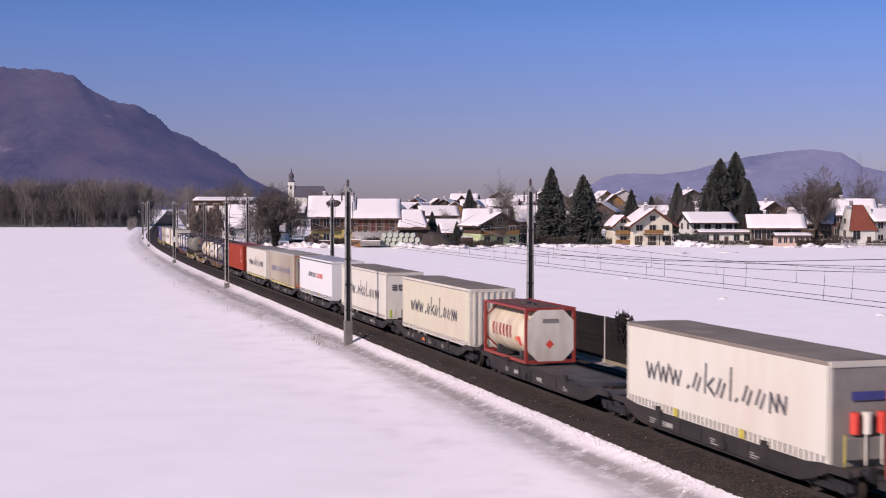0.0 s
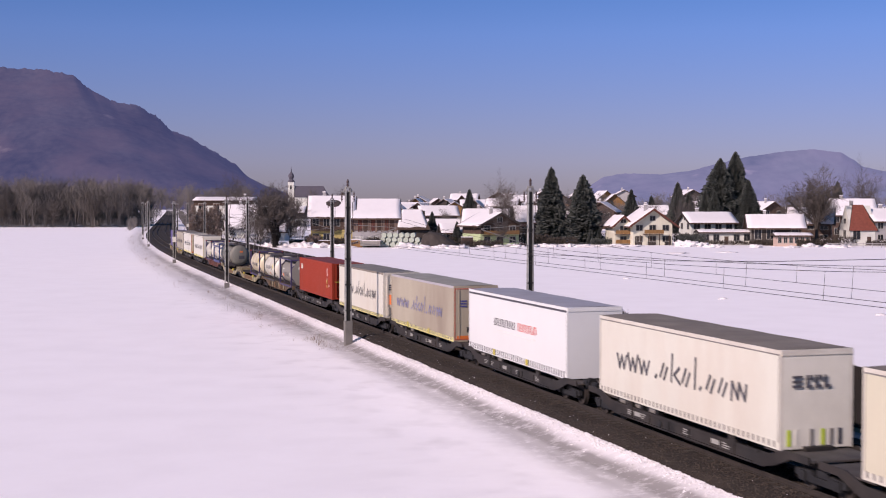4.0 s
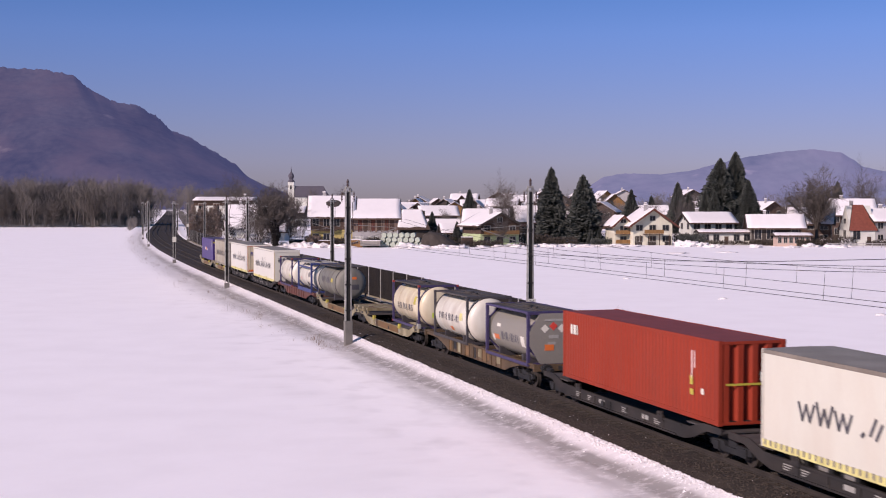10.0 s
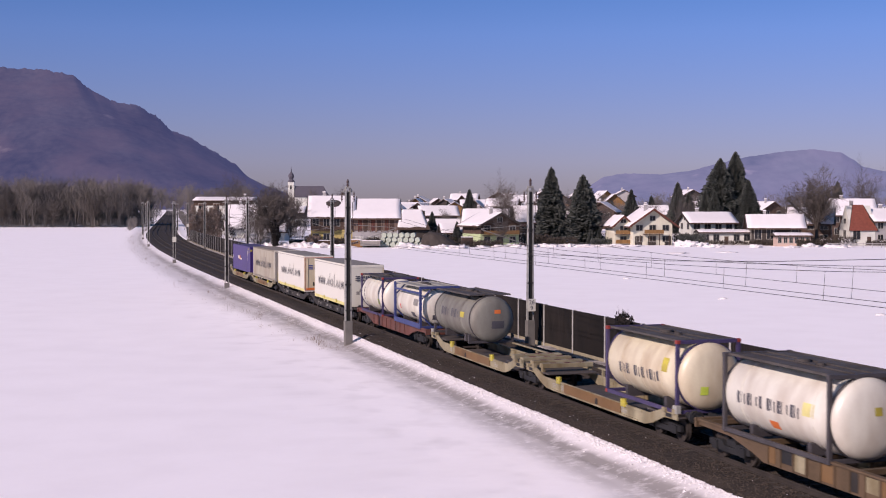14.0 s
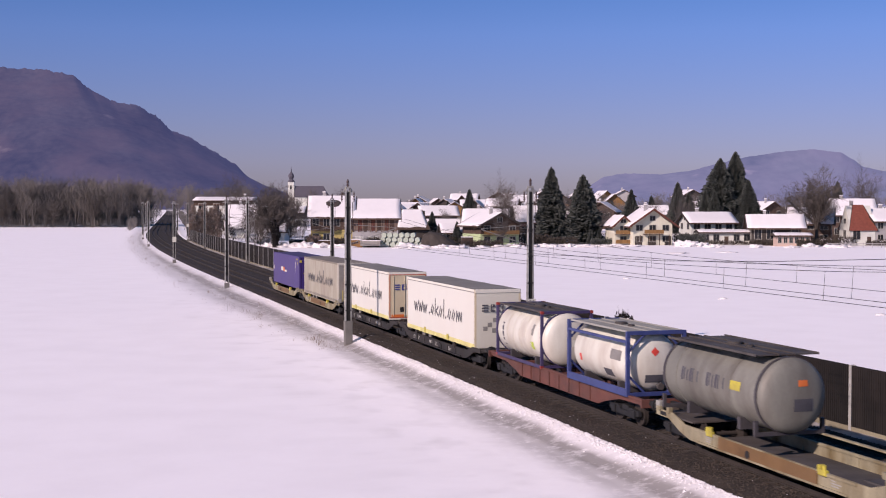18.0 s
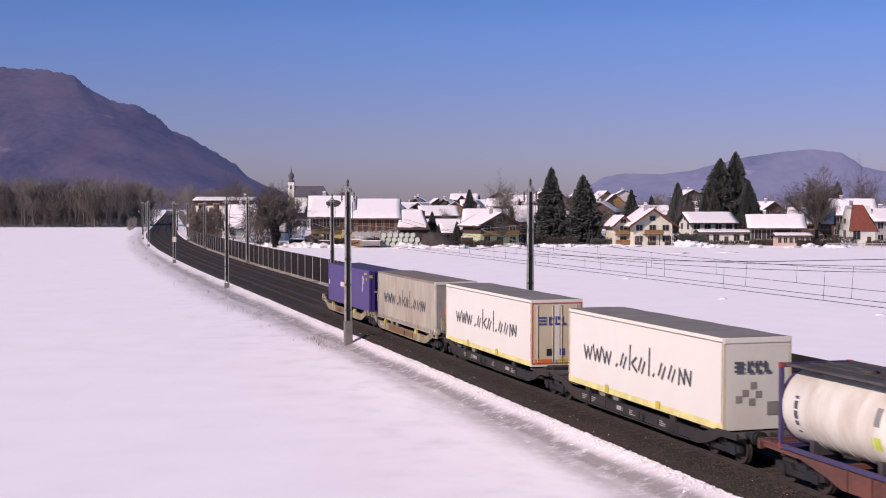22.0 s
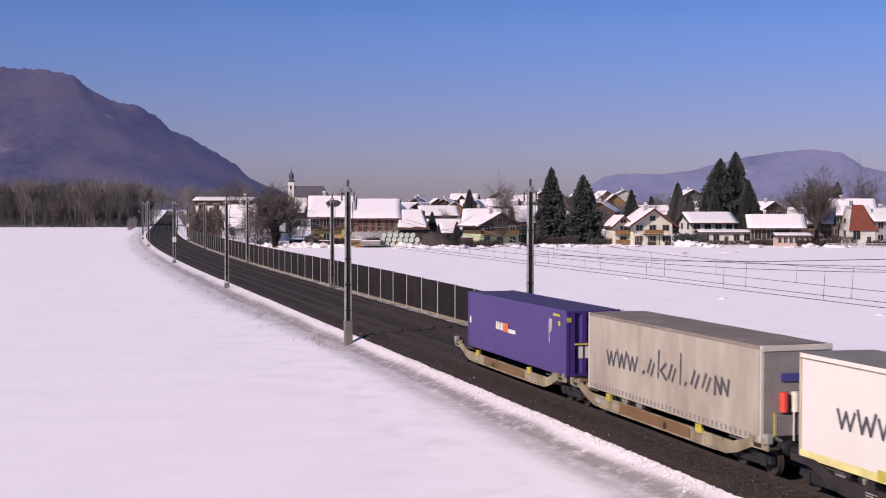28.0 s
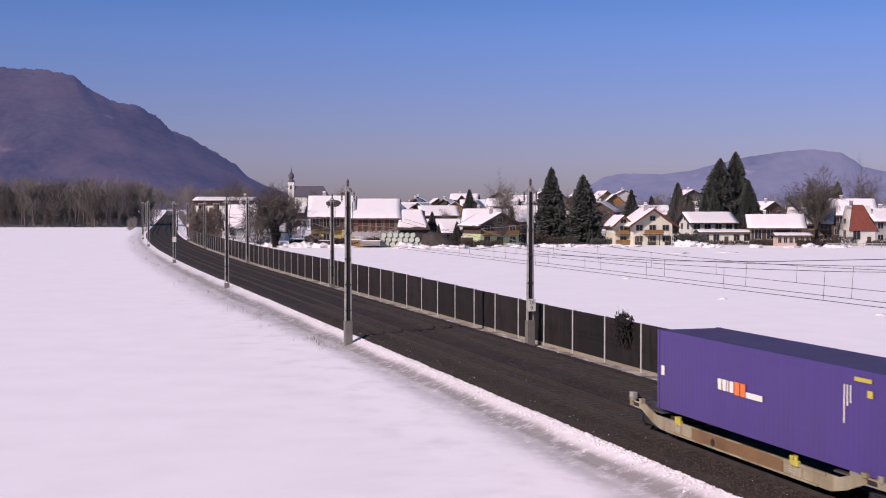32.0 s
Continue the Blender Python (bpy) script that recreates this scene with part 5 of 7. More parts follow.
trailer(145.4, 159.0, "white curtain trailer with striped front wall panels", WHITEPVC, TARP, ALU, "front", 1.0, 4.1, INK, (0.12, 0.84), "dots", WHITEPVC, WHITE, False, INK,
        ("posters",), 0.85, ALU)
trailer(163.2, 176.8, "cream curtain trailer with ribbed white front wall", CREAMPVC, TARP, ALU, "front", 0.98, 4.1, INK, (0.14, 0.82), "dots", WHITEPVC, ALU, True, None, (), 0.85, ALU)
tank(179.1, 185.16, "cream tank in a red box frame with octagonal end plate", TANKCREAM, FRAMERED, bottom=1.08, height=2.62, boxed=True, octo=True, r=1.19, bands=(-1.2, 0.9),
     end_marks_on=(("diamond", REDINK, -0.2, 0.1, 0.75, 1.05), ("sticker", GREYWALL, -0.4, 0.4, 1.9, 2.1)),
     side_marks=tuple(("logo_block", FRAMERED, -1.9 + i * 0.5, -1.62 + i * 0.5, 1.02, 1.62) for i in range(6)) + (("logo_block", ORANGE, 1.3, 1.6, 0.95, 1.15), ("logo_block", REDINK, 1.65, 2.1, 0.75, 1.2)))
trailer(196.4, 210.0, "white curtain trailer with grey bulkhead and strap skirt", WHITEPVC, TARP, ALU, "front", 0.95, 4.05, INK, (0.12, 0.82), "straps", WHITEPVC, GREYWALL, False, None,
        ("gear", "yellow"), 0.85, TARP)
tank(212.6, 218.66, "cream tank in a red box frame", TANKCREAM, FRAMERED, boxed=True, octo=True, r=1.12)
# ---------------------------------------------------------------- masts, wires, noise barrier
DARKMAST = mat("dark_mast_web", (0.022, 0.021, 0.020), 0.7, 0.3, 0.3, 1.5, 20, 0.1)

def mast(s, w, z0, top, k, sign=False, tall=True):
    """A lattice of two channel posts on a concrete foot. k is +1 where the track lies to its right."""
    m = thing("catenary_mast", "grey twin-channel steel mast on a concrete foot", "mast", "catenary masts", m=on_line(s, w, 0))
    bm = B()
    box(bm, -0.25, 0.25, -0.26, 0.26, z0 - 0.4, z0 + (1.5 if s < 50 else 0.35), 0.04)
    part("foot", bm, CONCRETE, m, "weathered concrete foot")
    for y in (-0.19, 0.19):
        bm = B()
        rings = []
        for z in (z0 + (1.0 if s < 50 else 0.0), top):
            k_ = 1.0 if z < 5 else 0.75
            rings.append([bm.verts.new((x, (y + d) * k_, z)) for x, d in ((-0.09, -0.05), (-0.075, -0.05), (-0.075, -0.012), (0.075, -0.012), (0.075, -0.05), (0.09, -0.05),
                                                                        (0.09, 0.05), (0.075, 0.05), (0.075, 0.012), (-0.075, 0.012), (-0.075, 0.05), (-0.09, 0.05))])
        for i in range(12):
            bm.faces.new((rings[0][i], rings[0][(i + 1) % 12], rings[1][(i + 1) % 12], rings[1][i]))
        bm.faces.new(rings[1])
        bmesh.ops.recalc_face_normals(bm, faces=bm.faces)
        # left post gets a paler steel: its sunlit look is in the colour
        part("channel_post", bm, MAST_SUNLIT if y > 0 else MAST_STEEL, m)
    # dark plate added to paint the shaded gap between the two posts
    bm = B()
    box(bm, -0.03, 0.03, -0.185, 0.15, z0 + 1.2, 5.0)
    box(bm, -0.03, 0.03, -0.15, 0.11, 5.0, top - 0.3)
    part("web_plate", bm, DARKMAST, m, "dark web between the channels")
    z = z0 + 2.2
    while z < top - 0.4:
        bm = B()
        box(bm, -0.095, 0.095, -0.2 if z < 5 else -0.16, 0.2 if z < 5 else 0.16, z - 0.05, z + 0.05)
        part("batten", bm, DARKMAST, m)
        z += 1.7
    # bracket arms over the track (local -y is the right-hand side)
    d = -k
    arm = thing_part_cantilever(m, d)
    bm = B()
    for j in range(4):
        tube(bm, (0, 0, top + 0.05 + j * 0.1), (0, 0, top + 0.11 + j * 0.1), 0.11, 0.09, seg=10)
    tube(bm, (0, 0, top - 0.1), (0, 0, top + 0.5), 0.05, seg=6)
    part("top_insulator", bm, INSUL, m)
    bm = B()
    box(bm, -0.05, 0.05, -0.45, 0.45, top - 0.35, top - 0.27)
    tube(bm, (0, -0.3, top - 0.3), (0, -0.12, top + 0.02), 0.03, seg=6)
    tube(bm, (0, 0.3, top - 0.3), (0, 0.12, top + 0.02), 0.03, seg=6)
    box(bm, -0.12, 0.12, -0.17, 0.17, top - 0.1, top + 0.02)
    part("cross_arm", bm, MAST_STEEL, m)
    for y0 in (0.42 * d, -0.4 * d):
        bm = B()
        for j in range(5):
            tube(bm, (0, y0, top - 0.46 - 0.1 * j), (0, y0, top - 0.40 - 0.1 * j), 0.075, 0.055, seg=8)
        tube(bm, (0, y0, top - 1.0), (0, y0, top - 0.3), 0.03, seg=6)
        part("hanging_insulator", bm, INSUL, m)
    bm = B()
    tube(bm, (0, -0.33, top - 2.6), (0, -0.33, top - 1.0), 0.025, seg=6)
    tube(bm, (0, -0.33, top - 2.6), (0, -0.16, top - 3.4), 0.025, seg=6)
    part("down_conductor", bm, INSUL, m)
    if sign:
        bm = B()
        box(bm, -0.3, -0.27, -0.27, 0.27, 1.75, 2.55, 0.01)
        p = part("kilometre_board", bm, WHITE, m, "white board with black numbers")
        for txt, z in (("26", 2.2), ("9", 1.83)):
            cu = bpy.data.curves.new("number", "FONT")
            cu.body, cu.size, cu.align_x, cu.extrude = txt, 0.38, "CENTER", 0.004
            cu.materials.append(INK)
            tx = new("number", cu)
            tx.parent = p
            tx.matrix_basis = Matrix.Translation((-0.305, 0, z)) @ Matrix.Rotation(-math.pi / 2, 4, "Z") @ Matrix.Rotation(math.pi / 2, 4, "X")
    return m


def thing_part_cantilever(m, d):
    reach = 3.3
    bm = B()
    tube(bm, (0, 0.2 * d, 6.0), (0, reach * d, 7.0), 0.03, seg=6)
    tube(bm, (0, 0.2 * d, 7.25), (0, reach * d, 7.05), 0.02, seg=6)
    tube(bm, (0, 0.45 * d, 6.07), (0, (reach + 0.3) * d, 5.75), 0.02, seg=6)
    c = part("cantilever", bm, MAST_STEEL, m)
    bm = B()
    for z0, z1 in ((6.0, 6.1), (7.25, 7.23)):
        for j in range(4):
            tube(bm, (0, (0.3 + 0.1 * j) * d, z0 + (z1 - z0) * j / 4), (0, (0.36 + 0.1 * j) * d, z0 + (z1 - z0) * j / 4), 0.08, 0.06, seg=8)
    part("insulator", bm, INSUL, c)
    return c


LEFT_MASTS = [-58.0, 9.8, 70.7, 136.6, 224.0, 290.0, 350.0, 415.0, 480.0, 545.0, 610.0, 680.0, 750.0]
RIGHT_MASTS = [-60.0, 3.8, 64.5, 128.5, 200.0, 258.0, 338.0, 404.0, 470.0, 536.0, 602.0, 670.0, 740.0]
for s in LEFT_MASTS:
    mast(s, -3.6, -0.62 if s < 50 else -0.4, 9.75 if s < 50 else 9.2 if s < 200 else 9.6, 1)
for s in RIGHT_MASTS:
    mast(s, 7.0, -0.35, 9.75 if s < 50 else 9.3, -1, sign=(s == 3.8))


def wire(name, pts, r, label, parent=None):
    cu = bpy.data.curves.new(name, "CURVE")
    cu.dimensions, cu.bevel_depth, cu.bevel_resolution = "3D", r, 1
    sp = cu.splines.new("POLY")
    sp.points.add(len(pts) - 1)
    for p, q in zip(sp.points, pts):
        p.co = (*q, 1)
    cu.materials.append(WIRE)
    ob = new(name, cu)
    if parent is not None:
        ob.parent = parent
    else:
        tagged(ob, label, "wire", "overhead wires")
    return ob


def catenary(masts, w0, label, zc=5.62, zm=7.45, sag=1.22, shift=0.0):
    base = thing("overhead_line", label, "overhead line", "overhead wires", "structure")
    con, mes = [], []
    for i, (a, b) in enumerate(zip(masts, masts[1:])):
        st0, st1 = (0.2 if i % 2 else -0.2), (-0.2 if i % 2 else 0.2)
        for j in range(13):
            f = j / 12
            s = a + (b - a) * f
            con.append(line(s, w0 + st0 + (st1 - st0) * f, zc))
            mes.append(line(s, w0 + (st0 + (st1 - st0) * f) * 0.4, zm - sag * 4 * f * (1 - f)))
        s = a + 3.0 + shift
        while s < b - 2 and s < 420:
            f = (s - a) / (b - a)
            wire("dropper", [line(s, w0 + st0 + (st1 - st0) * f, zc), line(s, w0 + (st0 + (st1 - st0) * f) * 0.4, zm - sag * 4 * f * (1 - f))], 0.006, "", base)
            s += 6.2
    wire("contact_wire", con, 0.010, "", base)
    wire("messenger_wire", mes, 0.010, "", base)


catenary(LEFT_MASTS, 0.0, "thin dark overhead wires above the running track", shift=2.5)
catenary(RIGHT_MASTS, 4.2, "thin dark overhead wires above the second track", shift=0.4)
catenary([-58.0, 9.8], 0.25, "second pair of overhead wires above the running track", 5.74, 7.6, 1.2, shift=1.4)
tail = [line(3.8, 6.8, 5.45), line(-14, 7.5, 5.68), line(-24, 7.7, 6.05), line(-32, 7.8, 6.46), line(-60, 7.2, 8.9)]
wire("feeder_wire", tail, 0.016, "dark feeder wire slung from mast to mast")

# noise barrier: dark timber panels between steel posts on a concrete plinth
BAR_W, BAR_Z0, BAR_Z1 = 7.9, -0.55, 2.5
barrier = thing("noise_barrier", "dark timber noise barrier between pale steel posts", "noise barrier", kind="structure")
bm = B()
box(bm, -0.055, 0.055, -0.1, 0.1, BAR_Z0 - 0.3, BAR_Z1 + 0.03)
box(bm, -0.09, 0.09, -0.11, -0.095, BAR_Z0 - 0.3, BAR_Z1 + 0.03)
box(bm, -0.09, 0.09, 0.095, 0.11, BAR_Z0 - 0.3, BAR_Z1 + 0.03)
POST = mesh_of("post", bm, GALV)
bm = B()
box(bm, 0.06, 4.705, -0.05, 0.05, BAR_Z0 + 0.25, BAR_Z1)
for i in range(32):
    x = 0.10 + i * 0.1445
    box(bm, x, x + 0.11, 0.05, 0.066, BAR_Z0 + 0.3, BAR_Z1 - 0.05)
SLATS = mesh_of("panel", bm, PANEL)
bm = B()
box(bm, 0.05, 4.715, -0.08, 0.08, BAR_Z0 - 0.3, BAR_Z0 + 0.24)
PLINTH_ME = mesh_of("plinth", bm, PLINTH)
s = -20.42 - 14 * 4.765
while s < 262:
    m = on_line(s, BAR_W) @ Matrix.Diagonal((1, 1, (2.16 + min(0.3, 0.007 * max(0.0, s))) / 2.5, 1))
    shared("post", POST, barrier, m)
    shared("panel", SLATS, barrier, m)
    shared("plinth", PLINTH_ME, barrier, m)
    s += 4.765

strip("snow_strip", [(7.02, -0.50), (7.12, -0.44), (7.45, -0.46), (7.82, -0.44)], -90, 262, DIRTYSNOW, "grey old snow along the foot of the barrier", "snow", kind="stuff", step=0.6, jitter=0.22)


def tangle(s, w, z0, z1, n, seed):
    """A dark climber hanging over the barrier, with snow on top."""
    r = random.Random(seed)
    c = thing("climbing_ivy", "dark tangled ivy hanging over the barrier with snow", "plant", m=on_line(s, w))
    bm = B()
    for i in range(n):
        f = r.random() ** 0.4
        p = Vector((r.gauss(0, 0.26 + 0.2 * f), r.uniform(0.08, 0.30), z0 + (z1 - z0) * f))
        a, b = Vector((r.gauss(0, 0.17), r.gauss(0, 0.05), r.gauss(0, 0.15))), Vector((r.gauss(0, 0.12), r.gauss(0, 0.05), r.gauss(0, 0.17)))
        bm.faces.new([bm.verts.new(q) for q in (p, p + a, p + a + b)])
    part("foliage", bm, PANEL, c)
    for x, dz in ((-0.45, -0.04), (0.0, 0.03), (0.4, 0.02)):
        bm = bmesh.new()
        bmesh.ops.create_icosphere(bm, subdivisions=2, radius=0.2)
        for v in bm.verts:
            v.co = Vector((v.co.x * 1.3 + x, v.co.y + 0.05, v.co.z * 0.4 + z1 + dz))
        part("snow_cap", bm, SNOW_BANK, c, smooth=True)


tangle(-8.9, BAR_W, 0.7, 2.35, 1300, 3)


def plate_sign(s, w, z, label):
    t = thing("track_sign", label, "sign", "track signs", m=on_line(s, w))
    bm = B()
    box(bm, -0.03, 0.0, -0.3, 0.3, z, z + 0.85, 0.01)
    part("board", bm, WHITE, t)
    bm = B()
    box(bm, 0.0, 0.04, -0.03, 0.03, z + 0.1, z + 0.4)
    part("bracket", bm, MAST_STEEL, t)


plate_sign(136.3, -3.6, 2.75, "small white plate fixed to a mast")
plate_sign(257.7, 7.0, 3.2, "small white plate fixed to a mast")
# ---------------------------------------------------------------- village
CREAMWALL = mat("cream_render", (0.60, 0.57, 0.47), 0.9, 0, 0.10, 0.8, 12, 0.15, (0.40, 0.35, 0.26), 0.4, 0.5)
WHITEWALL = mat("white_render", (0.58, 0.575, 0.53), 0.9, 0, 0.08, 0.8, 12, 0.15, (0.40, 0.38, 0.34), 0.4, 0.5)
PINKWALL = mat("pink_render", (0.50, 0.36, 0.31), 0.9, 0, 0.1, 0.8, 12, 0.15)
GREENWALL = mat("pale_green_render", (0.40, 0.48, 0.27), 0.9, 0, 0.1, 0.8, 12, 0.15, (0.36, 0.38, 0.26), 0.3, 0.5)
YELLOWWALL = mat("yellow_render", (0.42, 0.33, 0.12), 0.9, 0, 0.12, 0.8, 12, 0.15, (0.4, 0.28, 0.1), 0.3, 0.5)
GREYRENDER = mat("grey_render", (0.33, 0.31, 0.31), 0.9, 0, 0.12, 0.8, 12, 0.15)
WOODWALL = mat("brown_boards", (0.068, 0.041, 0.030), 0.85, 0, 0.35, 1.5, 12, 0.2, streak=True)
DARKWOOD = mat("dark_boards", (0.048, 0.039, 0.034), 0.85, 0, 0.35, 1.5, 12, 0.2, streak=True)
OCHREWOOD = mat("honey_balcony_boards", (0.21, 0.11, 0.04), 0.75, 0, 0.3, 2.0, 12, 0.2, streak=True)
REDTILE = mat("red_roof_tiles", (0.19, 0.052, 0.034), 0.85, 0, 0.2, 2.0, 14, 0.3)
DARKTILE = mat("dark_roof_tiles", (0.08, 0.073, 0.095), 0.85, 0, 0.2, 2.0, 14, 0.3)
PLANK = mat("weathered_grey_brown_boards", (0.17, 0.12, 0.095), 0.85, 0, 0.3, 1.5, 12, 0.2, streak=True)
REDBOARD = mat("red_brown_boards", (0.11, 0.036, 0.025), 0.85, 0, 0.3, 1.5, 12, 0.2, streak=True)
GLASS = mat("window_glass", (0.018, 0.019, 0.022), 0.15, 0, 0.2, 1, 5, 0, spec=0.35)
TRIM = mat("window_trim", (0.34, 0.32, 0.29), 0.7, 0, 0.1, 2, 12, 0.05)
BARK = mat("bare_bark", (0.065, 0.052, 0.045), 0.95, 0, 0.35, 2, 14, 0.3)
TWIGS = mat("bare_twigs", (0.095, 0.080, 0.073), 0.95, 0, 0.3, 0.3, 4, 0, island=True)
NEEDLES = mat("spruce_needles", (0.074, 0.080, 0.073), 0.9, 0, 0.4, 0.6, 6, 0, island=True, spec=0.2)
HEDGE = mat("dry_hedge", (0.055, 0.044, 0.036), 0.95, 0, 0.3, 0.6, 6, 0, island=True)
WRAP = mat("pale_bale_wrap", (0.42, 0.46, 0.39), 0.4, 0, 0.15, 1, 8, 0.1, (0.24, 0.27, 0.22), 0.5, 0.8)


def slab(bm, pts, t):
    """A sloping plate through four top points, t thick."""
    a = [bm.verts.new(p) for p in pts]
    b = [bm.verts.new((p[0], p[1], p[2] - t)) for p in pts]
    bm.faces.new(a)
    bm.faces.new(b[::-1])
    for i in range(4):
        bm.faces.new((a[i], b[i], b[(i + 1) % 4], a[(i + 1) % 4]))
    bmesh.ops.recalc_face_normals(bm, faces=bm.faces)


def window(parent, x, y, z, w, h, face, frame=None, far=False):
    """A framed window. face: 's' looks to -y, 'e' to +x, 'w' to -x of the house."""
    d = 0.05

    def bx(bm, u0, u1, v0, v1, n0, n1):
        if face == "s":
            box(bm, x + u0, x + u1, y - n1, y - n0, z + v0, z + v1)
        elif face == "e":
            box(bm, x + n0, x + n1, y + u0, y + u1, z + v0, z + v1)
        else:
            box(bm, x - n1, x - n0, y + u0, y + u1, z + v0, z + v1)

    bm = B()
    for u0, u1, v0, v1 in ((-w / 2 - 0.1, -w / 2, -0.1, h + 0.1), (w / 2, w / 2 + 0.1, -0.1, h + 0.1), (-w / 2, w / 2, h, h + 0.1), (-w / 2, w / 2, -0.1, 0),
                           (-0.03, 0.03, 0, h)):
        bx(bm, u0, u1, v0, v1, 0.0, d + 0.03)
    fr = part("window", bm, frame or TRIM, parent)
    for u0, u1 in ((-w / 2, -0.03), (0.03, w / 2)) if not far else ((-w / 2, w / 2),):
        bm = B()
        bx(bm, u0, u1, 0, h, 0.004, d)
        part("pane", bm, GLASS, fr)


def house(x, y, z, rot, L, D, eave, ridge, wall, label, upper=None, over=0.9, snow=0.17, cols=4, storeys=2, gable_cols=3, balcony=(), chimney=0.3, roof=None,
          kind="house", door=True, bare=False, hip=0.0, far=False, boards=None, rail=None):
    """A pitched-roof house; its ridge runs along its own x axis. rot turns it about z, in degrees."""
    h = thing(kind, label, kind.replace("_", " "), "village houses", m=pose(x, y, z, 0, 0, rot))
    bm = B()
    hx, hy = L / 2, D / 2
    split = eave * (0.55 if upper is not None else 1.0)
    if upper is not None:
        box(bm, -hx, hx, -hy, hy, -0.5, split)
        part("ground_floor", bm, wall, h)
        bm = B()
    lo = -0.5 if upper is None else split
    v = {}
    for i, xx in enumerate((-hx, hx)):
        for k, (yy, zz) in enumerate(((-hy, lo), (hy, lo), (hy, eave), (0, ridge), (-hy, eave))):
            v[i, k] = bm.verts.new((xx, yy, zz))
    bm.faces.new([v[0, k] for k in range(5)])
    bm.faces.new([v[1, k] for k in range(5)][::-1])
    for k in range(5):
        bm.faces.new((v[0, k], v[1, k], v[1, (k + 1) % 5], v[0, (k + 1) % 5]))
    bmesh.ops.recalc_face_normals(bm, faces=bm.faces)
    part("wall" if upper is None else "upper_floor", bm, upper or wall, h)
    slope = (ridge - eave) / hy
    ox = over
    for sgn in (-1, 1):
        bm = B()
        e = eave - over * slope
        pts = [(-hx - ox, sgn * (hy + over), e + 0.2), (hx + ox, sgn * (hy + over), e + 0.2), (hx + ox - hip, 0, ridge + 0.2), (-hx - ox + hip, 0, ridge + 0.2)]
        slab(bm, pts, 0.3)
        rf = part("roof", bm, roof or WOODWALL, h)
        if not bare:
            bm = B()
            n = 10
            top = []
            for i in range(n + 1):
                row = []
                for j in range(5):
                    f, g = i / n, j / 4
                    ex = hx + ox - 0.12 - hip * g
                    px = -ex + 2 * ex * f
                    py = sgn * ((hy + over - 0.1) * (1 - g))
                    pz = e + 0.2 + (ridge - e) * g
                    lump = snow * (1 if 0 < i < n and j > 0 else 0.55) * (0.85 + 0.35 * noise.noise((px * 0.5 + x, py * 0.5 + y, z)))
                    row.append((px, py, pz, lump))
                top.append(row)
            vt = [[bm.verts.new((a, b, c + d)) for a, b, c, d in row] for row in top]
            vb = [[bm.verts.new((a, b, c + 0.005)) for a, b, c, d in row] for row in top]
            for i in range(n):
                for j in range(4):
                    bm.faces.new((vt[i][j], vt[i + 1][j], vt[i + 1][j + 1], vt[i][j + 1]))
                bm.faces.new((vt[i][0], vb[i][0], vb[i + 1][0], vt[i + 1][0]))
            for i in (0, n):
                for j in range(4):
                    bm.faces.new((vt[i][j], vt[i][j + 1], vb[i][j + 1], vb[i][j]))
            bmesh.ops.recalc_face_normals(bm, faces=bm.faces)
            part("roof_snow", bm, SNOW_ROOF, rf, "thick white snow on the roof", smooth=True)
    if not far:
        for end in (-1, 1):
            for sgn in (-1, 1):
                bm = B()
                e, xe = eave - over * slope, end * (hx + ox)
                slab(bm, [(xe - 0.07, sgn * (hy + over + 0.02), e + 0.23), (xe + 0.07, sgn * (hy + over + 0.02), e + 0.23), (xe + 0.07 - end * hip, 0, ridge + 0.23), (xe - 0.07 - end * hip, 0, ridge + 0.23)], 0.5)
                part("bargeboard", bm, boards or DARKWOOD, h)
    sh = eave / storeys
    front = not far or abs(rot) < 45  # of a far house only the side towards the viewer has windows
    sides = (("w", -hx),) if far else (("e", hx), ("w", -hx))
    for st in range(storeys):
        zz = st * sh + sh * 0.34
        for c in range(cols if front else 0):
            xx = -hx + L * (c + 0.5) / cols
            if door and st == 0 and c == cols // 2:
                bm = B()
                box(bm, xx - 0.5, xx + 0.5, -hy - 0.06, -hy + 0.02, 0, 2.05)
                part("door", bm, WOODWALL, h)
            else:
                window(h, xx, -hy, zz, min(1.8, L / cols * 0.55), sh * 0.5, "s", far=far)
        if far and front:
            continue
        for face, xx in sides:
            for c in range(gable_cols):
                window(h, xx, -hy + D * (c + 0.5) / gable_cols, zz, 1.55, sh * 0.5, face, far=far)
    if gable_cols and not far:
        for face, xx in sides:
            window(h, xx, 0, eave + (ridge - eave) * 0.2, 1.3, min(1.1, (ridge - eave) * 0.45), face)
    for face, zz, a, b, dep in balcony:
        bm = B()
        if face == "s":
            args = [(a, b, -hy - dep, -hy, zz - 0.15, zz), (a, b, -hy - dep, -hy - dep + 0.08, zz + 0.1, zz + 1.0)]
        elif face == "w":
            args = [(-hx - dep, -hx, a, b, zz - 0.15, zz), (-hx - dep, -hx - dep + 0.08, a, b, zz + 0.1, zz + 1.0)]
        else:
            args = [(hx, hx + dep, a, b, zz - 0.15, zz), (hx + dep - 0.08, hx + dep, a, b, zz + 0.1, zz + 1.0)]
        box(bm, *args[0])
        bal = part("balcony", bm, WOODWALL, h)
        bm = B()
        box(bm, *args[1])
        part("railing", bm, rail or OCHREWOOD, bal, "wooden board railing")
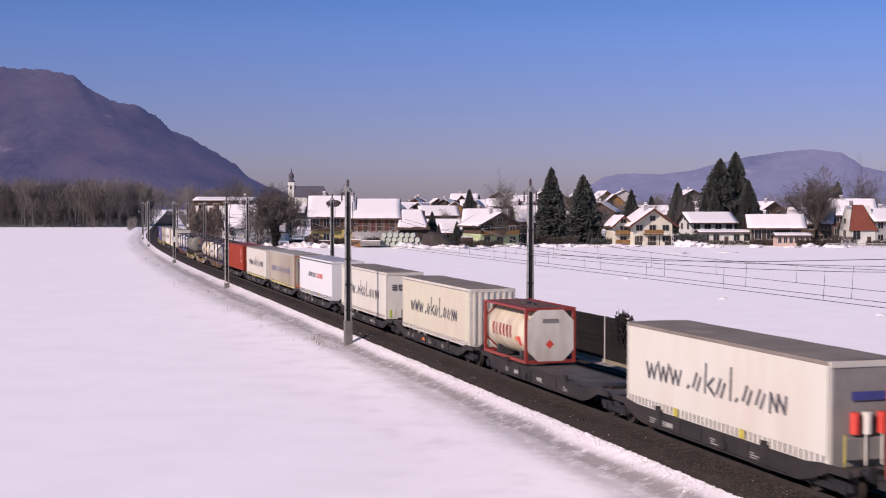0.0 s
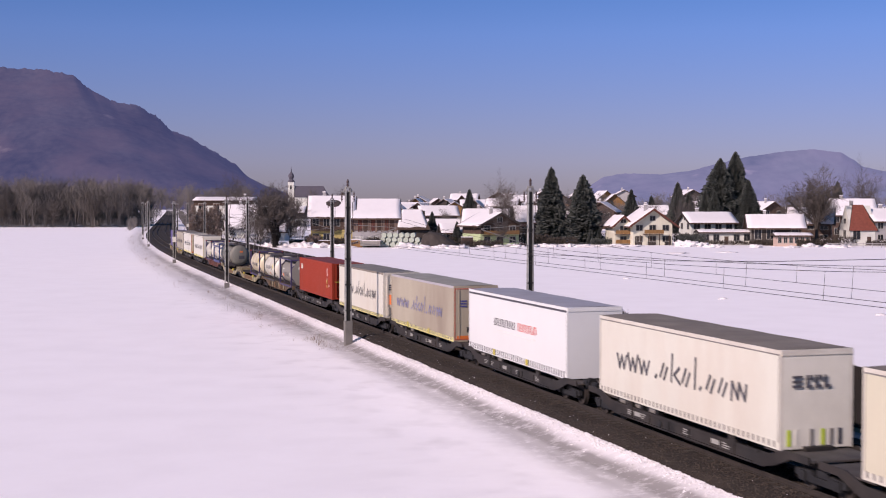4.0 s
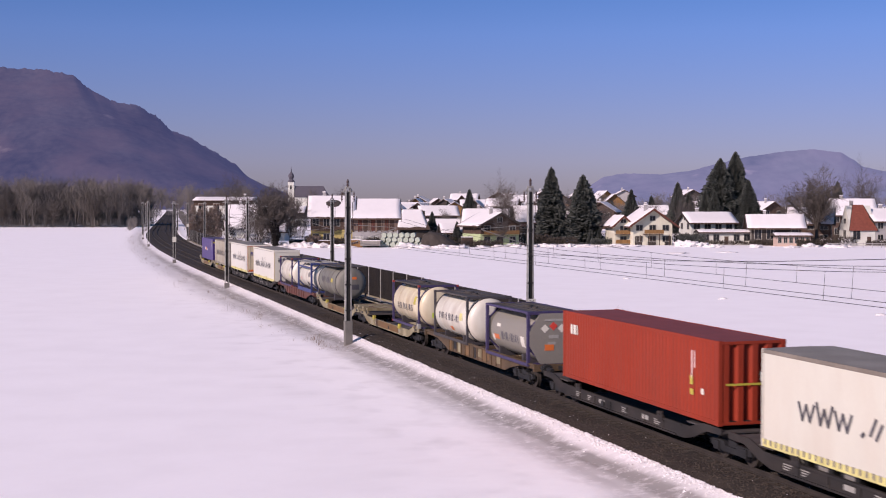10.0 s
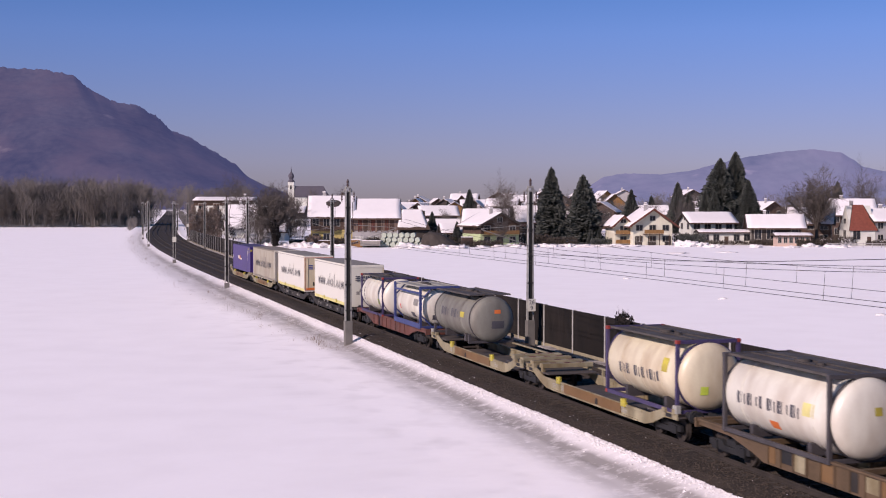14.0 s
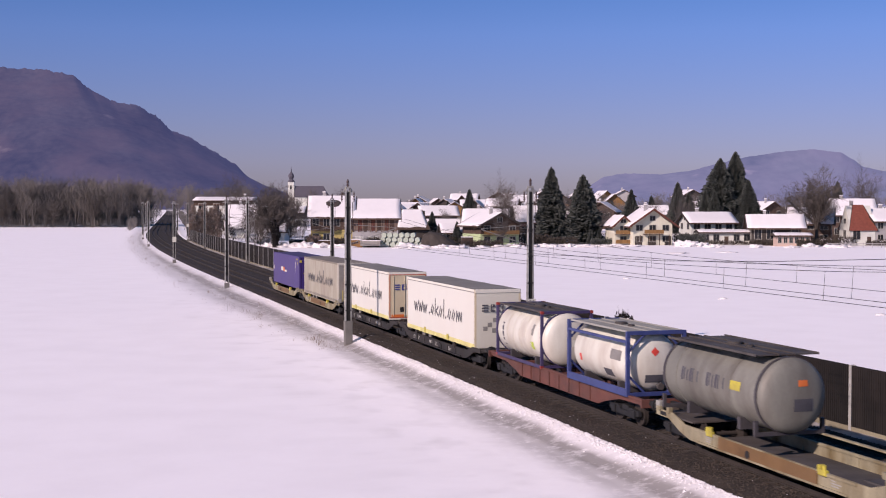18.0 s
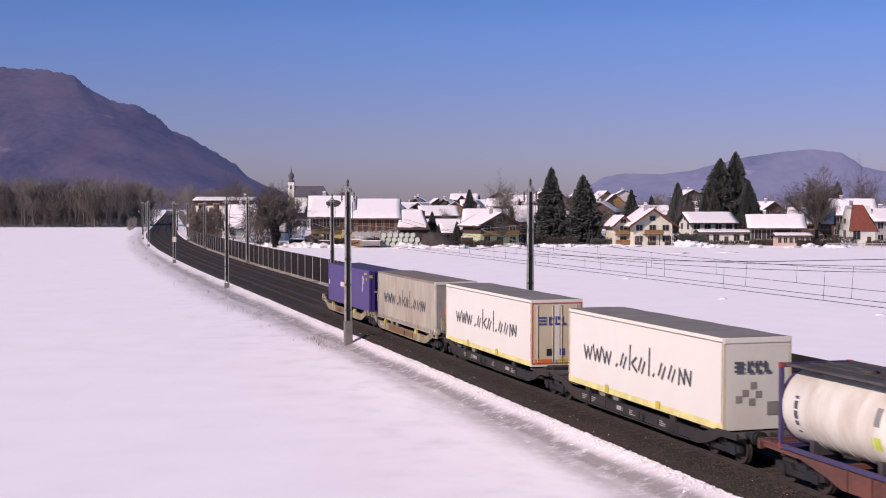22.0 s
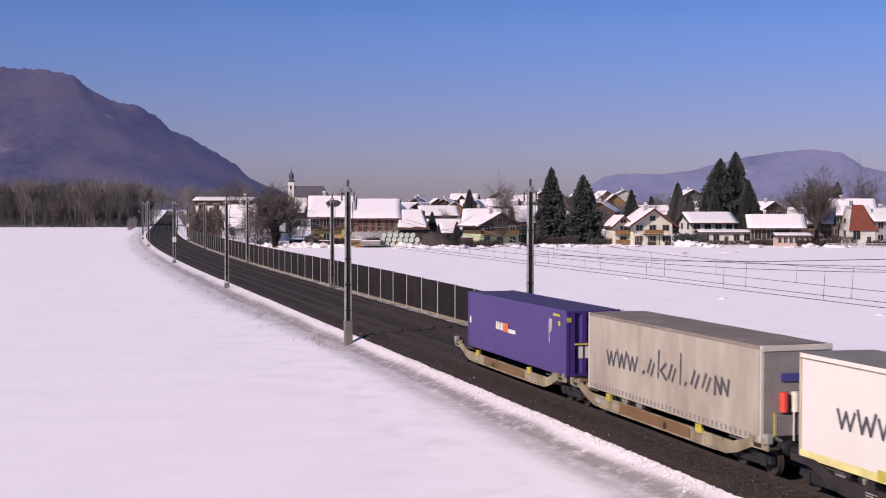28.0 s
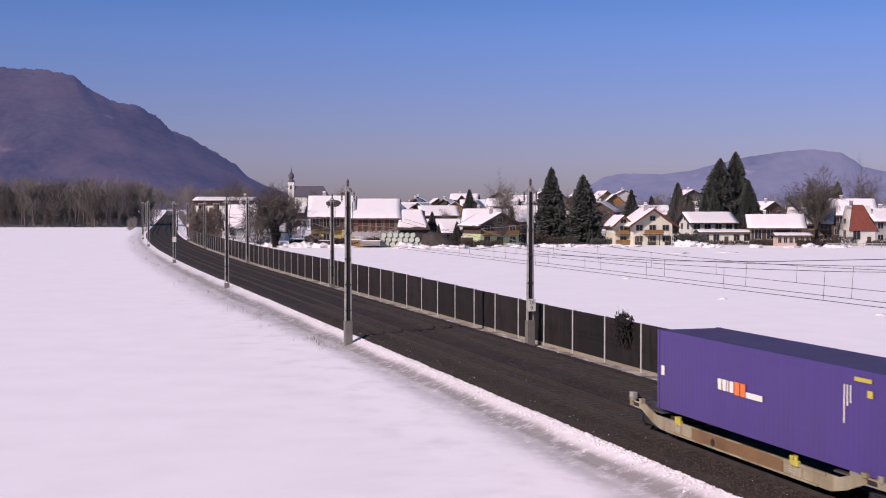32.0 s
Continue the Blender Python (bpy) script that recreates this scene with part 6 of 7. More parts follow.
    if chimney is not None:
        bm = B()
        cx = -hx + L * chimney
        box(bm, cx - 0.35, cx + 0.35, 0.5, 1.2, ridge - 0.9, ridge + 1.1)
        ch = part("chimney", bm, GREYRENDER, h)
        bm = B()
        box(bm, cx - 0.42, cx + 0.42, 0.43, 1.27, ridge + 1.1, ridge + 1.35, 0.08)
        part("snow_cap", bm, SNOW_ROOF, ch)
    return h


# front row along the field
farm = house(-30.2 + 4.2, 307, -1.0, 3, 9.6, 12, 7.3, 11.6, YELLOWWALL, "yellow farmhouse with snowy roof at the field edge", WOODWALL, cols=4, balcony=(("s", 3.9, -4.5, 1.2, 1.0),), rail=WOODWALL)
barn = house(-16.0, 307, -1.0, 3, 10.4, 12, 7.0, 10.9, GREYRENDER, "brown timber barn over a grey stone base", WOODWALL, cols=0, gable_cols=0, chimney=None, door=False, kind="barn")
for i in range(24):
    bm = B()
    box(bm, -5.2 + i * 0.44, -5.2 + i * 0.44 + (0.3 if i % 2 else 0.38), -6.07, -6.0, 3.5 + 0.15 * (i % 3), 6.6)
    part("plank", bm, (WOODWALL, PLANK, REDBOARD, PLANK, WOODWALL, REDBOARD, PLANK)[(i * 3) % 7], barn)
for x0, x1 in ((-4.6, -2.6), (-1.6, 0.6), (1.6, 4.4)):
    bm = B()
    box(bm, x0, x1, -6.08, -6.0, -0.4, 2.6)
    part("barn_door", bm, GALV, barn)
house(-7.9, 330, -0.9, 5, 6.6, 8, 4.4, 8.2, DARKWOOD, "low dark shed under thick snow", cols=0, gable_cols=0, chimney=None, door=False, kind="shed", hip=1.6)
house(0.5, 345, -0.8, 0, 10, 7, 3.6, 5.6, WHITEWALL, "long low outbuilding with snowy roof", cols=3, storeys=1, gable_cols=1, chimney=None, kind="outbuilding")
house(2.8, 322, -1.0, 8, 6.0, 6, 3.2, 4.9, WHITEWALL, "small white garden house under snow", cols=2, storeys=1, gable_cols=1, chimney=None, kind="garden_house")
house(11.4, 314, -1.0, 113, 10.5, 10.0, 5.2, 7.8, GREENWALL, "pale green house with brown boarded upper floor and balcony", WOODWALL, cols=3, balcony=(("w", 2.7, -4.6, 4.6, 1.2),), over=1.2)
house(11.5, 345, -0.8, -6, 11.0, 9, 5.4, 8.3, WOODWALL, "brown house behind with wide snowy roof", cols=4)
house(24.0, 340, -0.9, 4, 10.0, 9, 5.6, 9.2, DARKWOOD, "dark timber house under snow between trees", cols=3)
chalet = house(50.0, 321, -1.0, 97, 11.0, 9.8, 5.3, 8.7, CREAMWALL, "cream chalet with honey-coloured wooden balconies", cols=0, gable_cols=3,
               balcony=(("w", 2.75, -2.4, 2.4, 1.5),), over=1.4, roof=WOODWALL, boards=REDBOARD)
house(43.4, 322.5, -1.0, 97, 9.0, 4.4, 5.0, 7.0, CREAMWALL, "cream side wing of a chalet with honey-coloured balconies", cols=0, gable_cols=1, chimney=None,
      balcony=(("w", 2.6, -2.1, 2.1, 1.1), ("w", 0.3, -2.1, 2.1, 1.1)), over=0.9, boards=REDBOARD, kind="house_wing")
for y0, y1 in ((-4.6, -3.0), (-0.9, 1.1), (2.6, 4.4)):  # dark plates painted in for the shade of deep porch openings
    bm = B()
    box(bm, -5.56, -5.5, y0, y1, -0.2, 2.2)
    part("porch_opening", bm, DARKWOOD, chalet)
for y in (-3.6, -1.2, 1.2, 3.6):
    bm = B()
    box(bm, -7.45, -7.3, y - 0.08, y + 0.08, -0.3, 2.6)
    part("balcony_post", bm, WOODWALL, chalet)
house(67.4, 334, -1.0, 10, 11.4, 9.0, 5.5, 7.7, WHITEWALL, "white house with long snowy roof", cols=4, gable_cols=2, over=1.0, upper=WHITEWALL)
house(69.4, 322, -1.0, -2, 12.4, 6.0, 3.0, 3.4, WHITEWALL, "flat-roofed white annex with wide windows", cols=5, storeys=1, gable_cols=1, chimney=None, over=0.7, kind="annex")
house(80.5, 317, -1.0, -8, 11.5, 9.0, 4.7, 7.2, DARKWOOD, "low brown house with broad snowy roof", cols=4, storeys=1, gable_cols=2, over=1.3)
house(82.6, 309, -1.0, -4, 7.8, 5.0, 2.5, 2.9, PINKWALL, "low pinkish carport with flat roof", cols=6, door=False, storeys=1, gable_cols=0, chimney=None, over=0.6, kind="carport")
house(93.0, 330, -1.0, -18, 10.0, 9.0, 5.4, 8.8, WOODWALL, "brown timber house with snowy roof", cols=3, gable_cols=2, balcony=(("w", 3.0, -3.0, 3.0, 1.1),))
house(101.6, 320, -1.0, 3, 6.2, 7.4, 4.2, 9.6, WHITEWALL, "white house with steep bare red roof", cols=2, storeys=1, gable_cols=1, roof=REDTILE, bare=True, over=0.4, hip=2.2)
house(110.5, 322, -1.0, 5, 12.0, 10.0, 6.0, 8.6, GREYRENDER, "grey house with rows of windows under snow", cols=5, gable_cols=2)
house(116.0, 372, -0.7, -4, 12.0, 10.0, 7.0, 11.0, WOODWALL, "large brown house with snowy roof", cols=5)
# second row and the village behind
R = random.Random(7)
FAR = [ (-20, 560, 14, 7, 8.6, GREYRENDER), (-13, 585, 12, 6.5, 8.8, DARKWOOD), (2, 600, 12, 6.6, 9.4, YELLOWWALL),
       (-31, 620, 13, 7, 9, DARKWOOD), (14, 560, 12, 6.5, 9.2, WOODWALL), (25, 545, 12, 6.8, 9.6, WHITEWALL), (36, 600, 14, 7, 9.5, WOODWALL), (38, 520, 12, 5.5, 8.0, GREYRENDER),
       (56, 455, 12, 6.0, 9.0, WOODWALL), (62, 520, 13, 5.0, 7.6, GREYRENDER), (72, 450, 11, 5.0, 7.6, DARKWOOD), (98, 500, 12, 5.0, 7.6, DARKWOOD),
       (118, 480, 12, 5.0, 7.8, WOODWALL), (124, 420, 12, 6.0, 9.4, WOODWALL),
       (48, 640, 14, 7, 10, WHITEWALL), (70, 660, 13, 7, 10, DARKWOOD), (95, 690, 14, 7, 10, GREYRENDER), (120, 640, 14, 7, 10, YELLOWWALL), (-50, 640, 14, 7, 9, WOODWALL),
       (-70, 600, 13, 6.5, 9, WHITEWALL), (-12, 700, 14, 7, 10, WOODWALL), (12, 720, 14, 7, 10, GREYRENDER), (30, 690, 13, 7, 10, DARKWOOD), (-2, 480, 13, 5.5, 8.5, DARKWOOD),
       (16, 452, 11, 5.0, 8.0, WHITEWALL), (-250, 690, 18, 8, 12, WHITEWALL), (-228, 720, 16, 8, 12, GREYRENDER), (-205, 705, 15, 8, 11.5, WHITEWALL)]
RF = random.Random(5)
for row, (y0, off) in enumerate(((555, 0.0), (640, 5.5))):  # rows of chalets with dark gables to the south
    for i in range(12):
        if (i * 7 + row * 3) % 9 == 0:
            continue
        x, y = (-54 + i * 11.5 + off + RF.uniform(-1.5, 1.5)), y0 + RF.uniform(-14, 14)
        w = RF.uniform(8.5, 11.0)
        s_, w_ = off_line(x, y)
        house(x, y, ground_z(s_, w_), RF.uniform(74, 106), w * 1.15, w, RF.uniform(5.0, 6.2), RF.uniform(8.6, 10.0), RF.choice((WHITEWALL, CREAMWALL, GREYRENDER, DARKWOOD, YELLOWWALL)),
              "far chalet with dark timber gable and snowy roof", RF.choice((DARKWOOD, WOODWALL, DARKWOOD, OCHREWOOD)), cols=3, gable_cols=3, over=1.3, snow=0.14, far=True,
              balcony=(("w", 2.9, -w * 0.45, w * 0.45, 1.2),), chimney=0.3 if i % 3 == 0 else None)
for x, y, w, e, r, wall in FAR:
    s_, w_ = off_line(x, y)
    house(x, y, ground_z(s_, w_), R.choice((R.uniform(-12, 12), R.uniform(70, 110), R.uniform(60, 120))), w, w * 0.8, e, r, wall, "far village house with white snowy roof", R.choice((None, DARKWOOD, WOODWALL)),
          cols=3, gable_cols=2, over=1.0, far=True)


hall = house(-71.5, 432, -1.0, 0, 19.5, 12, 11.2, 12.2, WHITEWALL, "long white hall with flat snowy roof", cols=4, storeys=2, gable_cols=0, chimney=0.8, over=0.6, far=True, kind="hall")
bm = B()
box(bm, -9.8, 9.8, -6.06, -6.0, 9.6, 11.0)
part("brown_band", bm, WOODWALL, hall, "brown board band under the roof")


house(-58.5, 392, -1.0, 2, 11.5, 13, 3.2, 9.6, WHITEWALL, "house with one wide snowy roof behind bare trees", cols=3, storeys=1, gable_cols=1, over=0.8)
house(-47.0, 362, -1.0, -4, 7.5, 8, 2.6, 5.4, WHITEWALL, "low outbuilding under snow behind a bare tree", cols=2, storeys=1, gable_cols=0, chimney=None, door=False, over=0.6, kind="outbuilding")


def church(x, y, z):
    c = thing("church", "white church with dark onion spire and long dark roof", "church", m=pose(x, y, z, 0, 0, 0))
    bm = B()
    box(bm, -2.1, 2.1, -2.1, 2.1, -1, 21.5, 0.15)
    tw = part("tower", bm, WHITEWALL, c)
    for zz in (8.5, 16.5):
        window(tw, 0, -2.1, zz, 1.1, 2.6, "s")
    bm = B()
    rows = [(21.5, 2.6), (22.0, 2.4), (23.0, 1.7), (23.6, 1.3), (24.4, 1.8), (25.4, 2.1), (26.4, 1.9), (27.6, 1.1), (28.6, 0.5), (30.5, 0.2), (32.5, 0.05)]
    prev = None
    for zz, r in rows:
        ring = [bm.verts.new((r * math.cos(a), r * math.sin(a), zz)) for a in (math.pi * (0.125 + 0.25 * i) for i in range(8))]
        if prev:
            for i in range(8):
                bm.faces.new((prev[i], prev[(i + 1) % 8], ring[(i + 1) % 8], ring[i]))
        prev = ring
    part("spire", bm, DARKTILE, c, "dark onion-shaped spire")
    bm = B()
    prism(bm, [(3, 0), (24, 0), (24, 11), (3, 11)], -5, 5)
    part("nave", bm, WHITEWALL, c)
    bm = B()
    for sgn in (-1, 1):
        slab(bm, [(2.5, sgn * 6, 11.5), (26, sgn * 6, 11.5), (22, 0, 18.8), (2.5, 0, 18.8)], 0.3)
    part("nave_roof", bm, DARKTILE, c, "dark steep tiled roof")


church(-104.5, 900, 3.5)

# wrapped bales, dark heap and ploughed snow at the edge of the field
bm = B()
tube(bm, (0, 0, 0.6), (0, 1.2, 0.6), 0.6, seg=16)
bmesh.ops.bevel(bm, geom=[e for e in bm.edges if len(e.link_faces) == 2 and e.calc_face_angle(0) > 1.0], offset=0.12, segments=2, affect="EDGES")
BALE = mesh_of("hay_bale", bm, WRAP)
for r_ in range(3):
    for i in range(8 - r_):
        b = new("hay_bale", BALE)
        b.matrix_world = pose(-14.2 + i * 1.33 + r_ * 0.3, 299.4 + r_ * 0.4, -1.0 + r_ * 1.1, 0, 0, -14 + 5 * ((i * 5) % 3))
        tagged(b, "round bale in pale green plastic wrap, stacked", "bale", "wrapped bales")


def heap(name, x, y, z, rx, ry, h, material, label, category, seed, rough=0.25, lean=0.0):
    bm = bmesh.new()
    bmesh.ops.create_icosphere(bm, subdivisions=4, radius=1.0)
    for v in bm.verts:
        n_ = 1 + rough * noise.noise(v.co * 2.2 + Vector((seed, 0, 0))) + rough * 0.5 * noise.noise(v.co * 6 + Vector((seed, 4, 0)))
        v.co = Vector((v.co.x * rx * n_, v.co.y * ry * n_, max(-0.15, v.co.z) * h * n_ * (1 + lean * v.co.x)))
    ob = part(name, bm, material, smooth=True)
    ob.matrix_world = pose(x, y, z)
    return tagged(ob, label, category)


for x, y, rx, h in ((28.6, 132.8, 0.5, 0.16), (38.0, 113.0, 0.45, 0.14), (24.0, 170.0, 0.5, 0.15), (52.0, 190.0, 0.6, 0.2), (47.0, 262.0, 2.5, 0.25), (58.0, 266.0, 2.0, 0.22)):
    heap("snow_lump", x, y, ground_z(*off_line(x, y)), rx, rx * 0.8, h, SNOW_BANK, "small snow lump lying on the field", "snow lump", x, 0.4)
heap("silage_heap", -0.8, 300, -1.0, 4.6, 3.0, 3.2, DARKWOOD, "dark covered silage heap beside the bales", "heap", 3, 0.1, -0.55)
for i, (x, y, rx, h) in enumerate(((-36, 300, 2.6, 1.2), (-32, 299, 2.2, 1.5), (-28, 298, 2.8, 1.1), (-23.5, 297, 2.4, 0.9), (-8, 294, 2.6, 1.3), (-4.5, 293, 2.0, 0.9), (0.5, 292.5, 2.3, 1.1),
                                   (3.6, 292, 1.4, 0.8), (57.5, 306, 2.4, 1.6), (60.2, 306, 1.6, 1.1), (90, 298, 2.2, 0.9), (-39.5, 301, 2.4, 1.0))):
    heap("snow_heap", x, y, -1.02, rx * 1.15, 1.6, h * 0.75, SNOW_BANK, "heap of ploughed snow at the field edge", "snow heap", i * 3.1, 0.8)


R = random.Random(91)
for i in range(26):
    x = (4.5 + i * 2.1 + R.uniform(-0.8, 0.8)) if i < 20 else (64 + (i - 20) * 7.5 + R.uniform(-2, 2))
    heap("snow_heap", x, 303 + R.uniform(-3, 2) - (3 if i >= 20 else 0), -1.02, R.uniform(1.0, 2.2), R.uniform(0.7, 1.3), R.uniform(0.35, 0.8), SNOW_BANK, "rough snow heap along the edge of the field", "snow heap", i * 1.7, 0.7)


# ---------------------------------------------------------------- trees
def bare_tree(seed, height, spread, name="bare_tree", levels=3, twig=0.013, trunk_r=None, dense=1.0, bark=None, limbs=7):
    """A leafless tree: a tapered trunk, limbs and a haze of fine twigs."""
    r = random.Random(seed)
    wood, fine = B(), []
    trunk_r = trunk_r or height * 0.012

    def branch(p, d, length, rad, lev):
        n = 5 if lev == 0 else 4 if lev < 3 else 2
        for k in range(n):
            d = (d + Vector((r.gauss(0, 0.15), r.gauss(0, 0.15), r.gauss(0.05, 0.1)))).normalized()
            q = p + d * (length / n)
            r1 = rad * (1 - 0.6 / n)
            if lev <= 1:
                tube(wood, p, q, rad, r1, 5, caps=False)
            else:
                fine.append((p, q, max(rad, twig), max(r1, twig * 0.8)))
            p, rad = q, r1
            if lev < levels:
                for j in range(1 if r.random() < 1.55 - dense else 2):
                    side = d.orthogonal().normalized()
                    side.rotate(Matrix.Rotation(r.random() * 6.283, 3, d))
                    branch(p, (d + side * r.uniform(0.45, 1.0)).normalized(), length * r.uniform(0.38, 0.6), max(rad * 0.5, 0.012), lev + 1)

    top, lean_ = height * r.uniform(0.24, 0.3), Vector((r.gauss(0, 0.02), r.gauss(0, 0.02), 0))
    tube(wood, (0, 0, -0.3), Vector((0, 0, top)) + lean_ * top, trunk_r * 1.15, trunk_r * 0.85, 8, caps=False)
    for i in range(limbs):
        a = i * 2.4 + r.gauss(0, 0.25)
        out = spread * (0.25 if i == 0 else r.uniform(0.45, 0.95))
        branch(Vector((0, 0, top * (1 if i == 0 else r.uniform(0.72, 1.0)))), Vector((math.cos(a) * out, math.sin(a) * out, 1)).normalized(), height * r.uniform(0.42, 0.58) * (1 if limbs == 7 else 0.84), trunk_r * r.uniform(0.4, 0.6), 0)
    vs, fs = [], []
    for p, q, r0, r1 in fine:
        d = (q - p).normalized()
        a = d.cross(Vector((0.31, 0.77, 0.55))).normalized()
        b = d.cross(a)
        k = len(vs)
        for c, rr in ((p, r0), (q, r1)):
            for u, v in ((1, 0), (-0.5, 0.866), (-0.5, -0.866)):
                vs.append(tuple(c + a * (u * rr) + b * (v * rr)))
        fs += [(k, k + 1, k + 4, k + 3), (k + 1, k + 2, k + 5, k + 4), (k + 2, k, k + 3, k + 5)]
    t = thing(name, "leafless brown tree with a fine bare crown", "tree", "bare trees")
    part("trunk", wood, bark or BARK, t)
    me = bpy.data.meshes.new("crown")
    me.from_pydata(vs, [], fs)
    me.materials.append(TWIGS)
    cr = new("crown", me)
    cr.parent = t
    return t


def spruce(seed, height, radius, label="tall dark green spruce with drooping boughs"):
    r = random.Random(seed)
    t = thing("spruce_tree", label, "tree", "spruces")
    bm = B()
    tube(bm, (0, 0, -0.3), (0, 0, height * 0.96), height * 0.016, 0.03, 8, caps=False)
    part("trunk", bm, BARK, t)
    vs, fs = [], []
    n = int(430 * height * (radius / 4) ** 1.2)
    for i in range(n):
        f = 0.05 + 0.95 * (1 - (1 - r.random()) ** 0.62)  # more boughs low down than at the tip
        a = r.random() * 2 * math.pi
        z = height * f
        reach = radius * (1 - f) ** 0.80 * (0.74 + 0.55 * min(1, f * 2.4)) + 0.08
        reach *= 1 + 0.34 * noise.noise((math.cos(a) * 1.6, math.sin(a) * 1.6, z * 0.5 + seed * 9)) + 0.26 * noise.noise((math.cos(a) * 5, math.sin(a) * 5, z * 1.9 + seed))
        ln = reach * (1.1 - 0.85 * r.random() ** 1.3)
        droop = r.uniform(0.1, 0.4)
        c = Vector((math.cos(a) * ln, math.sin(a) * ln, min(height, z - droop * ln * 0.5 + r.gauss(0, 0.12))))
        out = Vector((math.cos(a), math.sin(a), -droop))
        side = Vector((-math.sin(a), math.cos(a), r.gauss(0, 0.2)))
        wd = (0.16 + 0.07 * reach) * r.uniform(0.6, 1.3)
        k = len(vs)
        vs += [tuple(c - out * 0.3), tuple(c + side * wd + Vector((0, 0, -0.1))), tuple(c + out * (0.3 + 0.14 * reach * r.random())), tuple(c - side * wd + Vector((0, 0, -0.1))),
               tuple(c + out * 0.1 + Vector((0, 0, -0.35 - 0.35 * r.random())))]
        fs += [(k, k + 1, k + 2), (k, k + 2, k + 3), (k, k + 2, k + 4)]
    me = bpy.data.meshes.new("crown")
    me.from_pydata(vs, [], fs)
    me.materials.append(NEEDLES)
    cr = new("crown", me)
    cr.parent = t
    return t


def plant(t, x, y, z=None, scale=1.0, turn=0.0, copy=True):
    if z is None:
        z = ground_z(*off_line(x, y))
    m = Matrix.Translation((x, y, z)) @ Matrix.Rotation(turn, 4, "Z")
    if copy:
        t = copy_thing(t, m)
    else:
        t.matrix_basis = m
    t.scale = (scale, scale, scale * 1.0)
    return t


sp = spruce(1, 19.4, 3.7)
plant(sp, 27.4, 330, -1.0, copy=False)
plant(spruce(2, 17.4, 4.3), 35.2, 328, -1.0, copy=False)
big = spruce(3, 25.4, 5.7)
plant(big, 90.6, 405, copy=False)
plant(spruce(4, 23.4, 6.4), 85.2, 402, copy=False)
plant(big, 88.0, 412, None, 0.84, 1.0)
plant(big, 93.0, 398, None, 0.66, 2.2)
plant(big, 82.4, 396, None, 0.52, 3.2)
for x, y, k in ((93.5, 412, 0.9), (80, 398, 0.62), (75.5, 420, 0.72), (72.6, 405, 0.6), (78.0, 415, 0.58), (62, 430, 0.62)):
    plant(sp, x, y, None, k * 1.15, x)
for x, y, k in ((10.5, 520, 0.75), (8.8, 470, 0.5), (-2.8, 335, 0.42), (3.4, 318, 0.3), (145, 480, 0.8), (36.4, 322, 0.2), (38.5, 322, 0.2), (-110, 690, 0.7), (45, 560, 0.6)):
    plant(sp, x, y, None, k, x)

# paler and greyer than TWIGS: distance haze is mixed into the colour
FARTWIGS = mat("distant_bare_branches", (0.14, 0.124, 0.118), 0.95, 0, 0.25, 0.05, 0.6, 0, island=False)


def wood(name, stand, material, label, lift=0.0):
    """Many leafless trees that nobody could count, in one mesh. stand: x, y, scale and turn of each."""
    kinds = []
    for seed in range(6):
        r = random.Random(300 + seed)
        segs = []

        def grow(p, d, length, rad, lev):
            q = p + d * length
            segs.append((p, q, max(rad, 0.026), max(rad * 0.6, 0.02)))
            if lev >= 4:
                return
            for j in range(r.choice((3, 4, 5)) if lev else 9):
                side = Vector((r.gauss(0, 1), r.gauss(0, 1), r.uniform(0.1, 0.9))).normalized()
                nd = (d * r.uniform(0.6, 1.0) + side * r.uniform(0.5, 1.0) + Vector((0, 0, 0.1))).normalized()
                grow(p.lerp(q, r.uniform(0.25, 1.0)), nd, length * (r.uniform(0.5, 0.75) if lev else r.uniform(0.28, 0.5)), rad * 0.45, lev + 1)

        grow(Vector((0, 0, -0.3)), Vector((r.gauss(0, 0.05), r.gauss(0, 0.05), 1)).normalized(), r.uniform(12, 14), 0.16, 0)
        vs, fs = [], []
        for p, q, r0, r1 in segs:
            d = (q - p).normalized()
            a = d.cross(Vector((0.31, 0.77, 0.55))).normalized()
            b = d.cross(a)
            k = len(vs)
            for c, rr in ((p, r0), (q, r1)):
                for u, v in ((1, 0), (-0.5, 0.866), (-0.5, -0.866)):
                    vs.append(tuple(c + a * (u * rr) + b * (v * rr)))
            fs += [(k, k + 1, k + 4, k + 3), (k + 1, k + 2, k + 5, k + 4), (k + 2, k, k + 3, k + 5)]
        kinds.append((np.array(vs), np.array(fs)))
    all_v, all_f, n = [], [], 0
    for i, (x, y, k, turn) in enumerate(stand):
        v, f = kinds[i % 6]
        c, s = math.cos(turn), math.sin(turn)
        rot = np.array(((c, -s, 0), (s, c, 0), (0, 0, 1)))
        all_v.append(v @ rot.T * k + np.array((x, y, -1.0 + (ground_z(*off_line(x, y)) + 0.9 if lift else 0.0))))
        all_f.append(f + n)
        n += len(v)
    me = bpy.data.meshes.new(name)
    me.from_pydata(np.concatenate(all_v).tolist(), [], np.concatenate(all_f).tolist())
    me.materials.append(material)
    return tagged(new(name, me), label, "wood", kind="stuff")


T = [bare_tree(11, 19, 0.5, dense=1.45), bare_tree(12, 17, 0.6, dense=1.5), bare_tree(13, 21, 0.45, dense=1.4), bare_tree(14, 15, 0.75, dense=1.5), bare_tree(15, 18, 0.65, dense=1.45)]
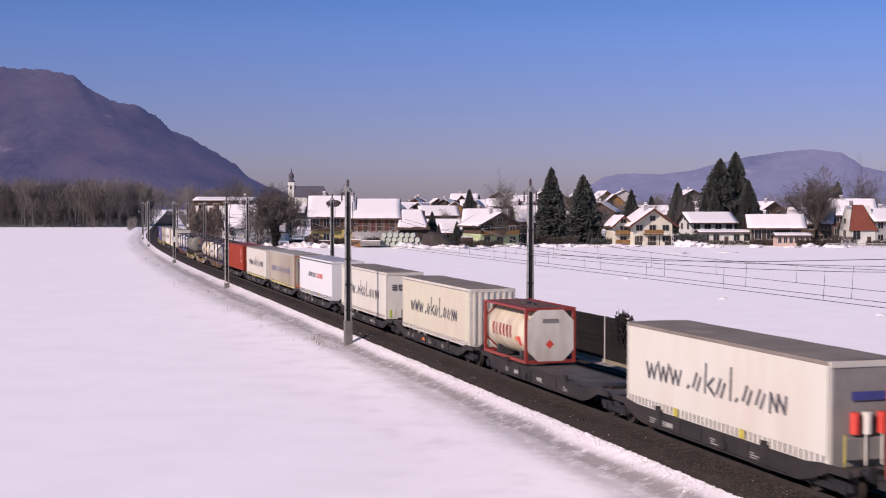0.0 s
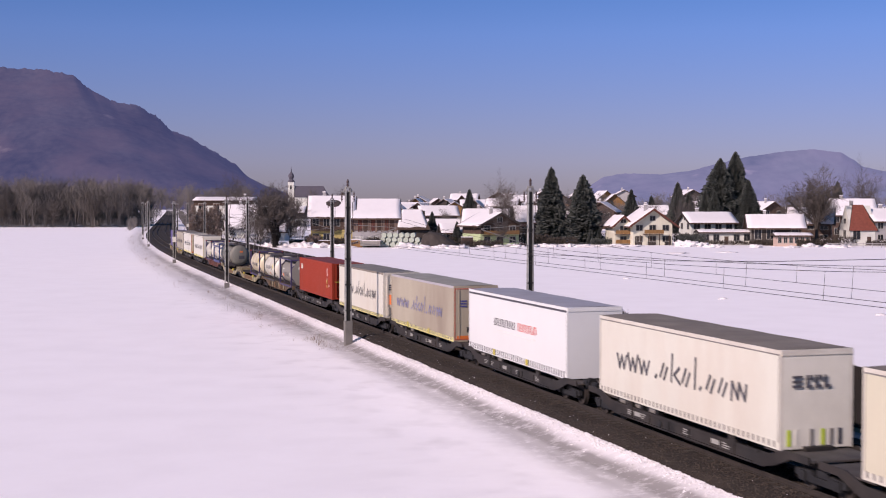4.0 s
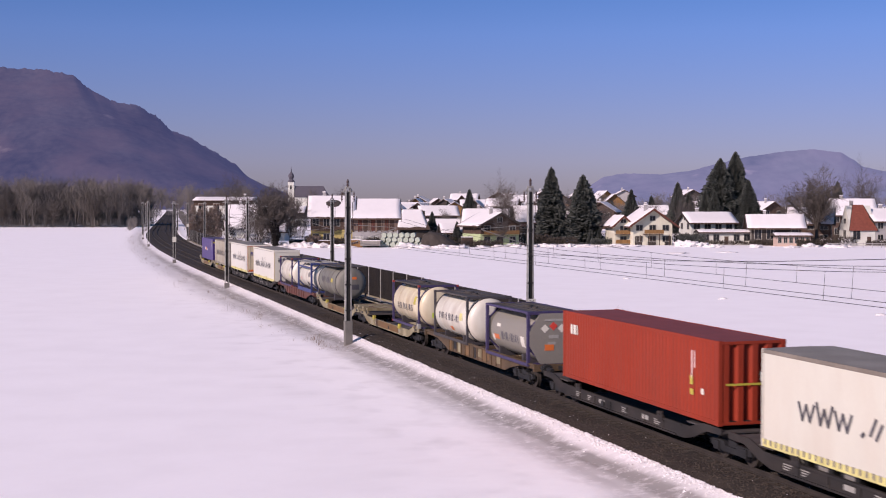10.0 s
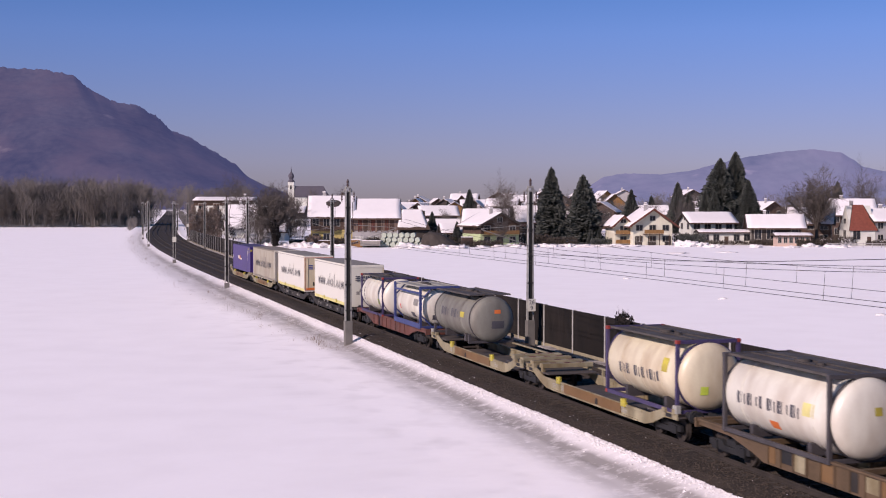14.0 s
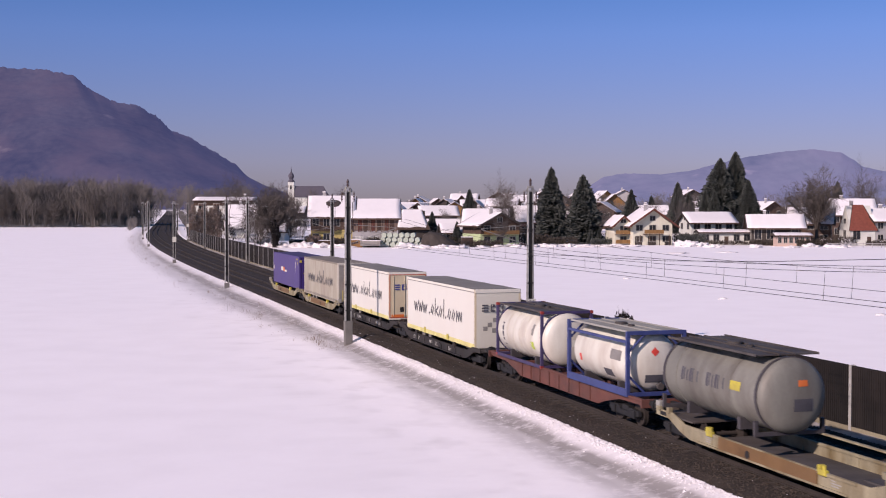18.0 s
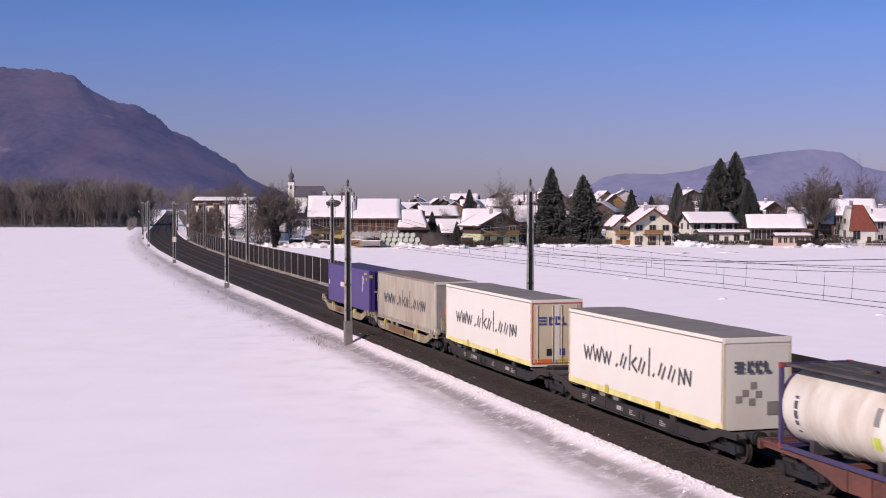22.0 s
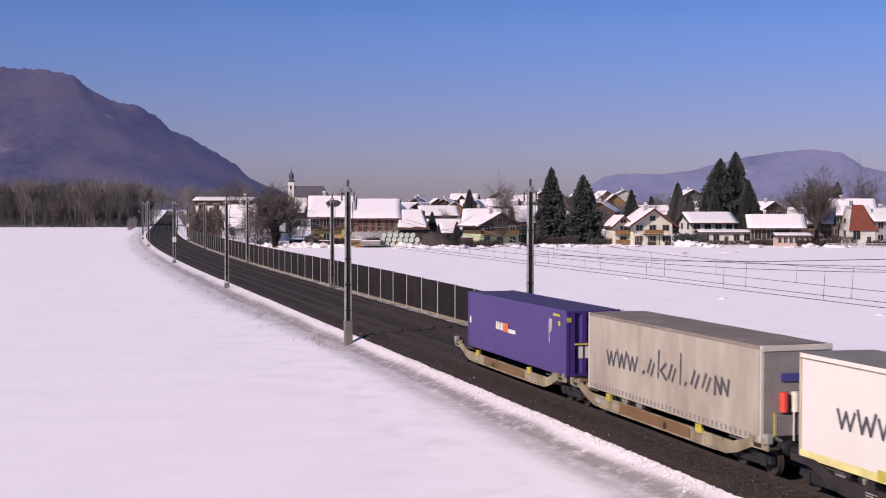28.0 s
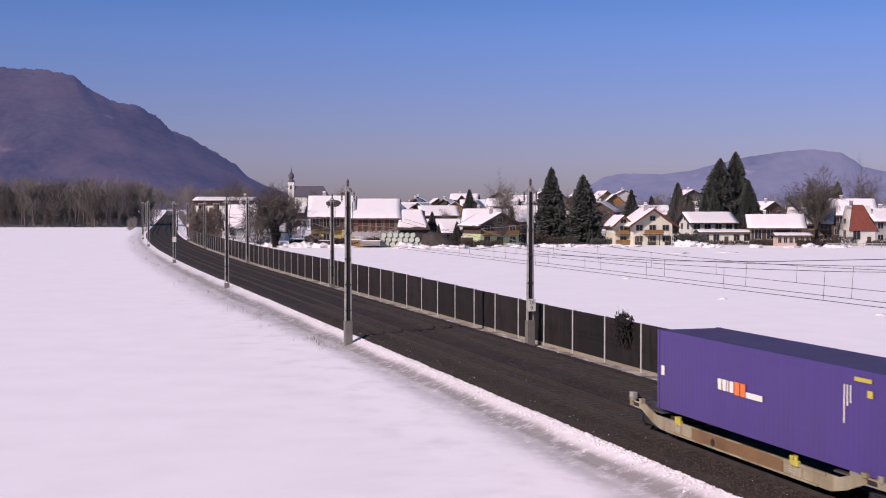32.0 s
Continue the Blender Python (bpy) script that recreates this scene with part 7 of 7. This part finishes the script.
# the wood at the far edge of the left field
R = random.Random(21)
stand = []
for i in range(300):
    y = 574 + R.uniform(0, 90) * R.random() ** 0.5
    x = R.uniform(-262, -0.224 * y)
    if (x < -0.395 * y and i % 3) or (x > -0.243 * y and i % 2):
        continue
    stand.append((x, y, R.uniform(0.85, 1.1) * (1.0 if x > -215 else 0.8), R.random() * 6))
wood("bare_wood", stand, FARTWIGS, "hazy belt of leafless brown trees at the field edge")
for i in range(5):  # single trees along its edge
    plant(T[i], -232 + i * 19.5 + R.uniform(-4, 4), 571, -1.0, R.uniform(0.55, 0.85), R.random() * 6, copy=False)
plant(bare_tree(41, 14.6, 0.7, levels=4, dense=1.35, trunk_r=0.5, twig=0.02, limbs=12), -38.6, 299, -1.0, copy=False)
for x, y, k, i in ((-42.5, 304, 0.5, 3), (-35.5, 303, 0.45, 4),
                   (-47, 345, 0.45, 3), (-50, 350, 0.5, 4), (-53, 380, 0.5, 0), (-56, 372, 0.45, 1), (-45, 365, 0.45, 4), (-60, 400, 0.5, 3), (-50, 400, 0.5, 1), (-42, 390, 0.5, 3), (129, 400, 0.95, 0), (106, 400, 0.68, 3), (111, 410, 0.62, 1), (16.2, 330, 0.62, 2), (22.0, 480, 0.85, 0),
                   (-67, 420, 0.75, 0), (-70, 440, 0.8, 1), (-66, 395, 0.55, 3), (-73, 460, 0.85, 2), (-64, 430, 0.7, 4), (-80, 520, 0.9, 1), (-85, 540, 0.9, 0), (70, 380, 0.6, 0),
                   (46, 420, 0.6, 1), (6, 345, 0.4, 3), (-30, 420, 0.6, 4), (78, 335, 0.35, 3), (13.5, 304, 0.42, 3)):
    plant(T[i], x, y, None, k, x * 1.7)
R = random.Random(77)
wood("far_wood", [(R.uniform(-0.235, -0.15) * y, y, R.uniform(1.0, 1.5), R.random() * 6) for y in (R.uniform(1050, 1350) for i in range(60))], FARTWIGS,
     "far leafless wood beyond the railway line")
plant(bare_tree(31, 18.6, 0.40, levels=4, dense=1.15, twig=0.02, trunk_r=0.42, limbs=12), 91.9, 321, -1.0, copy=False)
R = random.Random(55)
wood("far_trees", [(R.uniform(58, 175), R.uniform(440, 560), R.uniform(0.3, 0.55), R.random() * 6) for i in range(90)], FARTWIGS, "hazy bare trees among the far houses", 1.0)
wood("far_trees", [(R.uniform(-34, 58), R.uniform(470, 700), R.uniform(0.3, 0.5), R.random() * 6) for i in range(50)], FARTWIGS, "hazy bare trees among the far houses", 1.0)
# gardens and streets between the houses
R = random.Random(33)
for i in range(46):
    x = R.uniform(-34, 122)
    y = R.uniform(352, 430) if i % 2 else R.uniform(430, 640)
    plant(T[i % 5], x, y, None, R.uniform(0.28, 0.55), R.random() * 6)
for i in range(26):
    x = R.uniform(-112, -60)
    y = R.uniform(560, 860)
    plant(T[i % 5], x, y, None, R.uniform(0.5, 0.85), R.random() * 6)
for i in range(12):
    plant(sp, R.uniform(-30, 130), R.uniform(430, 640), None, R.uniform(0.3, 0.55), R.random() * 6)


RUSSET = mat("russet_bare_bush", (0.20, 0.145, 0.12), 0.95, 0, 0.3, 0.3, 4, 0, island=True)


def hedge(name, x0, y0, x1, y1, h, d, material, label, seed, n=2600, blade=None):
    """A bush or hedge of many small blades."""
    r = random.Random(seed)
    vs, fs = [], []
    for i in range(n):
        f = r.random()
        c = Vector((x0 + (x1 - x0) * f, y0 + (y1 - y0) * f + r.gauss(0, d * 0.3), r.random() ** 0.8 * h * (0.75 + 0.3 * noise.noise((f * 9, seed, 0)))))
        k_ = blade or (1.0 if h < 5 else h * 0.28)
        a = Vector((r.gauss(0, 0.2), r.gauss(0, 0.2), r.uniform(0.25, 0.7))) * k_
        b = Vector((r.gauss(0, 0.09), r.gauss(0, 0.09), 0.02))
        k = len(vs)
        vs += [tuple(c), tuple(c + b), tuple(c + a)]
        fs.append((k, k + 1, k + 2))
    me = bpy.data.meshes.new(name)
    me.from_pydata(vs, [], fs)
    me.materials.append(material)
    ob = new(name, me)
    ob.location = (0, 0, ground_z(*off_line(x0, y0)))
    return tagged(ob, label, "hedge", kind="stuff")


hedge("undergrowth", -262, 590, -133, 590, 5.0, 22.0, FARTWIGS, "dense brown undergrowth at the foot of the wood", 12, 30000)
hedge("undergrowth", -262, 650, -147, 650, 8.0, 30.0, FARTWIGS, "dense brown thicket behind the wood edge", 13, 40000)
hedge("hedge", 56, 311, 62, 309, 3.2, 1.4, NEEDLES, "dark green clipped hedge", 1)
hedge("hedge", -66.5, 340, -58.5, 344, 11.0, 4.0, RUSSET, "reddish brown bare bushes behind the barrier", 2, 15000, 1.0)
hedge("thicket", -262, 604, -135, 604, 13.5, 20.0, FARTWIGS, "hazy brown thicket of young bare trees", 14, 26000, 3.2)
hedge("snowy_shrub", -70, 398, -56, 398, 8.5, 5.0, SNOW_ROOF, "tall shrubs thickly covered with snow", 15, 5200, 0.9)
hedge("shrub", -70, 396, -56, 396, 9.0, 5.0, HEDGE, "bare brown shrubs before the hall", 16, 3200, 1.3)
hedge("snowy_shrub", -56, 372, -45, 372, 5.5, 4.0, SNOW_ROOF, "tall shrubs thickly covered with snow", 17, 3600, 0.9)
hedge("hedge", 83, 306, 93, 305, 1.8, 1.2, HEDGE, "low brown garden bushes", 3)
hedge("hedge", 1, 300, 14, 303, 1.6, 1.2, HEDGE, "low brown garden bushes", 4)
hedge("hedge", 20, 322, 33, 320, 2.2, 1.4, HEDGE, "low brown garden bushes", 5)
for k, (x0, y0, x1, y1, hh) in enumerate(((-36, 306, -30.5, 302, 1.8), (-7, 314, 8, 318, 2.2), (16, 318, 26, 322, 3.0), (36, 318, 45, 322, 1.6), (57, 322, 66, 324, 3.0),
                                          (86, 318, 100, 316, 2.4), (-2, 338, 30, 340, 2.6), (38, 352, 64, 356, 2.6), (88, 345, 120, 342, 3.0), (-34, 352, -6, 356, 3.0), (100, 308, 112, 306, 1.3))):
    hedge("hedge", x0, y0, x1, y1, hh, 1.6, HEDGE if k % 3 else NEEDLES, "untidy bare garden hedge between houses", 40 + k, 2200)
hedge("hedge", 62, 318, 84, 310, 1.1, 0.8, HEDGE, "low brown garden bushes", 6)

hedge("ivy", -38.9, 298.6, -37.9, 298.8, 10.0, 1.2, PANEL, "dark ivy grown over the trunk of a bare tree", 61, 5200)
bm = bmesh.new()
bmesh.ops.create_icosphere(bm, subdivisions=3, radius=1.0)
for v in bm.verts:
    v.co = Vector((v.co.x * (1.75 + 0.2 * noise.noise(v.co * 2)), v.co.y * 1.45, v.co.z * 0.3))
bm.transform(Matrix.Translation((0.3, -2.5, 10.1)) @ Matrix.Rotation(radians(35.6), 4, "X"))
part("bare_patch", bm, DARKWOOD, farm, "dark bare patch where snow has slid from the roof")
# low board fence and sledging-white road edge at the end of the gardens
fence = thing("garden_fence", "grey weathered wooden garden fence in snow", "fence")
bm = B()
box(bm, -0.05, 0.05, -0.05, 0.05, -0.4, 1.15)
FPOST = mesh_of("fence_post", bm, GREYRENDER)
bm = B()
box(bm, 0, 2.0, -0.02, 0.02, 0.35, 0.5)
box(bm, 0, 2.0, -0.02, 0.02, 0.8, 0.95)
FRAIL = mesh_of("fence_rail", bm, GREYRENDER)
for i in range(15):
    m = pose(88 + i * 2.0, 299 - i * 0.25, -1.0, 0, 0, -7.1)
    shared("fence_post", FPOST, fence, m)
    shared("fence_rail", FRAIL, fence, m)

# scrub beside the far line
for s0, s1, w, hh, sd in ((300, 420, 13, 4.5, 3), (410, 640, 12, 6.0, 4), (420, 700, -10, 5.0, 5), (640, 1000, -9, 7.0, 6), (640, 1000, 12, 7.0, 7)):
    p, q = line(s0, w), line(s1, w)
    hedge("scrub", p.x, p.y, q.x, q.y, hh, 6.0, FARTWIGS, "bare brown scrub beside the railway line", 200 + sd, 6000)
for x0, x1, sd in ((-266, -238, 8), (-221, -185, 9)):
    hedge("scrub", x0, 1100, x1, 1100, 9.0, 14.0, FARTWIGS, "bare brown scrub beside the railway line", 200 + sd, 3500)
# snow-laden shrubs between the houses
for k, (x0, y0, x1, y1, hh) in enumerate(((-50, 330, -44, 336, 3.5), (-58, 350, -46, 356, 5.0), (-56, 385, -44, 392, 6.0), (-46, 318, -43, 322, 1.8), (-33, 312, -30.6, 309, 2.4), (-4, 322, 6, 325, 1.8), (0, 332, 12, 336, 2.4),
                                          (38, 330, 46, 334, 2.0), (60, 345, 78, 350, 2.6), (90, 312, 98, 314, 1.6), (104, 312, 118, 310, 1.5), (-52, 372, -40, 378, 3.0), (18, 336, 24, 332, 2.2))):
    hedge("snowy_shrub", x0, y0, x1, y1, hh, 2.0, SNOW_ROOF, "shrubs thickly covered with snow", 70 + k, 900)
    hedge("shrub", x0, y0, x1, y1, hh * 1.1, 2.2, HEDGE, "bare brown shrubs between the houses", 90 + k, 1300)
# parked trailer, wood piles and odd things in the farmyard
BLUECOVER = mat("dull_blue_tarpaulin", (0.035, 0.04, 0.09), 0.6, 0, 0.2, 1, 8, 0.1)


def crate(name, x, y, z, sx, sy, sz, rot, material, label, category):
    t = thing(name, label, category, m=pose(x, y, z, 0, 0, rot))
    bm = B()
    box(bm, -sx / 2, sx / 2, -sy / 2, sy / 2, 0, sz, 0.06)
    part("body", bm, material, t)
    bm = B()
    box(bm, -sx / 2 - 0.05, sx / 2 + 0.05, -sy / 2 - 0.05, sy / 2 + 0.05, sz, sz + 0.18, 0.07)
    part("snow_cap", bm, SNOW_ROOF, t)


hedge("bush", -31.2, 300.5, -28.2, 300.5, 3.0, 1.2, RUSSET, "bare yellowish brown bush before the farmhouse", 301, 2200)
hedge("bush", -25.6, 299.5, -22.6, 299.5, 2.4, 1.2, HEDGE, "dark bare bush in the farmyard", 302, 1600)
hedge("bush", -17.5, 299.0, -14.6, 299.0, 2.6, 1.4, HEDGE, "dark bare bush in the farmyard", 303, 1800)
crate("wood_pile", -20.5, 299.5, -1.0, 4.0, 1.4, 1.7, 3, OCHREWOOD, "stacked firewood under a cap of snow", "wood pile")
crate("farm_trailer", -16.5, 298.5, -0.6, 4.6, 2.0, 1.1, -4, GREYWALL, "grey farm trailer with snow in it", "farm trailer")
crate("wood_pile", -27.0, 300.0, -1.0, 3.0, 1.2, 1.5, 6, WOODWALL, "brown wood stack under snow", "wood pile")
crate("blue_cover", -65.2, 345.0, -1.0, 2.6, 2.0, 3.0, 20, BLUECOVER, "stack under a blue tarpaulin behind the barrier", "covered stack")
crate("garden_shed", 5.6, 303.5, -1.0, 2.6, 2.2, 2.2, 5, WOODWALL, "small brown garden shed", "shed")
# ---------------------------------------------------------------- mountains
def mountain(name, label, ridge, depth, foot, material, seed, y_far, crest=1.0):
    """A wooded mountainside: ridge gives (x, height) along its crest at y_far, falling to foot nearer by."""
    n_x, n_y = 420, 40
    verts, faces = [], []
    xs, hs = np.array([p[0] for p in ridge]), np.array([p[1] for p in ridge])
    wide = np.linspace(xs[0] - 600, xs[-1] + 600, 900)
    flat = np.interp(wide, xs, hs)

    def rounded(x):
        w = np.exp(-((wide - x) / 250.0) ** 2)
        return float((w * flat).sum() / w.sum())

    for i in range(n_x + 1):
        u = i / n_x * (len(ridge) - 1)
        k = min(int(u), len(ridge) - 2)
        f = u - k
        f2 = f * f * (3 - 2 * f) * 0.35 + f * 0.65
        x = ridge[k][0] + (ridge[k + 1][0] - ridge[k][0]) * f
        h = ridge[k][1] + (ridge[k + 1][1] - ridge[k][1]) * f2
        soft_h = rounded(x)
        for j in range(n_y + 1):
            g = j / n_y
            top_h = soft_h + (h - soft_h) * g ** 5
            y = y_far - depth * (1 - g)
            rise = g ** 0.85
            gully = 0.045 * noise.noise((x * 0.0035 + y * 0.002, y * 0.0016, seed)) + 0.02 * noise.noise((x * 0.009 - y * 0.003, y * 0.003, seed + 5)) + 0.006 * noise.noise((x * 0.014, y * 0.006, seed + 3))
            z = foot + (top_h - foot) * max(0.0, rise + gully * g * (1 - g) * 4)
            z += 2.0 * noise.noise((x * 0.012, y * 0.008, seed)) * min(1, h / 120) * (0.3 + 0.7 * g)
            if j == n_y:  # the tops of the trees along the crest
                z += crest * (4.5 * noise.noise((x * 0.21, 0, seed)) + 6.0 * noise.noise((x * 0.045, 3, seed))) * min(1, h / 80)
            verts.append((x * (y / y_far) + 220 * (1 - g) * smooth(400, 1500, -x), y, z))
    m = n_y + 1
    for i in range(n_x):
        for j in range(n_y):
            faces.append((i * m + j, (i + 1) * m + j, (i + 1) * m + j + 1, i * m + j + 1))
    me = bpy.data.meshes.new(name)
    me.from_pydata(verts, [], faces)
    me.materials.append(material)
    for p in me.polygons:
        p.use_smooth = True
    ob = new(name, me)
    return tagged(ob, label, "mountain", kind="structure")


# even blue emission gives the forest its painted air haze
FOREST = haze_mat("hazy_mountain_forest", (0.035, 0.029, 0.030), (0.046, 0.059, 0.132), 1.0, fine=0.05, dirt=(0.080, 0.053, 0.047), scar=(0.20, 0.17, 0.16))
# thicker haze painted on the farther hills: paler base, stronger glow
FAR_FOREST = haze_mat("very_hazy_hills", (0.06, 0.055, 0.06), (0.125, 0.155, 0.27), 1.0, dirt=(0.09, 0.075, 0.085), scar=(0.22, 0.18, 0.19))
D1, D2, D3 = 4000.0, 4600.0, 4750.0


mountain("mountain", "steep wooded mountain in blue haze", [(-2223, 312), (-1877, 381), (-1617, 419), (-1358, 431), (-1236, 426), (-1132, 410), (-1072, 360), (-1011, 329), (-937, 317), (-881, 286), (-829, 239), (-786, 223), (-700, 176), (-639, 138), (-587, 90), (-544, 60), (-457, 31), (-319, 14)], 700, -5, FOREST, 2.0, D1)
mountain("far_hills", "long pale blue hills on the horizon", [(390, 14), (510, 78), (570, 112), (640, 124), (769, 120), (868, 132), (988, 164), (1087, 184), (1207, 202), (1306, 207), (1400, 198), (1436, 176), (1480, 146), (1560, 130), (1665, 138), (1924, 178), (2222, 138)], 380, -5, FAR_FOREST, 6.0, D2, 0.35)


# ---------------------------------------------------------------- what moves
def motions():
    for ob, q in MOVING:
        walk(ob, [(t, train_pose(t, q)) for t in range(33)])
    # wheels roll without slip: a row each time they have turned about 75 degrees at most
    times, last = [0.0], 0
    for i in range(1, 32 * FPS + 1):
        if i == 32 * FPS or (run((i + 1) / FPS) - run(last / FPS)) / 0.46 > radians(75):
            times.append(i / FPS)
            last = i
    turns = [(t, Matrix.Rotation((run(t) - run(0)) / 0.46, 4, "Y")) for t in times]
    for ob, x in WHEELS:
        walk(ob, [(t, Matrix.Translation((x, 0, 0.46)) @ m) for t, m in turns])


motions()
